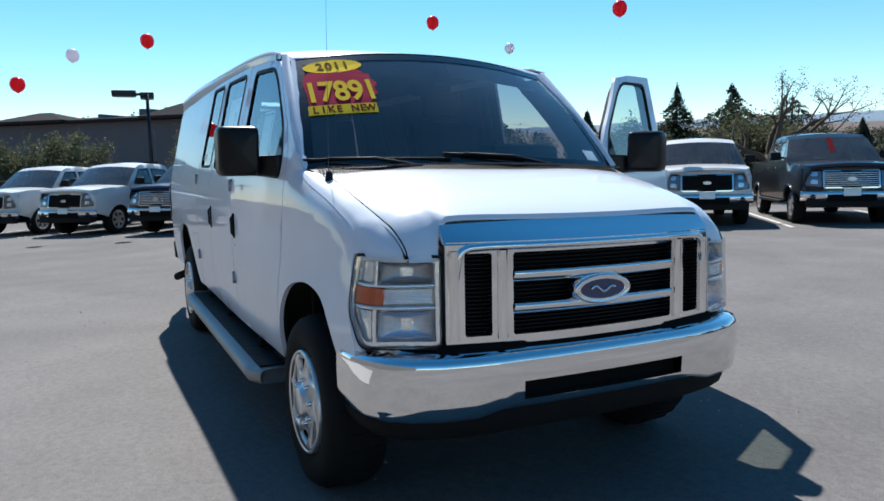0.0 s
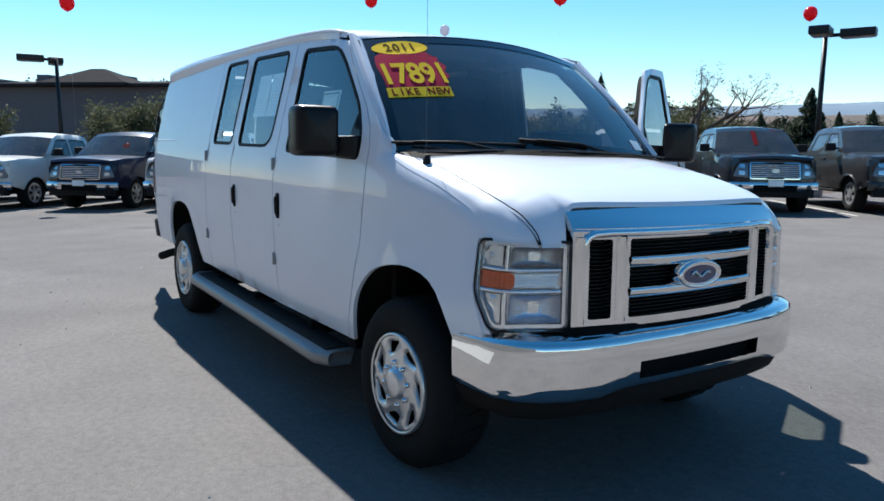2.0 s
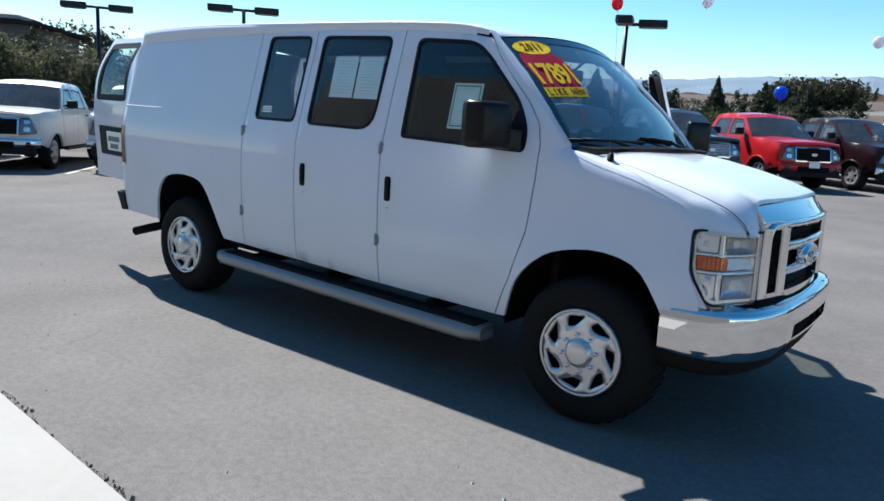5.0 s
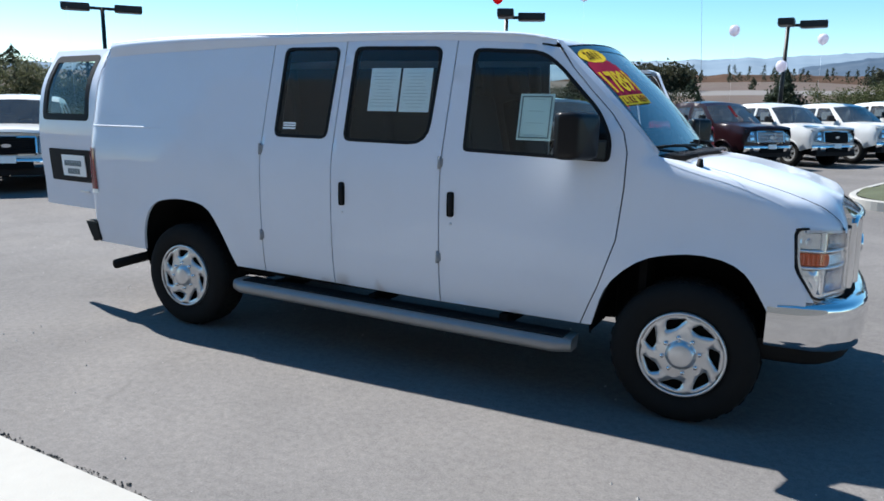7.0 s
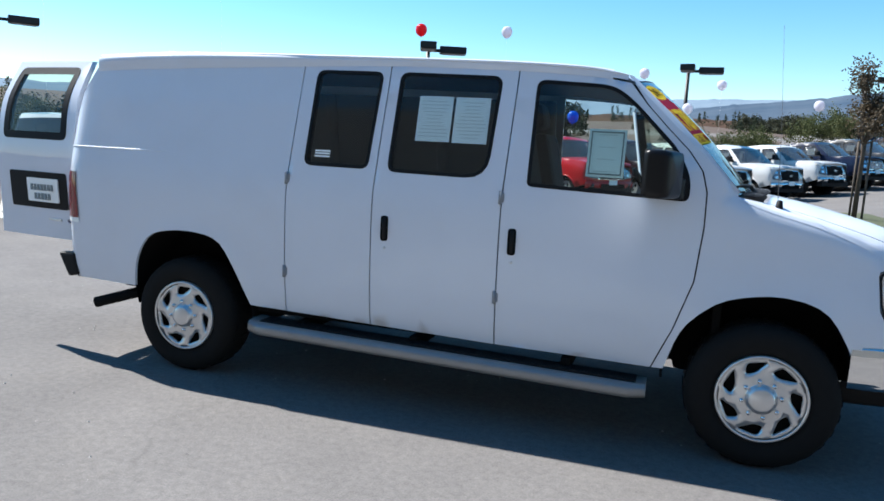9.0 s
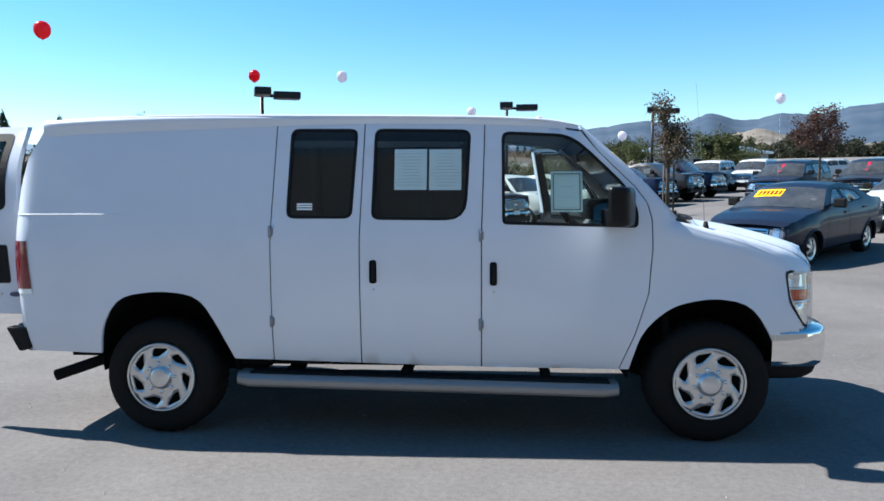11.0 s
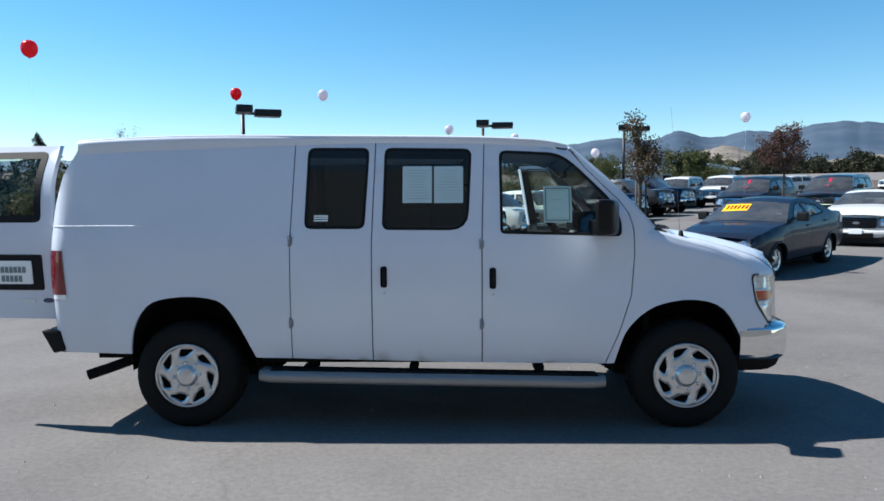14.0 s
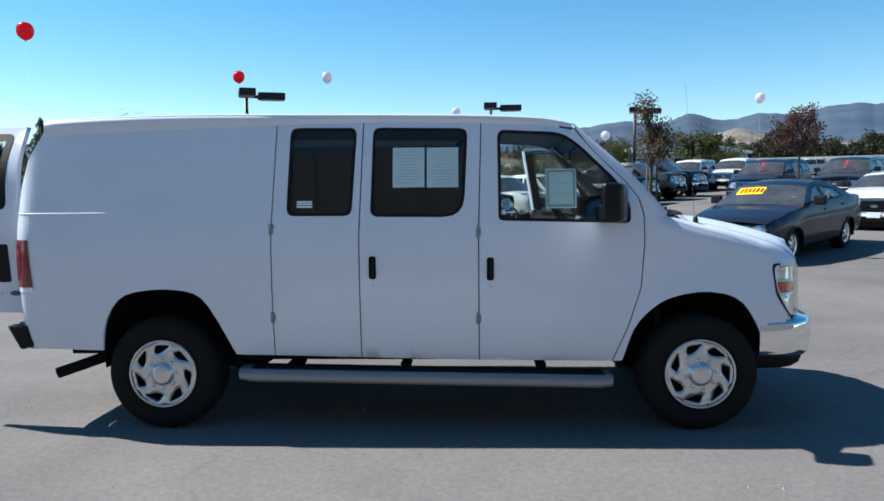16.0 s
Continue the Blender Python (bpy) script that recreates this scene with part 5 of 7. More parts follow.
# Cabin: floor, dash, wheel, seats, cargo linings
boxed("cabin_floor", 0.52, 3.02, -0.88, 0.88, 0.66, 0.72, LINER, van, bevel=0.0)
boxed("cargo_floor", -0.90, 0.52, -0.58, 0.58, 0.66, 0.72, LINER, van, bevel=0.0)
boxed("engine_cover", 2.65, 3.25, -0.28, 0.28, 0.70, 1.12, TRIM, van, bevel=0.06)
rows = []
for y in np.linspace(-0.85, 0.85, 15):
    b = 0.09 * (1 - (y / 0.87) ** 2)
    rows.append([(3.29 + b, y, 1.385), (3.12 + b, y, 1.405), (2.99 + b * 0.6, y, 1.37), (2.93 + b * 0.4, y, 1.29), (2.97 + b * 0.4, y, 1.05), (3.10, y, 0.72)])
mesh_from("dashboard", *strip_mesh(rows), TRIM, van, "dark grey dashboard")
boxed("firewall", 3.24, 3.28, -0.86, 0.86, 0.6, 1.38, SHADOW, van, bevel=0)
ring_pts = [Vector((2.80, 0.43, 1.33)) + 0.19 * (math.cos(a) * Vector((0, 1, 0)) + math.sin(a) * Vector((-0.55, 0, 0.835))) for a in np.linspace(0, 2 * math.pi, 29)]
wheel_s = tube("steering_wheel", ring_pts, 0.017, BLACK, van, "black steering wheel", sides=8, caps=False)
tube("steering_column", [(2.80, 0.43, 1.33), (3.05, 0.43, 1.15)], 0.04, BLACK, wheel_s)
tube("spoke", [ring_pts[0], (2.815, 0.43, 1.315), ring_pts[14]], 0.018, BLACK, wheel_s, sides=6)
for y in (-0.45, 0.45):
    cushion = boxed("front_seat", 2.12, 2.66, y - 0.25, y + 0.25, 0.98, 1.14, FABRIC, van, "dark cloth bucket seat", 0.05)
    boxed("seat_base", 2.15, 2.60, y - 0.22, y + 0.22, 0.72, 0.985, BLACK, cushion, bevel=0.02)
    boxed("backrest", -0.07, 0.07, y - 0.25, y + 0.25, 0, 0.62, FABRIC, cushion, bevel=0.055, m=Matrix.Translation((2.16, 0, 1.10)) @ Matrix.Rotation(-0.22, 4, "Y"))
    boxed("headrest", -0.05, 0.05, y - 0.13, y + 0.13, 0.66, 0.84, FABRIC, cushion, bevel=0.045, m=Matrix.Translation((2.16, 0, 1.10)) @ Matrix.Rotation(-0.22, 4, "Y"))
lining = [(-0.85, 1.02), (0.55, 1.02), (0.55, 0.72), (2.02, 0.72), (2.02, 1.98), (-0.70, 1.98)]
mesh_from("cargo_lining", *sheet(lining, [], lambda a, b, d: (a, van_half(a, b) - 0.06 - d, b), 0.2, 0.0), LINER, van)
mesh_from("cargo_lining", *sheet([(-0.85, 1.02), (0.72, 1.02), (0.72, 1.98), (-0.70, 1.98)], [], lambda a, b, d: (a, -van_half(a, b) + 0.06 + d, b), 0.2, 0.0), LINER, van)
for x in (-0.4, 0.1, 0.6, 1.1, 1.6, 2.0):
    mesh_from("cargo_rib", *strip_mesh([[(x + o, van_half(x, z) - d, z) for o, d in ((-0.05, 0.06), (-0.03, 0.10), (0.03, 0.10), (0.05, 0.06))] for z in np.linspace(0.75, 1.97, 9)]), LINER, van)
tube("rear_view_mirror_stem", [screen_point(0.12, 0.0, -0.01), (2.80, 0.0, 1.86)], 0.008, BLACK, van, sides=6)
boxed("rear_view_mirror", 2.775, 2.805, -0.12, 0.12, 1.80, 1.865, BLACK, van, bevel=0.012)

for s in (-1, 1):
    mesh_from("pillar_trim", *strip_mesh([[screen_point(v, s * k, -0.02 - 0.3 * (1 - k)) for k in (0.78, 0.90, 1.0)] for v in np.linspace(-0.02, 1, 9)]), BLACK, van)
    mesh_from("sun_visor_flap", *strip_mesh([[screen_point(v, s * k, -0.035) for k in np.linspace(0.10, 0.86, 6)] for v in np.linspace(0.0, 0.17, 3)]), TRIM, van)
boxed("instrument_hood", 2.90, 3.12, 0.22, 0.66, 1.36, 1.53, BLACK, van, bevel=0.05)
boxed("wheel_tub", -0.46, 0.50, -0.62, 0.62, 0.34, 0.93, SHADOW, van, bevel=0.05)
boxed("wheel_tub", 3.06, 3.90, -0.60, 0.60, 0.36, 0.95, SHADOW, van, bevel=0.05)

line = [p for p in dense(DOOR_FRONT + DOOR_FRONT[::-1], 0.06)][: len(dense(DOOR_FRONT + DOOR_FRONT[::-1], 0.06)) // 2]
mesh_from("door_jamb", *strip_mesh([[R(x + o, z, 0.035) for o in (-0.05, 0.05)] for x, z in line]), BLACK, van)
for x0 in (0.75, 1.322, 2.09):
    mesh_from("door_jamb", *strip_mesh([[R(seam(x0, z) + o, z, 0.03) for o in (-0.04, 0.04)] for z in np.linspace(0.50, 2.03, 16)]), BLACK, van)


# ---- ground, kerbs, paint ----
def ground_z(x, y):
    """Height of the lot: level round the van, falling a little to one side and rising to the other, and up to the far fields."""
    xc, yc = max(-45.0, min(45.0, x)), max(-40.0, min(45.0, y))
    z = 0.022 * max(0.0, xc - 4.6) + 0.022 * min(0.0, xc + 1.6)
    z += 0.030 * max(0.0, yc - 8.5) * ease(xc, 4.5, 12.0)
    z -= 0.021 * max(0.0, min(y, 3.0) + 0.97) * (1 - ease(y, 3.0, 8.5)) * (1 - ease(abs(xc - 1.7), 6.0, 11.0))
    r, a = math.hypot(x - 1, y), math.degrees(math.atan2(y, x - 1))
    back = ease(a, 20, 60) * (1 - ease(a, 150, 175)) if a > -90 else 0.0
    return z + back * (0.036 + 0.018 * ease(a, 82, 92)) * max(0.0, min(r, 420.0) - 66.0)


ROW_AT, ROW_WAY = Vector((-4.4, 10.0)), Vector((math.cos(radians(49)), math.sin(radians(49))))
radii = [0.0, 0.5, 1, 1.5, 2, 2.5, 3, 4, 5, 6, 7, 8, 9, 11, 13, 15, 17.5, 20, 23, 26, 30, 34, 38, 43, 49, 55, 62, 70, 80, 95, 115, 140, 175, 220, 280, 350, 430, 600, 900, 1500, 2500]
verts, faces = [(1.0, 0.0, 0.0)], []
SEG = 96
for r in radii[1:]:
    for k in range(SEG):
        a = 2 * math.pi * k / SEG
        x, y = 1.0 + r * math.cos(a), r * math.sin(a)
        verts.append((x, y, ground_z(x, y)))
for k in range(SEG):
    faces.append((0, 1 + k, 1 + (k + 1) % SEG))
for i in range(len(radii) - 2):
    for k in range(SEG):
        a, b = 1 + i * SEG + k, 1 + i * SEG + (k + 1) % SEG
        faces.append((a, a + SEG, b + SEG, b))
ground = mesh_from("ground", verts, faces, ASPHALT, None, "sunlit grey asphalt lot with dry brown fields beyond", kind="structure")
tagged(ground, category="ground")
ground.data.materials.append(FIELD)
ground.data.materials.append(simple("pale_gravel_road", (0.165, 0.155, 0.150), 0.95, 0, 0.2, 0.05, 0.3, 2.0, spec=0.05))
for p in ground.data.polygons:
    c = Vector((p.center.x, p.center.y)) - ROW_AT
    back = c.dot(Vector((-ROW_WAY.y, ROW_WAY.x)))
    if p.center.xy.length > 58 or (back > 9.5 and c.dot(ROW_WAY) < 9):
        p.material_index = 1
    far, way = math.hypot(p.center.x - 1, p.center.y), math.degrees(math.atan2(p.center.y, p.center.x - 1))
    if (140 if way < 84 else 175) < far < (350 if way < 82 else 220) and 45 < way < 108:
        p.material_index = 2

# Flush concrete apron at the edge of the asphalt, with crumbled asphalt along its edge
apron_turn = pose(1.0, -2.785, 0, 0, 0, -3.6)
bm = bmesh.new()
for x0, x1 in ((-1.0, 2.046), (2.054, 2.5)):
    for y0, y1 in ((-2.4, 0.0), (-4.8, -2.408)):
        box(bm, x0, x1, y0, y1, -0.06, 0.014, 0.003)
apron = part("sidewalk", bm, CONCRETE, None, "pale concrete apron flush with the asphalt", kind="structure")
apron.matrix_basis = apron_turn
tagged(apron, category="sidewalk")
CRUMBS = simple("crumbled_asphalt", (0.075, 0.070, 0.064), 0.95, 0, 0.5, 30, 0.5, 60)
chips = random.Random(3)
verts, faces = [], []
for _ in range(430):
    x = chips.uniform(-1.0, 2.5)
    y = 0.012 + 0.02 * math.sin(5 * x) * math.sin(1.7 * x) + chips.gauss(0, 0.009)
    s = abs(chips.gauss(0, 0.003)) + 0.002
    k = len(verts)
    verts += [(x + s * chips.uniform(0.6, 1.3), y, 0.004), (x, y + s, 0.004), (x - s, y - s * 0.4, 0.004), (x + 0.2 * s, y - s, 0.004), (x, y, 0.006 + s * 0.9)]
    faces += [(k, k + 1, k + 4), (k + 1, k + 2, k + 4), (k + 2, k + 3, k + 4), (k + 3, k, k + 4)]
crumbs = mesh_from("asphalt_crumbs", verts, faces, CRUMBS, None, "dark crumbled asphalt along the apron edge", smooth=False, kind="stuff")
crumbs.matrix_basis = apron_turn
tagged(crumbs, category="gravel")
verts, faces = [], []
for _ in range(500):
    r, a = chips.uniform(1.2, 7.5), chips.uniform(0, 6.28)
    x, y = 2.0 + r * math.cos(a), -1.5 + r * math.sin(a)
    s = abs(chips.gauss(0, 0.004)) + 0.003
    k = len(verts)
    z = ground_z(x, y)
    verts += [(x + s, y, z), (x, y + s, z), (x - s, y - s * 0.4, z), (x + 0.2 * s, y - s, z), (x, y, z + s)]
    faces += [(k, k + 1, k + 4), (k + 1, k + 2, k + 4), (k + 2, k + 3, k + 4), (k + 3, k, k + 4)]
grit = mesh_from("grit", verts, faces, CONCRETE, None, "pale grit scattered over the asphalt", smooth=False, kind="stuff")
tagged(grit, category="gravel")

GRASS_SOIL = simple("patchy_lawn_soil", (0.060, 0.068, 0.032), 0.95, 0, 0.4, 3.0, 0.6, 60)


def island(cx, cy, long, wide, turn):
    """A kerbed planting island with a rounded outline."""
    base = pose(cx, cy, ground_z(cx, cy), 0, 0, turn)
    pts = []
    for k in range(96):
        a = 2 * math.pi * k / 96
        c, s = math.cos(a), math.sin(a)
        pts.append((long / 2 * math.copysign(abs(c) ** 0.6, c), wide / 2 * math.copysign(abs(s) ** 0.6, s)))
    inner = [(x * (1 - 0.22 / long), y * (1 - 0.22 / wide)) for x, y in pts]
    n = len(pts)
    v = [(x, y, -0.2) for x, y in pts] + [(x, y, 0.085) for x, y in pts] + [(x * 0.993, y * 0.985, 0.10) for x, y in pts] + [(x, y, 0.10) for x, y in inner] + [(x, y, 0.05) for x, y in inner]
    f = [(r * n + i, r * n + (i + 1) % n, (r + 1) * n + (i + 1) % n, (r + 1) * n + i) for r in range(4) for i in range(n)]
    ob = mesh_from("planting_island", v, f, CONCRETE, None, "concrete kerb round a lawn island", smooth=False, kind="structure")
    ob.matrix_basis = base
    tagged(ob, category="kerb")
    top = mesh_from("lawn", [(x, y, 0.10 + 0.02 * math.sin(3 * x + 2 * y)) for x, y in inner] + [(0, 0, 0.15)], [(i, (i + 1) % n, n) for i in range(n)], GRASS_SOIL, ob)
    return ob


island(6.9, 13.6, 9.0, 2.6, 72)

# White lines between the parking bays
lines = []
for k in range(18):
    s = -20.0 + 2.72 * k
    a = ROW_AT + ROW_WAY * (s - 0.15)
    out = Vector((-ROW_WAY.y, ROW_WAY.x))
    rows = []
    for d in np.linspace(-0.3, 5.4, 8):
        rows.append([])
        for w in (-0.05, 0.05):
            p = a + out * d + ROW_WAY * w
            rows[-1].append((p.x, p.y, ground_z(p.x, p.y) + 0.006))
    line = mesh_from("bay_line", *strip_mesh(rows), PAINTLINE, None, "worn white parking bay line on the asphalt", smooth=False, kind="structure")
    tagged(line, category="line")

# Unseen wall added behind the walk; it blocks low sky and fills reflections
STUCCO = simple("warm_grey_stucco", (0.27, 0.25, 0.225), 0.9, 0, 0.15, 0.8, 0.3, 40)
wall_south = boxed("wall_south", -16, 26, -15.4, -15.0, -0.3, 9.8, STUCCO, None, "long unseen warm grey stucco wall behind the walk", bevel=0.03, kind="structure")
tagged(wall_south, category="wall")


# ---- other vehicles ----
def road_wheel_meshes():
    tyre = bpy.data.meshes.new("tyre")
    v, f = lathe([(0.25, 0.02), (0.262, -0.01), (0.32, -0.022), (0.375, -0.008), (0.40, 0.03), (0.402, 0.20), (0.375, 0.23), (0.25, 0.23)], 32)
    tyre.from_pydata(v, [], f)
    tyre.materials.append(RUBBER)
    rim = bpy.data.meshes.new("rim")
    slots = []
    for k in range(6):
        a0 = 2 * math.pi * k / 6
        slots.append(rounded([(r * math.cos(a0 + a), r * math.sin(a0 + a)) for r, a in ((0.085, -0.16), (0.215, -0.33), (0.215, 0.33), (0.085, 0.16))], 0.03, 2))
    disc = [(0.252 * math.cos(a), 0.252 * math.sin(a)) for a in np.linspace(0, 2 * math.pi, 32, endpoint=False)]
    v, f = sheet(disc, slots, lambda x, z, d: (x, smooth_at([(0, -0.02), (0.08, -0.012), (0.22, 0.005), (0.252, -0.01)], math.hypot(x, z)) + d, z), 0.07, 0.03)
    rim.from_pydata([tuple(p) for p in v], [], f)
    rim.materials.append(ALLOY)
    dark = bpy.data.meshes.new("brake_disc")
    v, f = lathe([(0.001, 0.06), (0.245, 0.06), (0.255, 0.02)], 24)
    dark.from_pydata(v, [], f)
    dark.materials.append(SHADOW)
    for me in (tyre, rim, dark):
        me.polygons.foreach_set("use_smooth", [True] * len(me.polygons))
    return tyre, rim, dark


TYRE_MESH, RIM_MESH, DISC_MESH = road_wheel_meshes()


def add_wheel(parent, x, y, r, s):
    w = new("wheel", TYRE_MESH)
    w.parent = parent
    w.matrix_basis = Matrix.Translation((x, y, r)) @ (Matrix.Rotation(math.pi, 4, "Z") if s > 0 else Matrix()) @ Matrix.Diagonal((r / 0.402, 1, r / 0.402, 1))
    for name, me in (("rim", RIM_MESH), ("brake_disc", DISC_MESH)):
        o = new(name, me)
        o.parent = w


def arch_points(cx, r, z0, n=9):
    """Points over a wheel from behind to ahead, both ends at height z0."""
    a0 = math.asin(max(-0.9, min(0.9, (z0 - r * 0.86) / (r * 1.16))))
    return [(cx + r * 1.16 * math.cos(a), r * 0.86 + r * 1.16 * math.sin(a)) for a in np.linspace(math.pi - a0, a0, n)]


PICKUP = dict(
    hood=[(-0.10, 1.155), (-0.16, 1.215), (-0.55, 1.262), (-1.40, 1.305)], screen=[(-1.40, 1.305), (-1.68, 1.555), (-1.98, 1.81)],
    roof=[(-1.98, 1.81), (-2.18, 1.895), (-2.7, 1.935), (-3.25, 1.915), (-3.42, 1.87)], back=[(-3.42, 1.87), (-3.60, 1.40)], deck=[(-3.60, 1.345), (-4.6, 1.34), (-5.78, 1.34)],
    tail=[(-5.80, 1.30), (-5.83, 1.0), (-5.80, 0.62)], sill=0.50, nose=[(-5.9, 0.04), (-5.2, 0.0), (-1.2, 0.0), (-0.6, 0.03), (-0.25, 0.09), (-0.05, 0.20)],
    width=[(0.4, 0.955), (0.7, 0.985), (1.0, 0.985), (1.28, 0.96), (1.40, 0.93), (1.85, 0.785), (1.95, 0.73)], wheels=(-1.0, -4.66, 0.40), front_low=0.72, x_front=-0.20,
    windows=[[(-1.66, 1.345), (-2.52, 1.345), (-2.54, 1.80), (-2.09, 1.785)], [(-2.62, 1.335), (-3.38, 1.345), (-3.30, 1.77), (-2.62, 1.80)]], mirror=(-1.74, 1.37), cut=-3.60)
SEDAN = dict(
    hood=[(-0.16, 0.78), (-0.30, 0.85), (-0.8, 0.96), (-1.38, 1.03)], screen=[(-1.38, 1.03), (-1.75, 1.22), (-2.10, 1.385)],
    roof=[(-2.10, 1.385), (-2.35, 1.45), (-2.75, 1.48), (-3.25, 1.45), (-3.45, 1.41)], back=[(-3.45, 1.41), (-3.85, 1.25), (-4.20, 1.13)], deck=[(-4.20, 1.13), (-4.6, 1.12), (-4.95, 1.08)],
    tail=[(-5.0, 1.0), (-5.03, 0.8), (-4.98, 0.45)], sill=0.30, nose=[(-5.1, 0.16), (-4.6, 0.05), (-4.0, 0.0), (-1.2, 0.0), (-0.6, 0.05), (-0.25, 0.14), (-0.05, 0.30)],
    width=[(0.25, 0.88), (0.5, 0.93), (0.8, 0.94), (1.0, 0.90), (1.08, 0.865), (1.40, 0.66), (1.5, 0.58)], wheels=(-0.97, -3.80, 0.335), front_low=0.50, x_front=-0.18,
    windows=[[(-1.72, 1.075), (-2.58, 1.085), (-2.60, 1.40), (-2.28, 1.375)], [(-2.67, 1.085), (-3.62, 1.13), (-3.40, 1.32), (-2.67, 1.40)]], mirror=(-1.78, 1.06), cut=None)
COUPE = dict(
    hood=[(-0.12, 0.80), (-0.22, 0.87), (-0.8, 0.97), (-1.55, 1.02)], screen=[(-1.55, 1.02), (-1.9, 1.2), (-2.2, 1.33)],
    roof=[(-2.2, 1.33), (-2.5, 1.385), (-2.9, 1.37), (-3.1, 1.34)], back=[(-3.1, 1.34), (-3.6, 1.2), (-4.0, 1.09)], deck=[(-4.0, 1.09), (-4.4, 1.09), (-4.65, 1.06)],
    tail=[(-4.72, 0.98), (-4.75, 0.8), (-4.72, 0.45)], sill=0.28, nose=[(-4.8, 0.12), (-4.4, 0.02), (-1.2, 0.0), (-0.6, 0.03), (-0.25, 0.09), (-0.05, 0.18)],
    width=[(0.25, 0.88), (0.5, 0.93), (0.85, 0.94), (1.0, 0.89), (1.08, 0.85), (1.33, 0.66), (1.42, 0.58)], wheels=(-0.95, -3.67, 0.345), front_low=0.46, x_front=-0.14,
    windows=[[(-1.90, 1.06), (-2.95, 1.08), (-2.9, 1.30), (-2.35, 1.30)], [(-3.05, 1.09), (-3.5, 1.12), (-3.2, 1.26), (-3.03, 1.29)]], mirror=(-1.95, 1.05), cut=None)
SUV = dict(
    hood=[(-0.14, 1.02), (-0.22, 1.08), (-0.6, 1.13), (-1.15, 1.19)], screen=[(-1.15, 1.19), (-1.5, 1.44), (-1.85, 1.66)],
    roof=[(-1.85, 1.66), (-2.1, 1.75), (-3.0, 1.79), (-4.2, 1.76), (-4.5, 1.72)], back=[(-4.5, 1.72), (-4.68, 1.45), (-4.76, 1.2)], deck=[(-4.76, 1.18), (-4.79, 1.14), (-4.81, 1.1)],
    tail=[(-4.83, 1.0), (-4.86, 0.8), (-4.83, 0.5)], sill=0.38, nose=[(-4.9, 0.14), (-4.5, 0.03), (-1.2, 0.0), (-0.6, 0.03), (-0.25, 0.09), (-0.05, 0.2)],
    width=[(0.3, 0.90), (0.6, 0.95), (1.0, 0.955), (1.2, 0.92), (1.30, 0.885), (1.70, 0.72), (1.82, 0.66)], wheels=(-0.95, -3.80, 0.38), front_low=0.66, x_front=-0.16,
    windows=[[(-1.45, 1.25), (-2.45, 1.255), (-2.47, 1.66), (-1.98, 1.64)], [(-2.55, 1.255), (-3.5, 1.26), (-3.5, 1.67), (-2.55, 1.665)], [(-3.6, 1.265), (-4.45, 1.28), (-4.3, 1.64), (-3.6, 1.67)]], mirror=(-1.55, 1.26), cut=None)


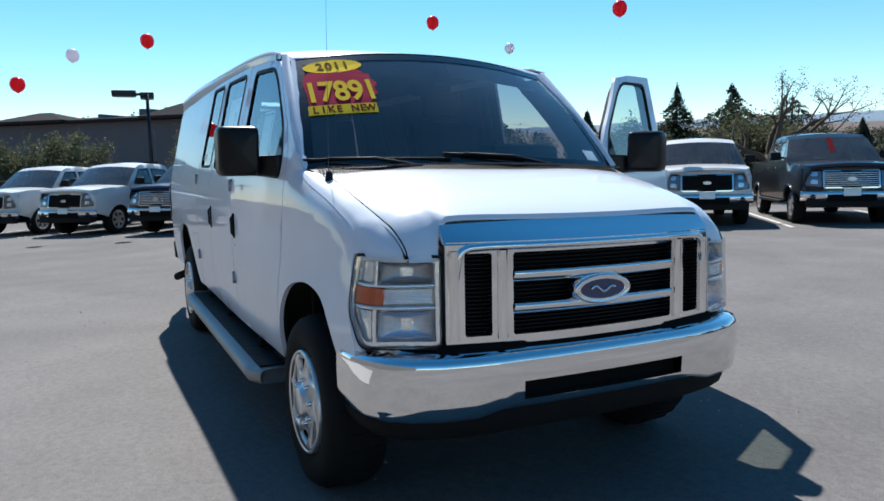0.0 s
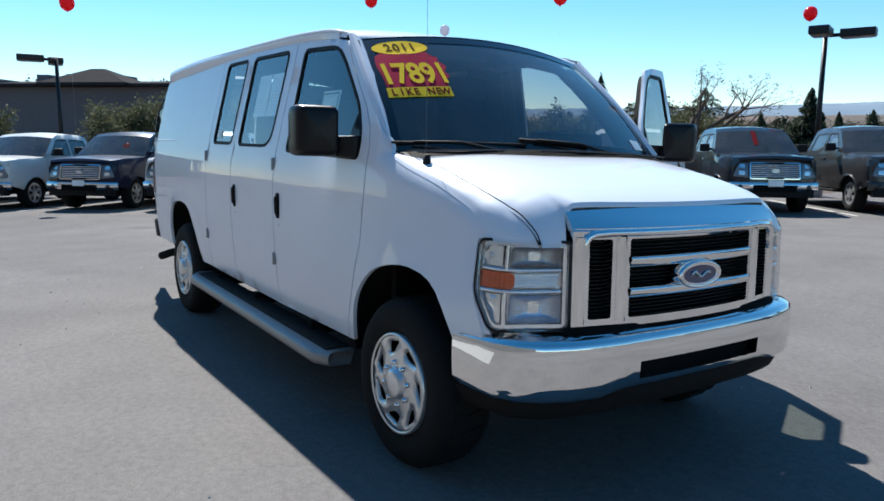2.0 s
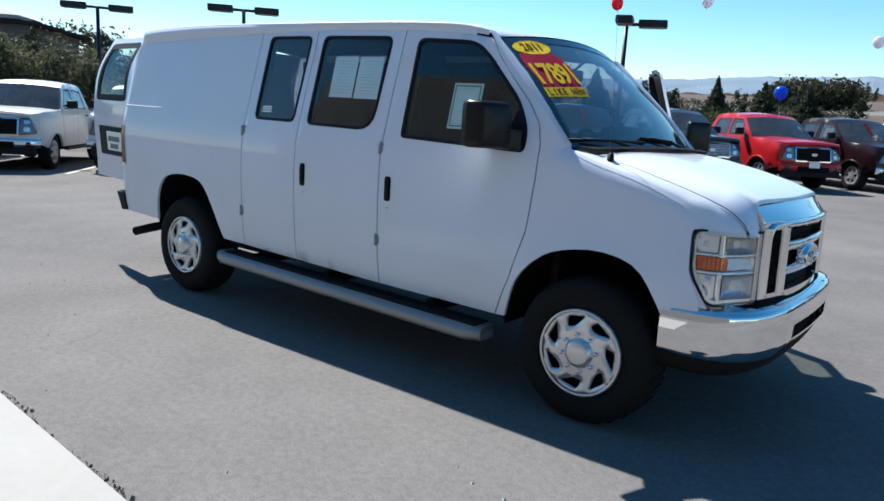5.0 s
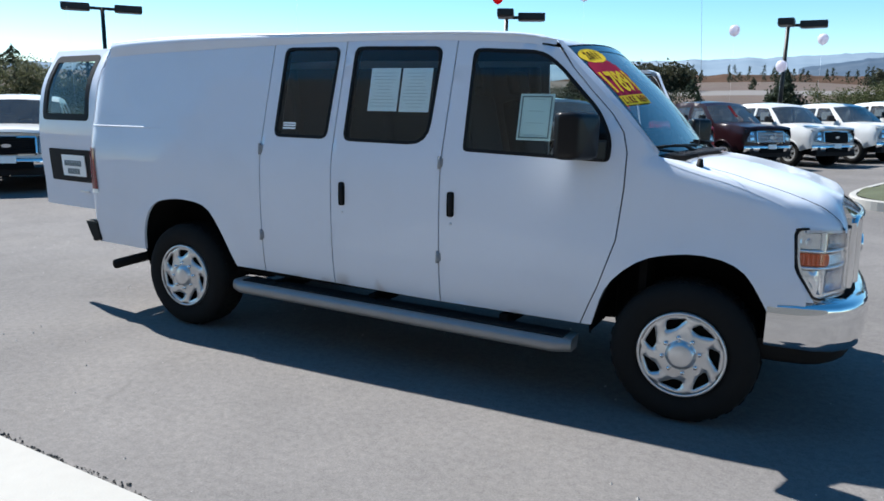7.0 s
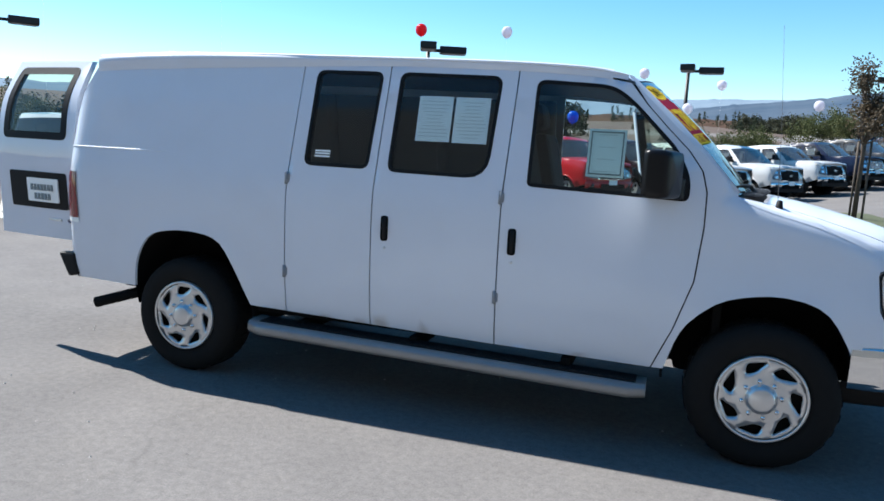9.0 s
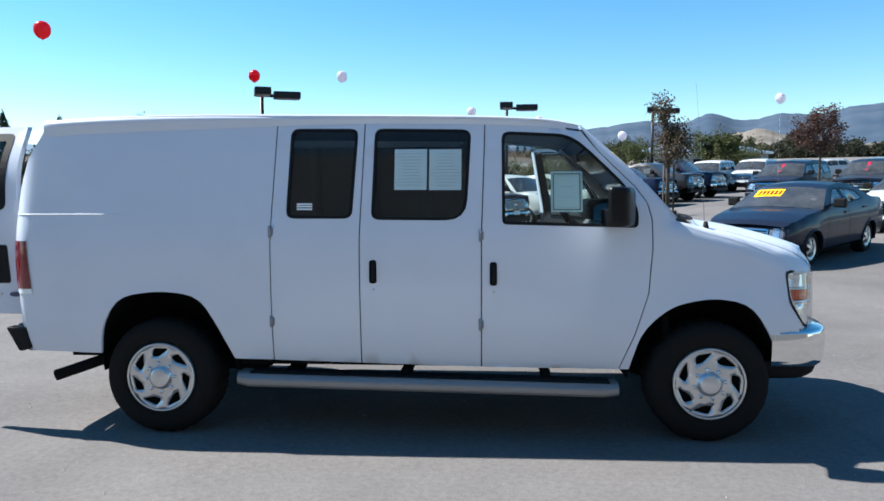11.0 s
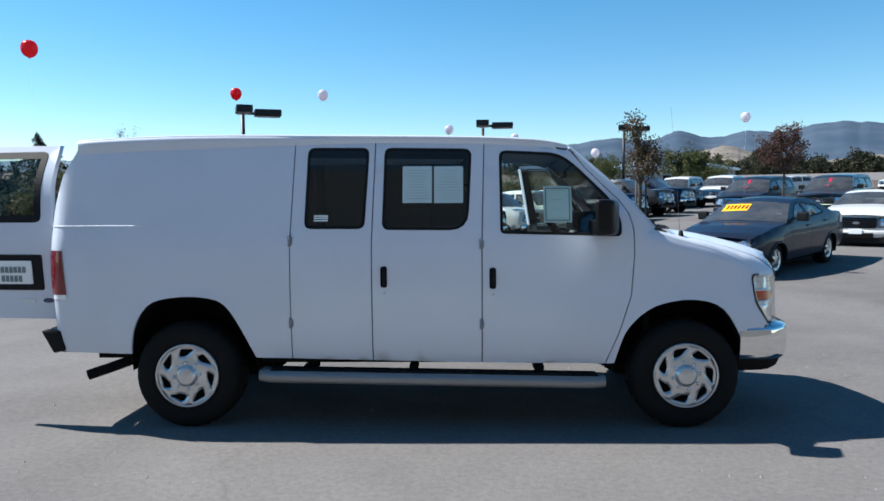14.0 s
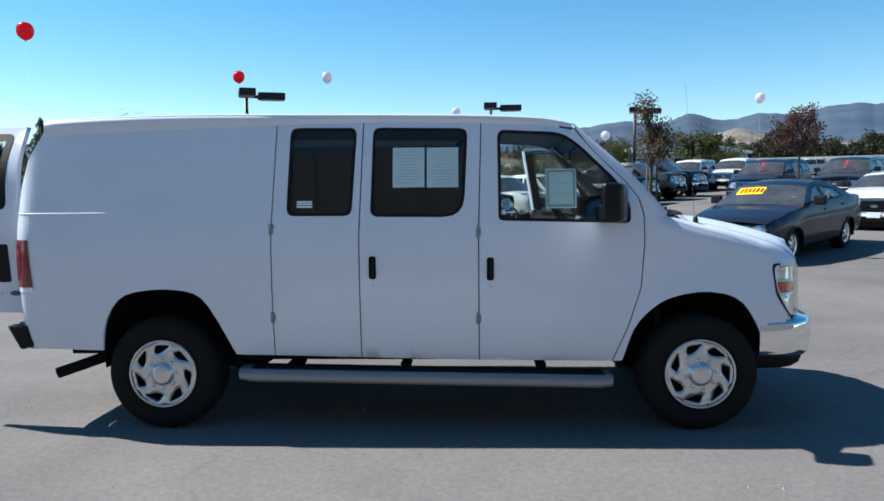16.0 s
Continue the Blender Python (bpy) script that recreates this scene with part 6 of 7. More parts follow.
def build_vehicle(name, spec, paint, label, bumper_mat=None, grille_mat=None, sign=None, glass_mat=None, bar_mat=None, category="car", group=""):
    """A parked vehicle with its nose at x = 0, facing x, from side outlines, widths and openings."""
    bumper_mat, grille_mat, pane = bumper_mat or CHROME, grille_mat or CHROME, glass_mat or CAR_GLASS
    car = empty(name, Matrix(), label, category, group)
    fx, rx, wr = spec["wheels"]
    sill, low, xf = spec["sill"], spec["front_low"], spec["x_front"]

    def half(x, z):
        y = smooth_at(spec["width"], z) - smooth_at(spec["nose"], x)
        top = smooth_at(sorted(spec["hood"]), x) if x > spec["hood"][-1][0] else None
        if top is not None and top - z < 0.09:
            k = 1 - max(0.0, top - z) / 0.09
            y -= 0.06 * (1 - math.sqrt(max(0.0, 1 - k * k))) * min(1.0, (x - spec["hood"][-1][0]) / 0.35)
        return max(0.2, y)

    upper = spec["hood"] + spec["screen"][1:] + spec["roof"][1:] + spec["back"][1:] + spec["deck"] + spec["tail"]
    lower = [(rx - wr * 1.3, sill + 0.04)] + arch_points(rx, wr, sill) + arch_points(fx, wr, sill) + [(xf - 0.03, sill + 0.1), (xf, low)]
    outline = upper + [(spec["tail"][-1][0] + 0.03, sill + 0.06)] + lower
    outline = [p for i, p in enumerate(outline) if math.dist(p, outline[i - 1]) > 0.012]
    holes = [rounded(w, 0.05, 2) for w in spec["windows"]]
    for s in (-1, 1):
        def at(x, z, d, s=s):
            return (x, s * (half(x, z) - d), z)
        side = mesh_from("body_side", *sheet(outline, holes, at, 0.16, 0.03, s < 0), paint, car)
        for w in holes:
            mesh_from("window_seal", *ring(w, grown(w, -0.022), at, -0.004, s < 0), BLACK, side, smooth=False)
            mesh_from("window_pane", *sheet(grown(w, -0.02), [], lambda a, b, d, at=at: at(a, b, d + 0.008), 0.3, 0.0, s < 0), pane, side)
        if s < 0 and spec["cut"] is not None:
            mesh_from("window_card", *sheet([(-2.36, 1.41), (-2.02, 1.41), (-2.02, 1.66), (-2.36, 1.66)], [], lambda a, b, d, at=at: at(a, b, 0.022 + d), 0.2, 0.002, True), PAPER, side, "white paper card in the side window")
        x, z = spec["mirror"]
        boxed("door_mirror", x - 0.10, x + 0.02, s * (half(x, z) + 0.05), s * (half(x, z) + 0.27), z - 0.01, z + 0.17, BLACK, car, bevel=0.03)
        boxed("mirror_arm", x - 0.06, x, s * (half(x, z) - 0.01), s * (half(x, z) + 0.08), z + 0.02, z + 0.07, BLACK, car, bevel=0.01)
        doors = spec["windows"][:2]
        for sx in (doors[0][0][0] + 0.16, (doors[0][1][0] + doors[1][0][0]) / 2, doors[1][1][0] - 0.08):
            rows = [[(sx + o, s * (half(sx + o, z) + 0.0025), z) for o in (-0.005, 0.005)] for z in np.linspace(max(sill + 0.05, wr * 1.1 if abs(sx - rx) < wr * 1.2 else 0), doors[0][0][1] - 0.03, 5)]
            mesh_from("door_seam", *strip_mesh(rows, s < 0), SHADOW, side, smooth=False)
        for wx in (fx, rx):
            pts = arch_points(wx, wr * 1.015, sill, 13)
            tube("wheel_lip", [(px, s * (half(px, pz) + 0.004), pz) for px, pz in pts], 0.022, paint, side, sides=6)
        if spec["cut"] is not None:
            boxed("side_step", rx + wr * 1.5, fx - wr * 1.5, s * 0.93, s * 1.04, sill - 0.09, sill - 0.03, BLACK, car, bevel=0.015)
        for wnd in spec["windows"][:2]:
            hx = wnd[1][0] + 0.12
            hz = wnd[1][1] - 0.16
            boxed("door_handle", hx - 0.09, hx + 0.09, s * (half(hx, hz) - 0.005), s * (half(hx, hz) + 0.025), hz - 0.015, hz + 0.02, bumper_mat, car, bevel=0.008)
        for wx in (fx, rx):
            add_wheel(car, wx, s * (half(wx, wr) - 0.035), wr, s)
            rows = [[(px, s * (half(px, pz) - d), pz) for d in (0.01, 0.42)] for px, pz in arch_points(wx, wr * 1.01, sill)]
            mesh_from("wheel_house", *strip_mesh(rows, s > 0), SHADOW, car)
    cross = [math.sin(a) for a in np.linspace(-math.pi / 2, math.pi / 2, 13)]

    def span(line, crown, bow, lift=0.0, steps=6):
        rows, pts = [], []
        for (xa, za), (xb, zb) in zip(line, line[1:]):
            pts += [(xa + (xb - xa) * k / steps, za + (zb - za) * k / steps) for k in range(steps)]
        for x, z in pts + [line[-1]]:
            rows.append([(x + bow * (1 - s * s), s * half(x, z), z + lift + crown * (1 - s * s)) for s in cross])
        return strip_mesh(rows)
    mesh_from("hood", *span(spec["hood"], 0.045, 0.05), paint, car)
    mesh_from("roof", *span(spec["roof"], 0.05, 0.03), paint, car)
    screen = mesh_from("windscreen", *span(spec["screen"], 0.05, 0.07), pane, car)
    mesh_from("rear_window", *span(spec["back"], 0.03, -0.04), PRIV, car)
    if spec["cut"] is None:
        mesh_from("boot_lid", *span(spec["deck"], 0.02, -0.03), paint, car)
    else:
        x0, x1 = spec["deck"][0][0], spec["deck"][-1][0]
        boxed("cab_back", x0 - 0.02, x0 + 0.03, -0.86, 0.86, 0.7, 1.40, paint, car, bevel=0)
        boxed("bed_floor", x1 + 0.05, x0 - 0.02, -0.84, 0.84, 0.78, 0.82, BLACK, car, bevel=0)
        for s in (-1, 1):
            boxed("bed_wall", x1 + 0.05, x0 - 0.02, s * 0.80, s * 0.85, 0.8, 1.33, BLACK, car, bevel=0)
            boxed("bed_rail", x1 + 0.02, x0, s * 0.84, s * 0.96, 1.325, 1.352, BLACK, car, bevel=0.01)
    mesh_from("tailgate", *span(spec["tail"], 0.0, -0.03), paint, car)
    # nose: painted fascia, grille, lamps, bumper
    ztop, yw = spec["hood"][0][1], half(xf, (low + spec["hood"][0][1]) / 2)

    def nose_x(y, z):
        return -0.055 - 0.15 * (abs(y) / 0.95) ** 2.6 - 0.10 * max(0.0, (z - low) / (ztop - low)) ** 2
    ys = np.linspace(-yw - 0.01, yw + 0.01, 17)
    rows = [[(nose_x(y, z), y, z) for y in ys] for z in np.linspace(low - 0.04, ztop, 6)]
    rows.append([(spec["hood"][0][0] - 0.02 - 0.12 * (abs(y) / 0.95) ** 2.6, y, ztop + 0.03 * (1 - (y / yw) ** 2)) for y in ys])
    mesh_from("front_fascia", *strip_mesh(rows), paint, car)
    gw, z0, z1 = yw * 0.60, low + 0.03, ztop - 0.035
    outer = rounded([(-gw, z0), (gw, z0), (gw, z1), (-gw, z1)], 0.05)
    inner = grown(outer, -0.028)
    at = lambda y, z, d: (nose_x(y, z) + 0.03 - d, y, z)
    grille_ob = mesh_from("grille", *ring(outer, inner, at), grille_mat, car, smooth=False)
    rim = [(nose_x(y, z) - 0.01, y, z) for y, z in outer]
    front = [(nose_x(y, z) + 0.03, y, z) for y, z in outer]
    n = len(outer)
    mesh_from("grille_rim", rim + front, [(i, (i + 1) % n, n + (i + 1) % n, n + i) for i in range(n)], grille_mat, grille_ob)
    mesh_from("grille_backing", *sheet(grown(inner, 0.02), [], lambda y, z, d: (nose_x(y, z) + 0.008, y, z), 0.12, 0.0), SHADOW, grille_ob)
    bars = 7 if z1 - z0 > 0.32 else 4 if z1 - z0 > 0.25 else 2
    for k in range(bars):
        z = z0 + 0.06 + (z1 - z0 - 0.12) * k / (bars - 1)
        h = 0.013 if bars == 7 else 0.011
        rows = [[(nose_x(y, z) + o, y, z + q) for q, o in ((-h, 0.01), (-h * 0.6, 0.026), (h * 0.6, 0.026), (h, 0.01))] for y in np.linspace(-gw + 0.028, gw - 0.028, 9)]
        mesh_from("grille_bar", *strip_mesh(rows, True), bar_mat or grille_mat, grille_ob)
    ov = [(nose_x(0, (z0 + z1) / 2) + 0.035, 0.085 * c, (z0 + z1) / 2 + 0.035 * q) for c, q in oval]
    mesh_from("emblem", ov, [tuple(range(40))], SATIN, grille_ob)
    for s in (-1, 1):
        quad = rounded([(gw + 0.015, z0 + 0.02), (yw - 0.03, z0 + 0.05), (yw - 0.035, z1 - 0.0), (gw + 0.015, z1 - 0.0)], 0.03, 3)
        lamp = mesh_from("headlamp", *sheet(quad, [], lambda y, z, d, s=s: (nose_x(y, z) + 0.008, s * y, z), 0.05, 0.0, s < 0), LAMPDARK, car)
        for q in (0.28, 0.70):
            yc, zc = gw + 0.015 + (yw - gw - 0.05) * 0.45, z0 + 0.03 + (z1 - z0) * q
            bowl = rounded([(yc - 0.06, zc - 0.045), (yc + 0.06, zc - 0.04), (yc + 0.06, zc + 0.045), (yc - 0.06, zc + 0.045)], 0.02, 2)
            mesh_from("reflector_bowl", *sheet(bowl, [], lambda y, z, d, s=s: (nose_x(y, z) + 0.014, s * y, z), 0.05, 0.0, s < 0), LAMPBOWL, lamp)
        mesh_from("lens", *sheet(quad, [], lambda y, z, d, s=s: (nose_x(y, z) + 0.028, s * y, z), 0.05, 0.0, s < 0), LENS, lamp)
        mesh_from("lamp_edge", *ring(quad, grown(quad, -0.012), lambda y, z, d, s=s: (nose_x(y, z) + 0.032, s * y, z)), GLOSSBLACK, lamp, smooth=False)
    # bumper
    b0, b1 = low - 0.22, low - 0.02
    rows = []
    for y in np.linspace(-yw - 0.05, yw + 0.05, 21):
        x = 0.0 - 0.16 * (abs(y) / 0.95) ** 2.8
        rows.append([(x - 0.12, y, b1), (x - 0.02, y, b1 - 0.005), (x, y, b1 - 0.03), (x + 0.005, y, (b0 + b1) / 2), (x - 0.01, y, b0 + 0.02), (x - 0.05, y, b0)])
    bump = mesh_from("front_bumper", *strip_mesh(rows), bumper_mat, car)
    boxed("air_intake", -0.03, 0.014, -gw * 0.85, gw * 0.85, b0 - 0.01, b0 + 0.13, SHADOW, bump, bevel=0.005)
    for s in (-1, 1):
        v, f = lathe([(0.001, -0.012), (0.045, -0.012), (0.055, 0.0), (0.06, 0.02)], 14)
        fog = mesh_from("fog_lamp", v, f, GLOSSBLACK, bump)
        fog.matrix_basis = Matrix.Translation((0.0 - 0.16 * (0.72) ** 2.8, s * 0.70, (b0 + b1) / 2 - 0.02)) @ Matrix.Rotation(math.pi / 2, 4, "Z")
    boxed("number_plate", 0.0, 0.016, -0.155, 0.155, b0 + 0.10, b0 + 0.235, PAPER, bump, bevel=0.004)
    boxed("valance", -0.25, -0.05, -yw + 0.06, yw - 0.06, b0 - 0.14, b0 + 0.04, BLACK, car, bevel=0.02)
    # inside and below
    t0, t1 = spec["screen"][0], spec["roof"]
    boxed("cabin_floor", spec["back"][0][0] + 0.05, t0[0] - 0.05, -0.8, 0.8, sill + 0.05, sill + 0.1, TRIM, car, bevel=0)
    boxed("dashboard", t0[0] - 0.42, t0[0] + 0.02, -half(t0[0], t0[1]) + 0.08, half(t0[0], t0[1]) - 0.08, sill + 0.1, t0[1] - 0.03, TRIM, car, bevel=0.05)
    hh = t1[1][1]
    for y in (-0.38, 0.38):
        for x in (t0[0] - 1.15, t0[0] - 1.95):
            if x > spec["back"][0][0] + 0.15:
                seat = boxed("seat", x - 0.25, x + 0.3, y - 0.24, y + 0.24, sill + 0.1, hh - 0.95, FABRIC, car, bevel=0.05)
                boxed("backrest", x - 0.34, x - 0.18, y - 0.24, y + 0.24, hh - 1.0, hh - 0.36, FABRIC, seat, bevel=0.06)
                boxed("headrest", x - 0.36, x - 0.25, y - 0.12, y + 0.12, hh - 0.34, hh - 0.17, FABRIC, seat, bevel=0.04)
    boxed("underbody", spec["tail"][-1][0] + 0.1, -0.25, -0.70, 0.70, sill - 0.12, sill + 0.12, SHADOW, car, bevel=0)
    if sign:
        kind, mat = sign
        (xa, za), (xb, zb) = spec["screen"][0], spec["screen"][-1]
        v0, v1, c0, c1 = (0.30, 0.95, -0.055, 0.055) if kind == "tag" else (0.50, 0.86, -0.58, -0.02)
        rows = []
        for v in np.linspace(v0, v1, 3):
            x, z = xa + (xb - xa) * v, za + (zb - za) * v
            rows.append([(x + 0.07 * (1 - (c / 0.8) ** 2) + 0.006, c, z + 0.05 * (1 - (c / 0.8) ** 2) + 0.006) for c in np.linspace(c0, c1, 6)])
        board = mesh_from("price_sign", *strip_mesh(rows), mat, screen, smooth=False)
        for k in range(6 if kind == "sign" else 0):
            c = c0 + (c1 - c0) * (0.12 + 0.15 * k)
            bar = [[(xa + (xb - xa) * v + 0.07 * (1 - (q / 0.8) ** 2) + 0.009, q, za + (zb - za) * v + 0.05 * (1 - (q / 0.8) ** 2) + 0.009) for q in (c, c + 0.045)] for v in (0.58, 0.79)]
            mesh_from("sign_bar", *strip_mesh(bar), DARKRED_TXT, board, smooth=False)
    return car


def resting(x, y, heading):
    """The pose of a vehicle on the sloping lot, nose at (x, y)."""
    h = radians(heading)
    dx, dy = math.cos(h), math.sin(h)
    zf, zr = ground_z(x - dx, y - dy), ground_z(x - 4.6 * dx, y - 4.6 * dy)
    tilt = math.degrees(math.atan2(zf - zr, 3.6))
    return pose(x, y, zf + (zf - zr) / 3.6, 0, -tilt, heading)


def bay(s, out=0.0):
    p = ROW_AT + ROW_WAY * s + Vector((-ROW_WAY.y, ROW_WAY.x)) * out
    return p.x, p.y


FACING = -41.0
ROW = "row of parked pickup trucks"
first = {}
for s, colour, out in ((-18.8, "white", 0.2), (-16.1, "white", 0), (-13.3, "blue", 0), (-10.8, "white", 0), (-8.1, "white", 0.1), (-5.4, "white", 0), (0.0, "white", 0), (2.75, "charcoal", 0),
                       (5.6, "grey", 0), (8.5, "red", 0), (11.4, "dark", 0), (14.2, "white", 0.1), (16.9, "white", 0), (19.6, "white", 0), (22.3, "blue", 0), (25.0, "grey", 0), (27.8, "blue", 0.2)):
    m = resting(*bay(s, out), FACING)
    if colour in first:
        copy_thing(first[colour], m)
        continue
    paint, text = dict(white=(TRUCK_WHITE, "white pickup truck with chrome grille parked on the lot"), blue=(DARK_BLUE, "dark blue pickup truck with chrome grille parked on the lot"), charcoal=(CHARCOAL, "charcoal pickup truck with chrome bumper parked on the lot"),
                       grey=(GREY, "warm grey pickup truck parked on the lot"), red=(RED, "red pickup truck parked on the lot"), dark=(MAROON, "near-black maroon pickup truck with chrome grille parked on the lot"))[colour]
    truck = build_vehicle("pickup_truck", PICKUP, paint, text, CHROME if colour not in ("grey", "red") else paint, CHROME, bar_mat=BLACK if colour in ("white", "red") else None, category="pickup truck", group=ROW, sign=("tag", DARKRED_TXT) if colour in ("charcoal", "dark") else None)
    truck.matrix_basis = m
    first[colour] = truck

SIGN_YELLOW = simple("orange_yellow_card", (0.95, 0.48, 0.02), 0.9, 0, 0.06, 15, spec=0.05)
sedan = build_vehicle("sedan", SEDAN, STEEL_BLUE, "steel blue four-door sedan with an orange price sign", STEEL_BLUE, CHROME, ("sign", SIGN_YELLOW))
sedan.matrix_basis = resting(6.80, 8.12, -134.7)
coupe = build_vehicle("coupe", COUPE, TRUCK_WHITE, "white two-door coupe with a dark grille", TRUCK_WHITE, GLOSSBLACK)
coupe.matrix_basis = resting(12.3, 13.2, -128)
suv = build_vehicle("sport_utility", SUV, STEEL_BLUE, "dark blue sport utility with a red windscreen tag", STEEL_BLUE, CHROME, ("tag", REDVINYL), group="row of sport utilities")
suv.matrix_basis = resting(12.8, 23.0, -132)
suv_b = build_vehicle("sport_utility", SUV, CHARCOAL, "charcoal sport utility with a red windscreen tag", CHARCOAL, CHROME, ("tag", REDVINYL), group="row of sport utilities")
suv_b.matrix_basis = resting(15.6, 22.0, -132)
copy_thing(suv_b, resting(17.6, 17.0, -132))
pale = build_vehicle("sport_utility", SUV, TRUCK_WHITE, "white sport utility parked on the far lot", TRUCK_WHITE, CHROME, group="row of sport utilities")
pale.matrix_basis = resting(13.6, 35.5, -125)
copy_thing(pale, resting(16.4, 36.2, -125))
copy_thing(pale, resting(23.5, 27.5, -132))
copy_thing(pale, resting(30.0, 62.0, -170))
copy_thing(pale, resting(40.0, 60.0, -170))
copy_thing(suv, resting(47.0, 62.0, 10))
copy_thing(pale, resting(-3.0, 60.0, -170))


# ---- lamps, balloons, planting, buildings, hills ----
def lamp_post(x, y, top, turn, square=False, label="dark bronze lot lamp with two box heads"):
    z = ground_z(x, y)
    post = empty("lamp_post", pose(x, y, z, 0, 0, turn), label, "lamp post", "lot lamps")
    h = top - z
    part("base", box(bmesh.new(), -0.25, 0.25, -0.25, 0.25, -0.1, 0.55, 0.03), CONCRETE, post, "round-edged concrete foot")
    tube("pole", [(0, 0, 0.5), (0, 0, h)], [0.085, 0.07], POLE, post, sides=12)
    for way in ((0, -90) if square else (0, 180)):
        bm = box(bmesh.new(), 0.40, 1.32, -0.27, 0.27, h - 0.13, h + 0.11, 0.04)
        headbox = part("lamp_head", bm, POLE, post)
        headbox.matrix_basis = Matrix.Rotation(radians(way), 4, "Z")
        boxed("diffuser", 0.50, 1.22, -0.2, 0.2, h - 0.145, h - 0.126, LAMPDARK, headbox, bevel=0)
        boxed("arm", 0.0, 0.45, -0.05, 0.05, h - 0.08, h + 0.02, POLE, headbox, bevel=0.01)
    return post


lamp_post(-5.71, 19.3, 4.74, 20, True)
lamp_post(2.9, 25.9, 4.88, -2, True)
lamp_post(10.55, 32.55, 5.3, -13, True)
lamp_post(-18.95, 13.7, 4.92, 51)
lamp_post(-25.6, 1.1, 4.52, 265, True)
lamp_post(-24.5, 10.8, 4.85, 60)

def latex(name, c):
    """Thin rubber skin that the sun shines through."""
    m, n, l, b = material(name)
    b.inputs["Roughness"].default_value = 0.25
    glow, mix = n.new("ShaderNodeBsdfTranslucent"), n.new("ShaderNodeMixShader")
    col = mixed(n, l, tuple(v * 0.9 for v in c), c, texture_at(n, l, 4.0))
    l.new(col, b.inputs["Base Color"])
    l.new(col, glow.inputs["Color"])
    mix.inputs[0].default_value = 0.5
    l.new(b.outputs[0], mix.inputs[1])
    l.new(glow.outputs[0], mix.inputs[2])
    l.new(mix.outputs[0], n["Material Output"].inputs["Surface"])
    return m


BALLOON_RED, BALLOON_WHITE, BALLOON_BLUE = latex("red_latex", (0.85, 0.02, 0.035)), latex("white_latex", (0.85, 0.82, 0.88)), latex("blue_latex", (0.01, 0.14, 0.75))


def balloon(x, y, z, mat, text, size=0.40):
    ob = empty("balloon", pose(x, y, z), text, "balloon", "tethered balloons")
    prof = [(0.001, 0.5), (0.13, 0.485), (0.28, 0.42), (0.40, 0.29), (0.46, 0.12), (0.46, -0.06), (0.415, -0.23), (0.32, -0.37), (0.19, -0.47), (0.06, -0.53), (0.02, -0.55), (0.045, -0.58)]
    v, f = lathe([(r * size, h * size) for r, h in prof], 24, "z")
    mesh_from("skin", v, f, mat, ob)
    tube("string", [(0, 0, -0.6 * size), (0.03, 0.02, -(z - ground_z(x, y)) * 0.5), (0, 0, -(z - ground_z(x, y)))], 0.0008, PAPER, ob, sides=4)


for x, y, z in ((-15.5, -2.94, 3.7), (-15.6, 0.3, 5.0), (-13.3, 8.1, 5.6), (-8.1, 10.8, 5.2), (-5.55, 18.1, 5.2)):
    balloon(x, y, z, BALLOON_RED, "round red balloon on a string above parked trucks")
for x, y, z in ((-15.55, -1.6, 4.51), (-14.7, 11.7, 5.25), (-2.6, 17.9, 5.1), (1.5, 21.2, 4.25), (4.1, 23.3, 4.1), (12.1, 20.2, 4.5), (3.0, 21.0, 3.1), (7.2, 22.5, 3.42)):
    balloon(x, y, z, BALLOON_WHITE, "round white balloon on a string above parked cars", 0.36)
balloon(-0.5, 19.0, 2.6, BALLOON_BLUE, "round blue balloon on a string above parked trucks")

# Planting
LEAF_DARK = leaf_material("dark_conifer_needles", (0.026, 0.038, 0.024), (0.048, 0.062, 0.038))
LEAF_OLIVE = leaf_material("olive_leaves", (0.055, 0.070, 0.028), (0.10, 0.11, 0.045))
LEAF_DRY = leaf_material("dry_maroon_leaves", (0.085, 0.042, 0.040), (0.125, 0.080, 0.062))
LEAF_SHRUB = leaf_material("yellow_green_shrub_leaves", (0.098, 0.106, 0.060), (0.128, 0.135, 0.078))
LEAF_YOUNG = leaf_material("olive_brown_leaves", (0.085, 0.066, 0.044), (0.135, 0.105, 0.072))
LEAF_BELT = leaf_material("far_tree_leaves", (0.040, 0.044, 0.028), (0.056, 0.058, 0.038))
rng = random.Random(7)


def leaf_cloud(spots, size, per, spread, flat=0.0):
    """Small tilted leaf quads round the given spots."""
    verts, faces = [], []
    for c in spots:
        for _ in range(per):
            d = Vector((rng.gauss(0, 1), rng.gauss(0, 1), rng.gauss(0, 1) * (1 - flat)))
            p = Vector(c) + d * spread
            n = Vector((rng.gauss(0, 1), rng.gauss(0, 1), rng.gauss(0.4, 1))).normalized()
            a = n.orthogonal().normalized()
            b = n.cross(a)
            t = rng.uniform(0, 6.28)
            a, b = a * math.cos(t) + b * math.sin(t), b * math.cos(t) - a * math.sin(t)
            w, h = size * rng.uniform(0.6, 1.3), size * rng.uniform(0.9, 1.8)
            k = len(verts)
            verts += [p - a * w * 0.5, p + b * h * 0.5 + n * size * 0.15, p + a * w * 0.5, p - b * h * 0.5]
            faces.append((k, k + 1, k + 2, k + 3))
    return verts, faces


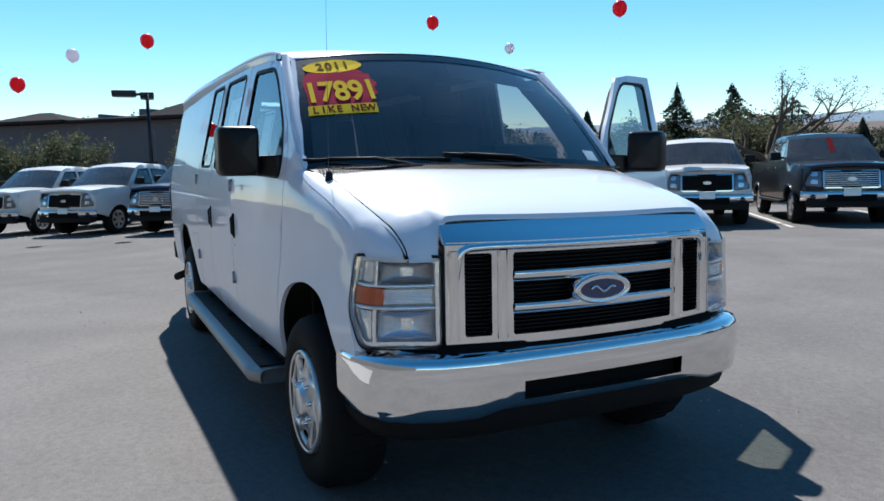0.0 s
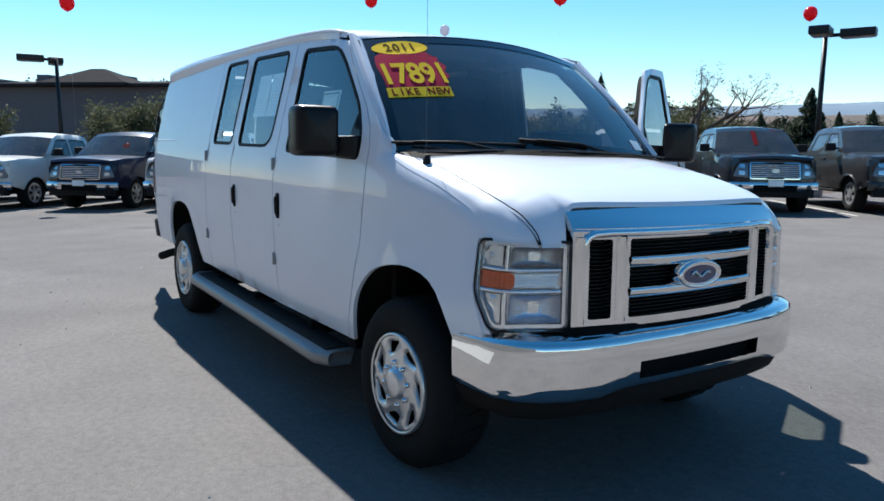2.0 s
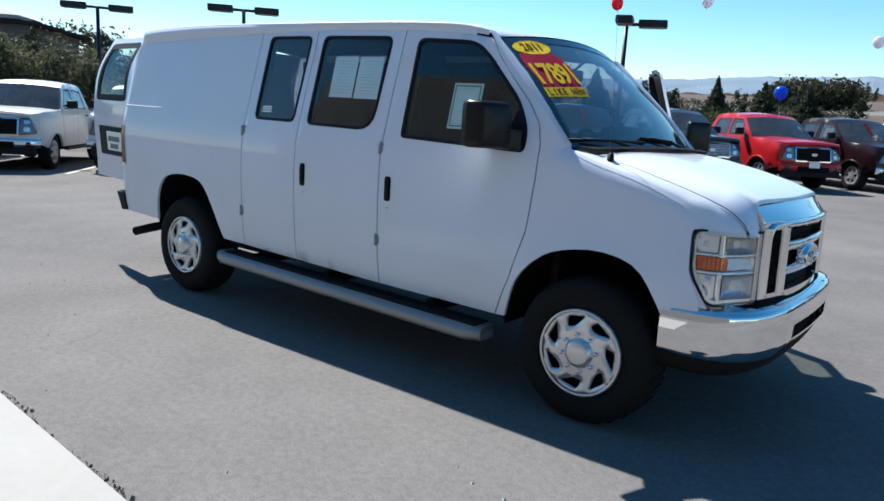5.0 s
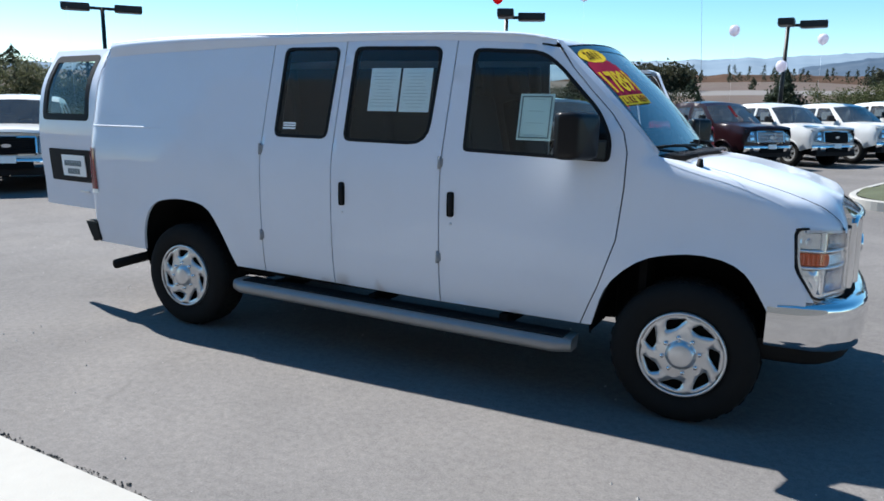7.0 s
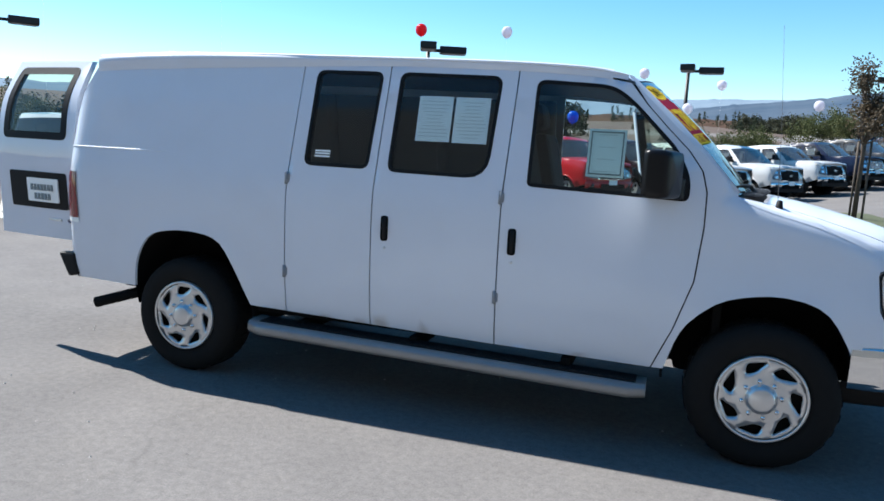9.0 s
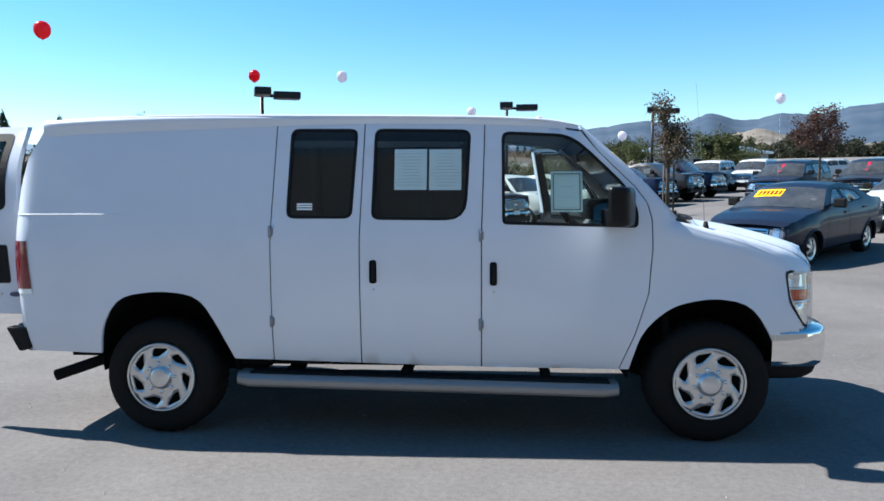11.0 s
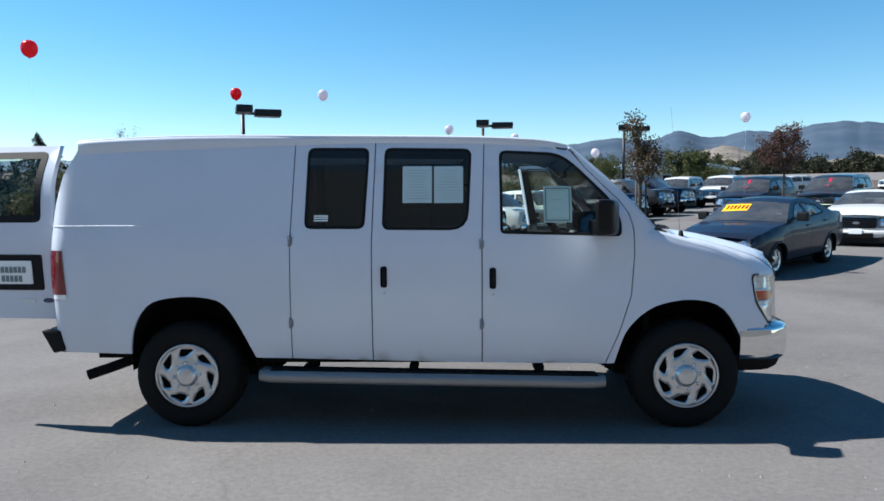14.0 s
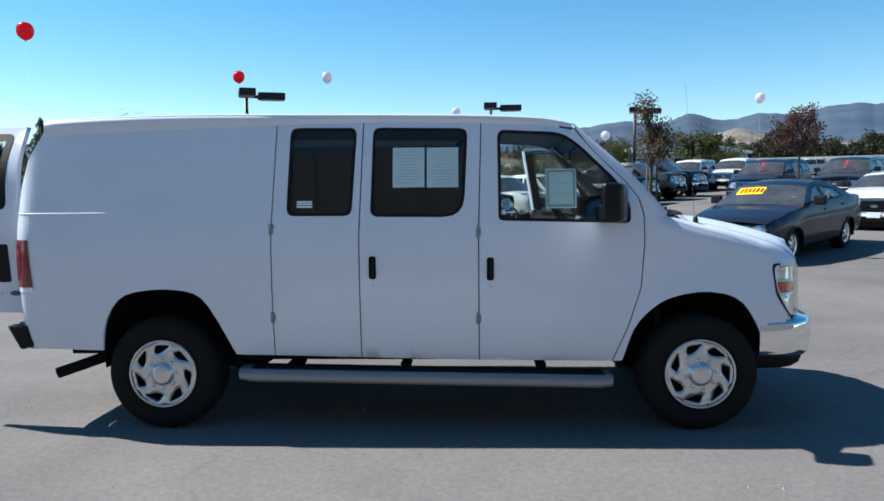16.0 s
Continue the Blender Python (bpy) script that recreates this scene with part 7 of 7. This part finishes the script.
def conifer(x, y, h, r, power=1.0, label="dark green pointed conifer beside the lot"):
    z = ground_z(x, y)
    t = empty("conifer_tree", pose(x, y, z - 0.05, 0, 0, rng.uniform(0, 360)), label, "tree", "conifers")
    tube("trunk", [(0, 0, 0), (0.02 * h * rng.uniform(-1, 1) * 0.3, 0, h * 0.55), (0, 0, h * 0.97)], [0.035 * h, 0.02 * h, 0.004 * h], BARK, t, sides=8)
    spots = []
    tiers = int(h * 5)
    for k in range(tiers):
        u = 0.08 + 0.9 * k / tiers
        rr = 1.15 * r * (1 - u) ** power * rng.uniform(0.72, 1.12)
        n = max(6, int(24 * (1 - u) ** min(1.0, power)))
        for j in range(n):
            a = rng.uniform(0, 6.28)
            for q in (0.30, 0.6, 0.85, 0.98):
                q2 = q * rng.uniform(0.85, 1.12)
                spots.append((rr * q2 * math.cos(a), rr * q2 * math.sin(a), h * u + h * 0.04 * (1 - q2) - 0.05 * h * q2 * 0.5))
    spots += [(0, 0, h * q) for q in (0.82, 0.86, 0.9, 0.94, 0.97, 0.985)]
    far = math.hypot(x, y) > 32
    verts, faces = leaf_cloud(spots, 0.14 if far else 0.015 * h, 14, 0.14 if far else 0.016 * h, 0.5)
    for p in verts:
        k = max(0.0, min(1.0, (p.z / h - 0.45) / 0.55))
        p.x *= 1 - 0.75 * k * k
        p.y *= 1 - 0.75 * k * k
    mesh_from("crown", verts, faces, LEAF_DARK, t, smooth=False)
    return t


def limb(out, p, d, length, rad, depth, up=0.25, kids=3, ratio=1.0):
    """Branches that fork and taper; out gathers (points, radii)."""
    pts, rads = [p], [rad]
    q = p.copy()
    for k in range(4):
        d = (d + Vector((rng.gauss(0, 0.16), rng.gauss(0, 0.16), rng.gauss(up * 0.25, 0.10)))).normalized()
        q = q + d * length / 4
        pts.append(q.copy())
        rads.append(rad * (1 - 0.16 * (k + 1)))
    out.append((pts, rads, depth))
    if depth > 0:
        for _ in range(kids):
            i = rng.choice((2, 3, 4, 4))
            side = Vector((rng.gauss(0, 1), rng.gauss(0, 1), rng.gauss(0.2, 0.6))).normalized()
            limb(out, pts[i].copy(), (d * 0.75 + side * 0.75).normalized(), length * rng.uniform(0.42, 0.68) * ratio, rads[i] * 0.68, depth - 1, up, kids, ratio)


def limbs_mesh(out, sides=6):
    verts, faces = [], []
    for pts, rads, depth in out:
        n = 6 if depth > 1 else 4
        side = None
        k0 = len(verts)
        for i, p in enumerate(pts):
            d = (pts[min(i + 1, len(pts) - 1)] - pts[max(0, i - 1)]).normalized()
            side = d.orthogonal().normalized() if side is None else (side - d * side.dot(d)).normalized()
            up = d.cross(side)
            for k in range(n):
                a = 2 * math.pi * k / n
                verts.append(p + rads[i] * (math.cos(a) * side + math.sin(a) * up))
        for i in range(len(pts) - 1):
            for k in range(n):
                a, b = k0 + i * n + k, k0 + i * n + (k + 1) % n
                faces.append((a, b, b + n, a + n))
    return verts, faces


def leafy(x, y, h, r, leaves, label, trunk=0.35, per=10, leaf=0.09, depth=3, group="lot trees", stakes=False):
    z = ground_z(x, y)
    t = empty("tree", pose(x, y, z - 0.03), label, "tree", group)
    tube("trunk", [(0, 0, 0), (0.03, 0.02, h * trunk * 0.5), (0, 0.03, h * trunk)], [0.025 * h, 0.02 * h, 0.017 * h], BARK, t, sides=10)
    out = []
    for k in range(5):
        a = 2 * math.pi * (k + rng.uniform(-0.3, 0.3)) / 5
        d = Vector((math.cos(a) * 0.75, math.sin(a) * 0.75, 1.0)).normalized()
        limb(out, Vector((0, 0.03, h * trunk * rng.uniform(0.85, 1.0))), d, r * 0.95, 0.010 * h, depth, 0.5, 3)
    limb(out, Vector((0, 0.03, h * trunk)), Vector((0, 0, 1)), h * 0.34, 0.014 * h, depth, 0.6, 3)
    top = max(p.z for pts, _, _ in out for p in pts)
    for pts, _, _ in out:
        for p in pts:
            if p.z > h * trunk:
                p.z = h * trunk + (p.z - h * trunk) * (h * 0.97 - h * trunk) / max(0.1, top - h * trunk)
    mesh_from("limb_work", *limbs_mesh(out), BARK, t)
    spots = [p for pts, _, dep in out if dep <= 1 for p in pts[1:]]
    mesh_from("crown", *leaf_cloud(spots, leaf, per, 0.13), leaves, t, smooth=False)
    if stakes:
        for s in (-0.28, 0.28):
            tube("stake", [(s, 0.05, 0), (s, 0.05, 1.75)], 0.03, STAKE, t, "weathered wooden stake", sides=8)
    return t


def lot_tree(x, y, lobes, leaves, label, leaf, stakes=False):
    """A young tree: a stem, a few twigs into each lobe of its crown, and leaves; lobes: (x, y, z, across, high, clumps)."""
    t = empty("tree", pose(x, y, ground_z(x, y) - 0.03), label, "tree", "lot trees")
    top = max(c[2] for c in lobes)
    tube("trunk", [(0, 0, 0), (0.02, 0.01, top * 0.5), (lobes[-1][0], lobes[-1][1], top)], [0.05, 0.04, 0.012], BARK, t, sides=10)
    out, spots = [], []
    for cx, cy, cz, ra, rh, n in lobes:
        for _ in range(n):
            d = Vector((rng.gauss(0, 1), rng.gauss(0, 1), rng.gauss(0, 1))).normalized() * rng.uniform(0.2, 1.0) ** 0.5
            p = Vector((cx + d.x * ra, cy + d.y * ra, cz + d.z * rh))
            spots.append(p)
            if rng.random() < 0.35:
                a = Vector((0.0, 0.0, max(0.6, cz - rh * 1.3)))
                out.append(([a, a.lerp(p, 0.5) + Vector((0, 0, -0.05)), p], [0.014, 0.009, 0.004], 0))
    mesh_from("limb_work", *limbs_mesh(out), BARK, t)
    mesh_from("crown", *leaf_cloud(spots, leaf, 26, 0.09), leaves, t, smooth=False)
    if stakes:
        for s in (-0.08, 0.06, 0.20):
            tube("stake", [(s, 0.05, 0), (s, 0.05, 2.05)], 0.028, STAKE, t, "dark wooden stake", sides=8)


lot_tree(7.16, 15.3, ((0.14, 0, 2.62, 0.56, 0.52, 90), (0.28, 0.1, 2.95, 0.36, 0.35, 26), (-0.16, 0.05, 3.55, 0.26, 0.46, 34)), LEAF_YOUNG, "slim young olive-brown tree between dark stakes", 0.05, True)
lot_tree(14.1, 21.6, ((0, 0, 2.75, 0.85, 0.6, 120), (-0.5, 0.1, 3.0, 0.5, 0.5, 40), (0.15, 0, 3.45, 0.5, 0.4, 45)), LEAF_DRY, "small maroon-leaved tree on the lot", 0.055)
leafy(18.0, 46.0, 3.6, 1.6, LEAF_OLIVE, "rounded olive-green tree beyond the lot", 0.25, 9, 0.16, 2)

# The pruned, half-bare tree behind the trucks
bx, by = -10.7, 19.7
half_bare = empty("bare_tree", pose(bx, by, ground_z(bx, by) - 0.05), "spreading half-bare tree with long grey limbs", "tree")
tube("trunk", [(0, 0, 0), (0.05, 0.0, 0.9), (0.02, 0.05, 1.7)], [0.26, 0.21, 0.19], BARK, half_bare, sides=12)
across = Vector((math.cos(radians(38)), math.sin(radians(38)), 0))
out = []
for sx, up, ln in ((1.0, 0.50, 4.1), (0.95, 0.95, 4.3), (0.68, 1.2, 4.1), (0.35, 1.5, 3.6), (-0.15, 1.5, 3.4), (-0.6, 1.0, 3.3), (-1.0, 0.6, 3.4), (0.55, 0.7, 3.4)):
    d = (across * sx + Vector((0, 0, up * 0.75)) + Vector((rng.gauss(0, 0.12), rng.gauss(0, 0.12), 0))).normalized()
    limb(out, Vector((0.02, 0.05, 1.45)), d, ln * 0.56, 0.125, 3, 0.02, 4, 0.80)
mesh_from("limb_work", *limbs_mesh(out), BARK, half_bare)
tips = [p for pts, _, dep in out if dep == 0 for p in pts[2:]]
mesh_from("crown", *leaf_cloud(rng.sample(tips, int(len(tips) * 0.30)), 0.04, 4, 0.07), LEAF_OLIVE, half_bare, smooth=False)

for x, y, h, r in ((-24.9, 23.1, 4.6, 1.6), (-26.1, 48.7, 4.6, 1.5), (-21.1, 50.4, 4.4, 1.4), (-19.2, 51.3, 4.5, 1.3), (-17.7, 52.0, 4.2, 1.3), (-16.4, 52.5, 4.5, 1.3),
                   (-13.4, 53.6, 5.6, 1.5), (-10.0, 54.0, 5.2, 1.5), (2.6, 40.3, 4.1, 1.7), (-2.6, 45.0, 3.0, 1.2), (-6.5, 52.0, 4.8, 1.5), (-30.0, 45.0, 5.0, 1.5), (-12.2, 30.5, 4.4, 1.3)):
    conifer(x, y, h, r * 1.45, 1.05)
conifer(-16.2, 20.9, 4.9, 1.7, 0.8)
conifer(-15.4, 23.2, 4.9, 2.5, 0.6, "broad dark green pine behind a half-bare tree")
conifer(-13.4, 24.4, 4.2, 2.3, 0.5, "broad dark green pine behind a half-bare tree")


for x, y, h in ((-28.0, 7.2, 4.3), (-27.6, 9.6, 4.7), (-27.4, 12.4, 4.9), (-26.6, 15.2, 4.6), (-25.6, 18.0, 4.2)):
    conifer(x, y, h, 2.5, 0.42, "dense dark green tree beside the lot")


def shrub(x, y, h, r, leaves=LEAF_SHRUB, label="loose yellow-green shrub before a dark building"):
    t = empty("shrub", pose(x, y, ground_z(x, y) - 0.05), label, "shrub", "shrubs")
    out = []
    for k in range(9):
        a = 2 * math.pi * k / 9 + rng.uniform(-0.3, 0.3)
        limb(out, Vector((0.1 * math.cos(a), 0.1 * math.sin(a), 0)), Vector((math.cos(a) * 0.6, math.sin(a) * 0.6, 1)).normalized(), h * 0.62, 0.035, 2, 0.4, 3)
    for pts, _, _ in out:
        for p in pts:
            p.x *= r / (h * 0.6)
            p.y *= r / (h * 0.6)
    mesh_from("limb_work", *limbs_mesh(out), BARK, t)
    mesh_from("crown", *leaf_cloud([p for pts, _, dep in out if dep <= 1 for p in pts[2:]], 0.085, 30, 0.19), leaves, t, smooth=False)


for x, y, h, r in ((-29.5, -3.6, 2.9, 1.5), (-29.0, -1.9, 3.2, 1.5), (-30, -6.5, 2.6, 1.6), (-27, 3.6, 3.3, 1.4), (-26.8, 5.2, 3.6, 1.6), (-26, 7.4, 3.7, 1.7), (-25.5, 9.8, 3.5, 1.8), (-25, 14.5, 3.4, 2.5), (-23.5, 17.8, 3.0, 2.2), (-20.5, 22.0, 3.0, 2.0),
                   (-14.2, 22.0, 3.0, 2.0), (-18.3, 20.5, 2.9, 1.8), (-12.4, 21.8, 2.6, 1.8)):
    shrub(x, y, h, r)
for x, y, h, r in ((12.0, 47.0, 3.2, 3.2), (6.5, 50.0, 3.0, 3.0), (-8.0, 40.0, 2.2, 2.2), (20.0, 50.0, 3.6, 3.2)):
    shrub(x, y, h, r, LEAF_OLIVE, "broad olive-green bush beyond the lot")

# Long dark building behind the shrubs
BRICK_BROWN = simple("dark_brown_stucco", (0.150, 0.135, 0.142), 0.95, 0, 0.2, 0.6, 0.3, 30, spec=0.05)
ROOF_BROWN = simple("dark_shingle_roof", (0.036, 0.034, 0.036), 0.95, 0, 0.25, 1.5, 0.4, 25, spec=0.03)
bl = empty("long_building", pose(-41.0, 15.0, ground_z(-41, 15) + 0.5, 0, 0, 229), "long dark brown building with a low shingled roof", "building")
boxed("wall", 0, 48, -10, 0, -1.0, 5.6, BRICK_BROWN, bl, bevel=0.02)


def hip(x0, x1, y0, y1, z0, z1, inset):
    v = [(x0, y0, z0), (x1, y0, z0), (x1, y1, z0), (x0, y1, z0), (x0 + inset, (y0 + y1) / 2, z1), (x1 - inset, (y0 + y1) / 2, z1), (x0, y0, z0 - 0.2), (x1, y0, z0 - 0.2), (x1, y1, z0 - 0.2), (x0, y1, z0 - 0.2)]
    f = [(0, 1, 5, 4), (1, 2, 5), (2, 3, 4, 5), (3, 0, 4), (0, 6, 7, 1), (1, 7, 8, 2), (2, 8, 9, 3), (3, 9, 6, 0), (6, 9, 8, 7)]
    return v, f


v, f = hip(-0.6, 48.6, -10.6, 0.6, 5.65, 6.25, 4.0)
mesh_from("roof", v, f, ROOF_BROWN, bl, smooth=False)
for x0, w, h in ((22.2, 6.8, 6.45), (33.0, 6.0, 6.4), (9.2, 6.4, 6.8)):
    v, f = hip(x0, x0 + w, -3.5, 0.9, 5.7, h, w * 0.42)
    mesh_from("gable_roof", v, f, ROOF_BROWN, bl, smooth=False)
for x, w, h in ((15.7, 0.9, 6.35), (10.8, 3.6, 6.4), (19.8, 0.4, 6.1)):
    boxed("chimney", x, x + w, -3.6, -0.6, 5.5, h, BRICK_BROWN, bl, bevel=0.03)
v, f = hip(0.2, 4.6, -3.0, 0.8, 5.9, 6.6, 2.0)
mesh_from("pale_gable_roof", v, f, CONCRETE, bl, smooth=False)
for k in range(11):
    x = 2.5 + 4.1 * k
    w = boxed("window", x, x + 1.5, 0.0, 0.06, 1.1, 2.4, ROOF_BROWN, bl, bevel=0.02)
    boxed("pane", x + 0.1, x + 1.4, 0.05, 0.075, 1.2, 2.3, GLOSSBLACK, w, bevel=0)

# Crowns of trees behind the long building
spots = []
for _ in range(150):
    x = rng.uniform(-2, 47)
    h = 6.3 + 1.1 * noise.noise(Vector((x * 0.35, 7, 0))) + 0.5 * noise.noise(Vector((x * 1.1, 3, 0)))
    for k in range(5):
        spots.append(bl.matrix_basis @ Vector((x + rng.gauss(0, 0.5), -13 + rng.gauss(0, 0.8), h - rng.uniform(0.0, 1.6))))
grove = mesh_from("grove", *leaf_cloud(spots, 0.20, 16, 0.30), LEAF_BELT, None, "dark tree crowns rising behind a long building", smooth=False, kind="stuff")
tagged(grove, category="trees")

# Pale sheds and tents across the far lot
for x, y, w, d, h, turn in ((48, 58, 9, 6, 4.0, 20), (62, 66, 12, 7, 4.4, 15), (20, 78, 14, 7, 3.2, 5)):
    sh = empty("far_shed", pose(x, y, ground_z(x, y) - 0.1, 0, 0, turn), "pale metal shed with a low roof beyond the lot", "building", "far sheds")
    boxed("wall", 0, w, 0, d, 0, h, PAINTLINE, sh, bevel=0.02)
    v, f = hip(-0.4, w + 0.4, -0.4, d + 0.4, h + 0.05, h + 1.1, w * 0.2)
    mesh_from("roof", v, f, SATIN, sh, smooth=False)
    for k in range(3):
        boxed("door", 1 + k * w / 3.2, 2.8 + k * w / 3.2, -0.04, 0.02, 0, 2.5, BLACK, sh, bevel=0.01)

# Distant tree belt: one mass of leaf clumps
spots = []
for _ in range(620):
    deg = rng.uniform(48, 86)
    a, r = radians(deg), rng.uniform(352, 420)
    x, y = 1 + r * math.cos(a), r * math.sin(a)
    h = rng.uniform(3.5, 9.5) * (0.85 + 0.7 * noise.noise(Vector((deg * 0.6, 2, 0))))
    for k in range(9):
        u = rng.uniform(0.0, 1.0)
        spots.append((x + rng.gauss(0, 2.3 * (1.15 - u)), y + rng.gauss(0, 2.3 * (1.15 - u)), ground_z(x, y) + h * u))
# a denser dark stand nearer the road
for _ in range(60):
    deg = rng.uniform(97.5, 103.5)
    a, r = radians(deg), rng.uniform(205, 225)
    x, y = 1 + r * math.cos(a), r * math.sin(a)
    h = rng.uniform(3.5, 7.2)
    for k in range(10):
        spots.append((x + rng.gauss(0, 1.0), y + rng.gauss(0, 1.0), ground_z(x, y) + h * rng.uniform(0.0, 1.0)))
belt = mesh_from("tree_belt", *leaf_cloud(spots, 0.85, 20, 0.85), LEAF_BELT, None, "belt of distant olive-green trees beyond the fields", smooth=False, kind="stuff")
tagged(belt, category="trees")
spots = []
for _ in range(55):
    a = radians(rng.uniform(84, 176))
    r = rng.uniform(90, 260)
    x, y = 1 + r * math.cos(a), r * math.sin(a)
    h = rng.uniform(3.0, 6.5)
    for k in range(16):
        u = k / 16
        spots.append((x + rng.gauss(0, 0.9 * (1 - u)), y + rng.gauss(0, 0.9 * (1 - u)), ground_z(x, y) + h * (0.04 + 0.92 * u)))
for _ in range(34):
    a = radians(rng.uniform(84, 100))
    r = rng.uniform(395, 425)
    x, y = 1 + r * math.cos(a), r * math.sin(a)
    h = rng.uniform(4.5, 10.0)
    for k in range(20):
        u = k / 20
        spots.append((x + rng.gauss(0, 1.3 * (1 - u)), y + rng.gauss(0, 1.3 * (1 - u)), ground_z(x, y) + h * (0.02 + 0.94 * u)))
belt = mesh_from("conifer_belt", *leaf_cloud(spots, 0.38, 16, 0.32), LEAF_DARK, None, "scattered distant dark conifers beyond the fields", smooth=False, kind="stuff")
tagged(belt, category="trees")

spots = []
for _ in range(420):
    a = radians(rng.uniform(98, 140))
    r = rng.uniform(75, 230)
    x, y = 1 + r * math.cos(a), r * math.sin(a)
    h = rng.uniform(0.4, 1.5)
    for k in range(6):
        spots.append((x + rng.gauss(0, 1.5), y + rng.gauss(0, 1.0), ground_z(x, y) + h * rng.uniform(0.0, 1.0)))
scrub = mesh_from("scrub", *leaf_cloud(spots, 0.30, 18, 0.45), LEAF_BELT, None, "low olive-brown scrub over the dry fields", smooth=False, kind="stuff")
tagged(scrub, category="scrub")

# Hills on the horizon
def hill_material(name, lo, hi, scale=0.006):
    m, n, l, b = material(name)
    big = texture_at(n, l, scale, 7)
    l.new(ramp(n, l, big, ((0.35, lo), (0.65, hi))), b.inputs["Base Color"])
    b.inputs["Roughness"].default_value = 1.0
    b.inputs["Specular IOR Level"].default_value = 0.0
    return m


# Air haze is put into the far hills' blue base colour
HILL_FAR = hill_material("haze_tinted_far_hills", (0.046, 0.072, 0.108), (0.072, 0.098, 0.132))
HILL_NEAR = hill_material("dry_tan_hills", (0.050, 0.034, 0.027), (0.092, 0.060, 0.045), 0.02)
RIDGE = [(20, 4.2), (35, 4.6), (48, 4.4), (56, 4.7), (60, 5.0), (63, 5.3), (66.5, 4.75), (68.5, 4.95), (70.6, 4.5), (72, 4.7), (73.4, 5.15), (75, 4.55), (78.4, 4.65), (82, 4.3), (87, 4.35), (92, 4.2), (97.6, 4.1), (105, 3.6), (111, 3.2), (120, 2.95), (135, 2.8), (150, 2.6), (175, 2.4)]


def ridge(name, line, r0, r1, mat, label, wob):
    rows = []
    for k in range(260):
        a = line[0][0] + (line[-1][0] - line[0][0]) * k / 259
        e = smooth_at(line, a) + wob * 0.5 * noise.noise(Vector((a * 1.7, r0, 2))) + wob * noise.noise(Vector((a * 0.8, r0, 0))) + wob * 0.4 * noise.noise(Vector((a * 3.1, r0, 5)))
        c, s = math.cos(radians(a)), math.sin(radians(a))
        top = 1.6 + r1 * math.tan(radians(e))
        rows.append([(2 + r * c, -4 + r * s, z) for r, z in ((r0, 1.6 + r0 * math.tan(radians(1.2))), (r0 * 0.6 + r1 * 0.4, 1.6 + (top - 1.6) * (0.45 + 0.05 * noise.noise(Vector((a * 0.3, 3, 0))))), (r0 * 0.3 + r1 * 0.7, 1.6 + (top - 1.6) * (0.74 + 0.04 * noise.noise(Vector((a * 0.4, 9, 0))))), (r1, top), (r1 * 1.15, top * 0.5))])
    ob = mesh_from(name, *strip_mesh(rows), mat, None, label, kind="structure")
    tagged(ob, category="hills")


# A thicker haze painted into the colour of the farthest ridge
HILL_PALE = hill_material("haze_tinted_pale_hills", (0.14, 0.19, 0.245), (0.17, 0.22, 0.27))
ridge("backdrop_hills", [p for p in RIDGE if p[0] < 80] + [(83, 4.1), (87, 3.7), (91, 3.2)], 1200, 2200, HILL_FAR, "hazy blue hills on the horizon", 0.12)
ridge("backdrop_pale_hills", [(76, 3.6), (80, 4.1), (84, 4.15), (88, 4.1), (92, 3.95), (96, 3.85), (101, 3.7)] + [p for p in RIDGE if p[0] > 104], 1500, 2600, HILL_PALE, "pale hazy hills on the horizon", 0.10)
HILL_MOUND = hill_material("pale_dry_mound", (0.125, 0.115, 0.100), (0.215, 0.188, 0.165), 0.025)
ridge("backdrop_near_hills", [(81, 1.6), (84, 2.3), (90, 2.7), (98, 2.7), (104, 2.4), (112, 2.2), (120, 2.0)], 500, 760, HILL_NEAR, "dry brown field slopes before the far ridge", 0.12)
ridge("backdrop_mound", [(56, 2.4), (60, 2.9), (64, 2.6), (68, 3.3), (70, 3.9), (71.5, 3.6), (74, 2.8), (80, 2.4), (84, 1.9)], 520, 780, HILL_MOUND, "pale dry mound before the blue hills", 0.15)
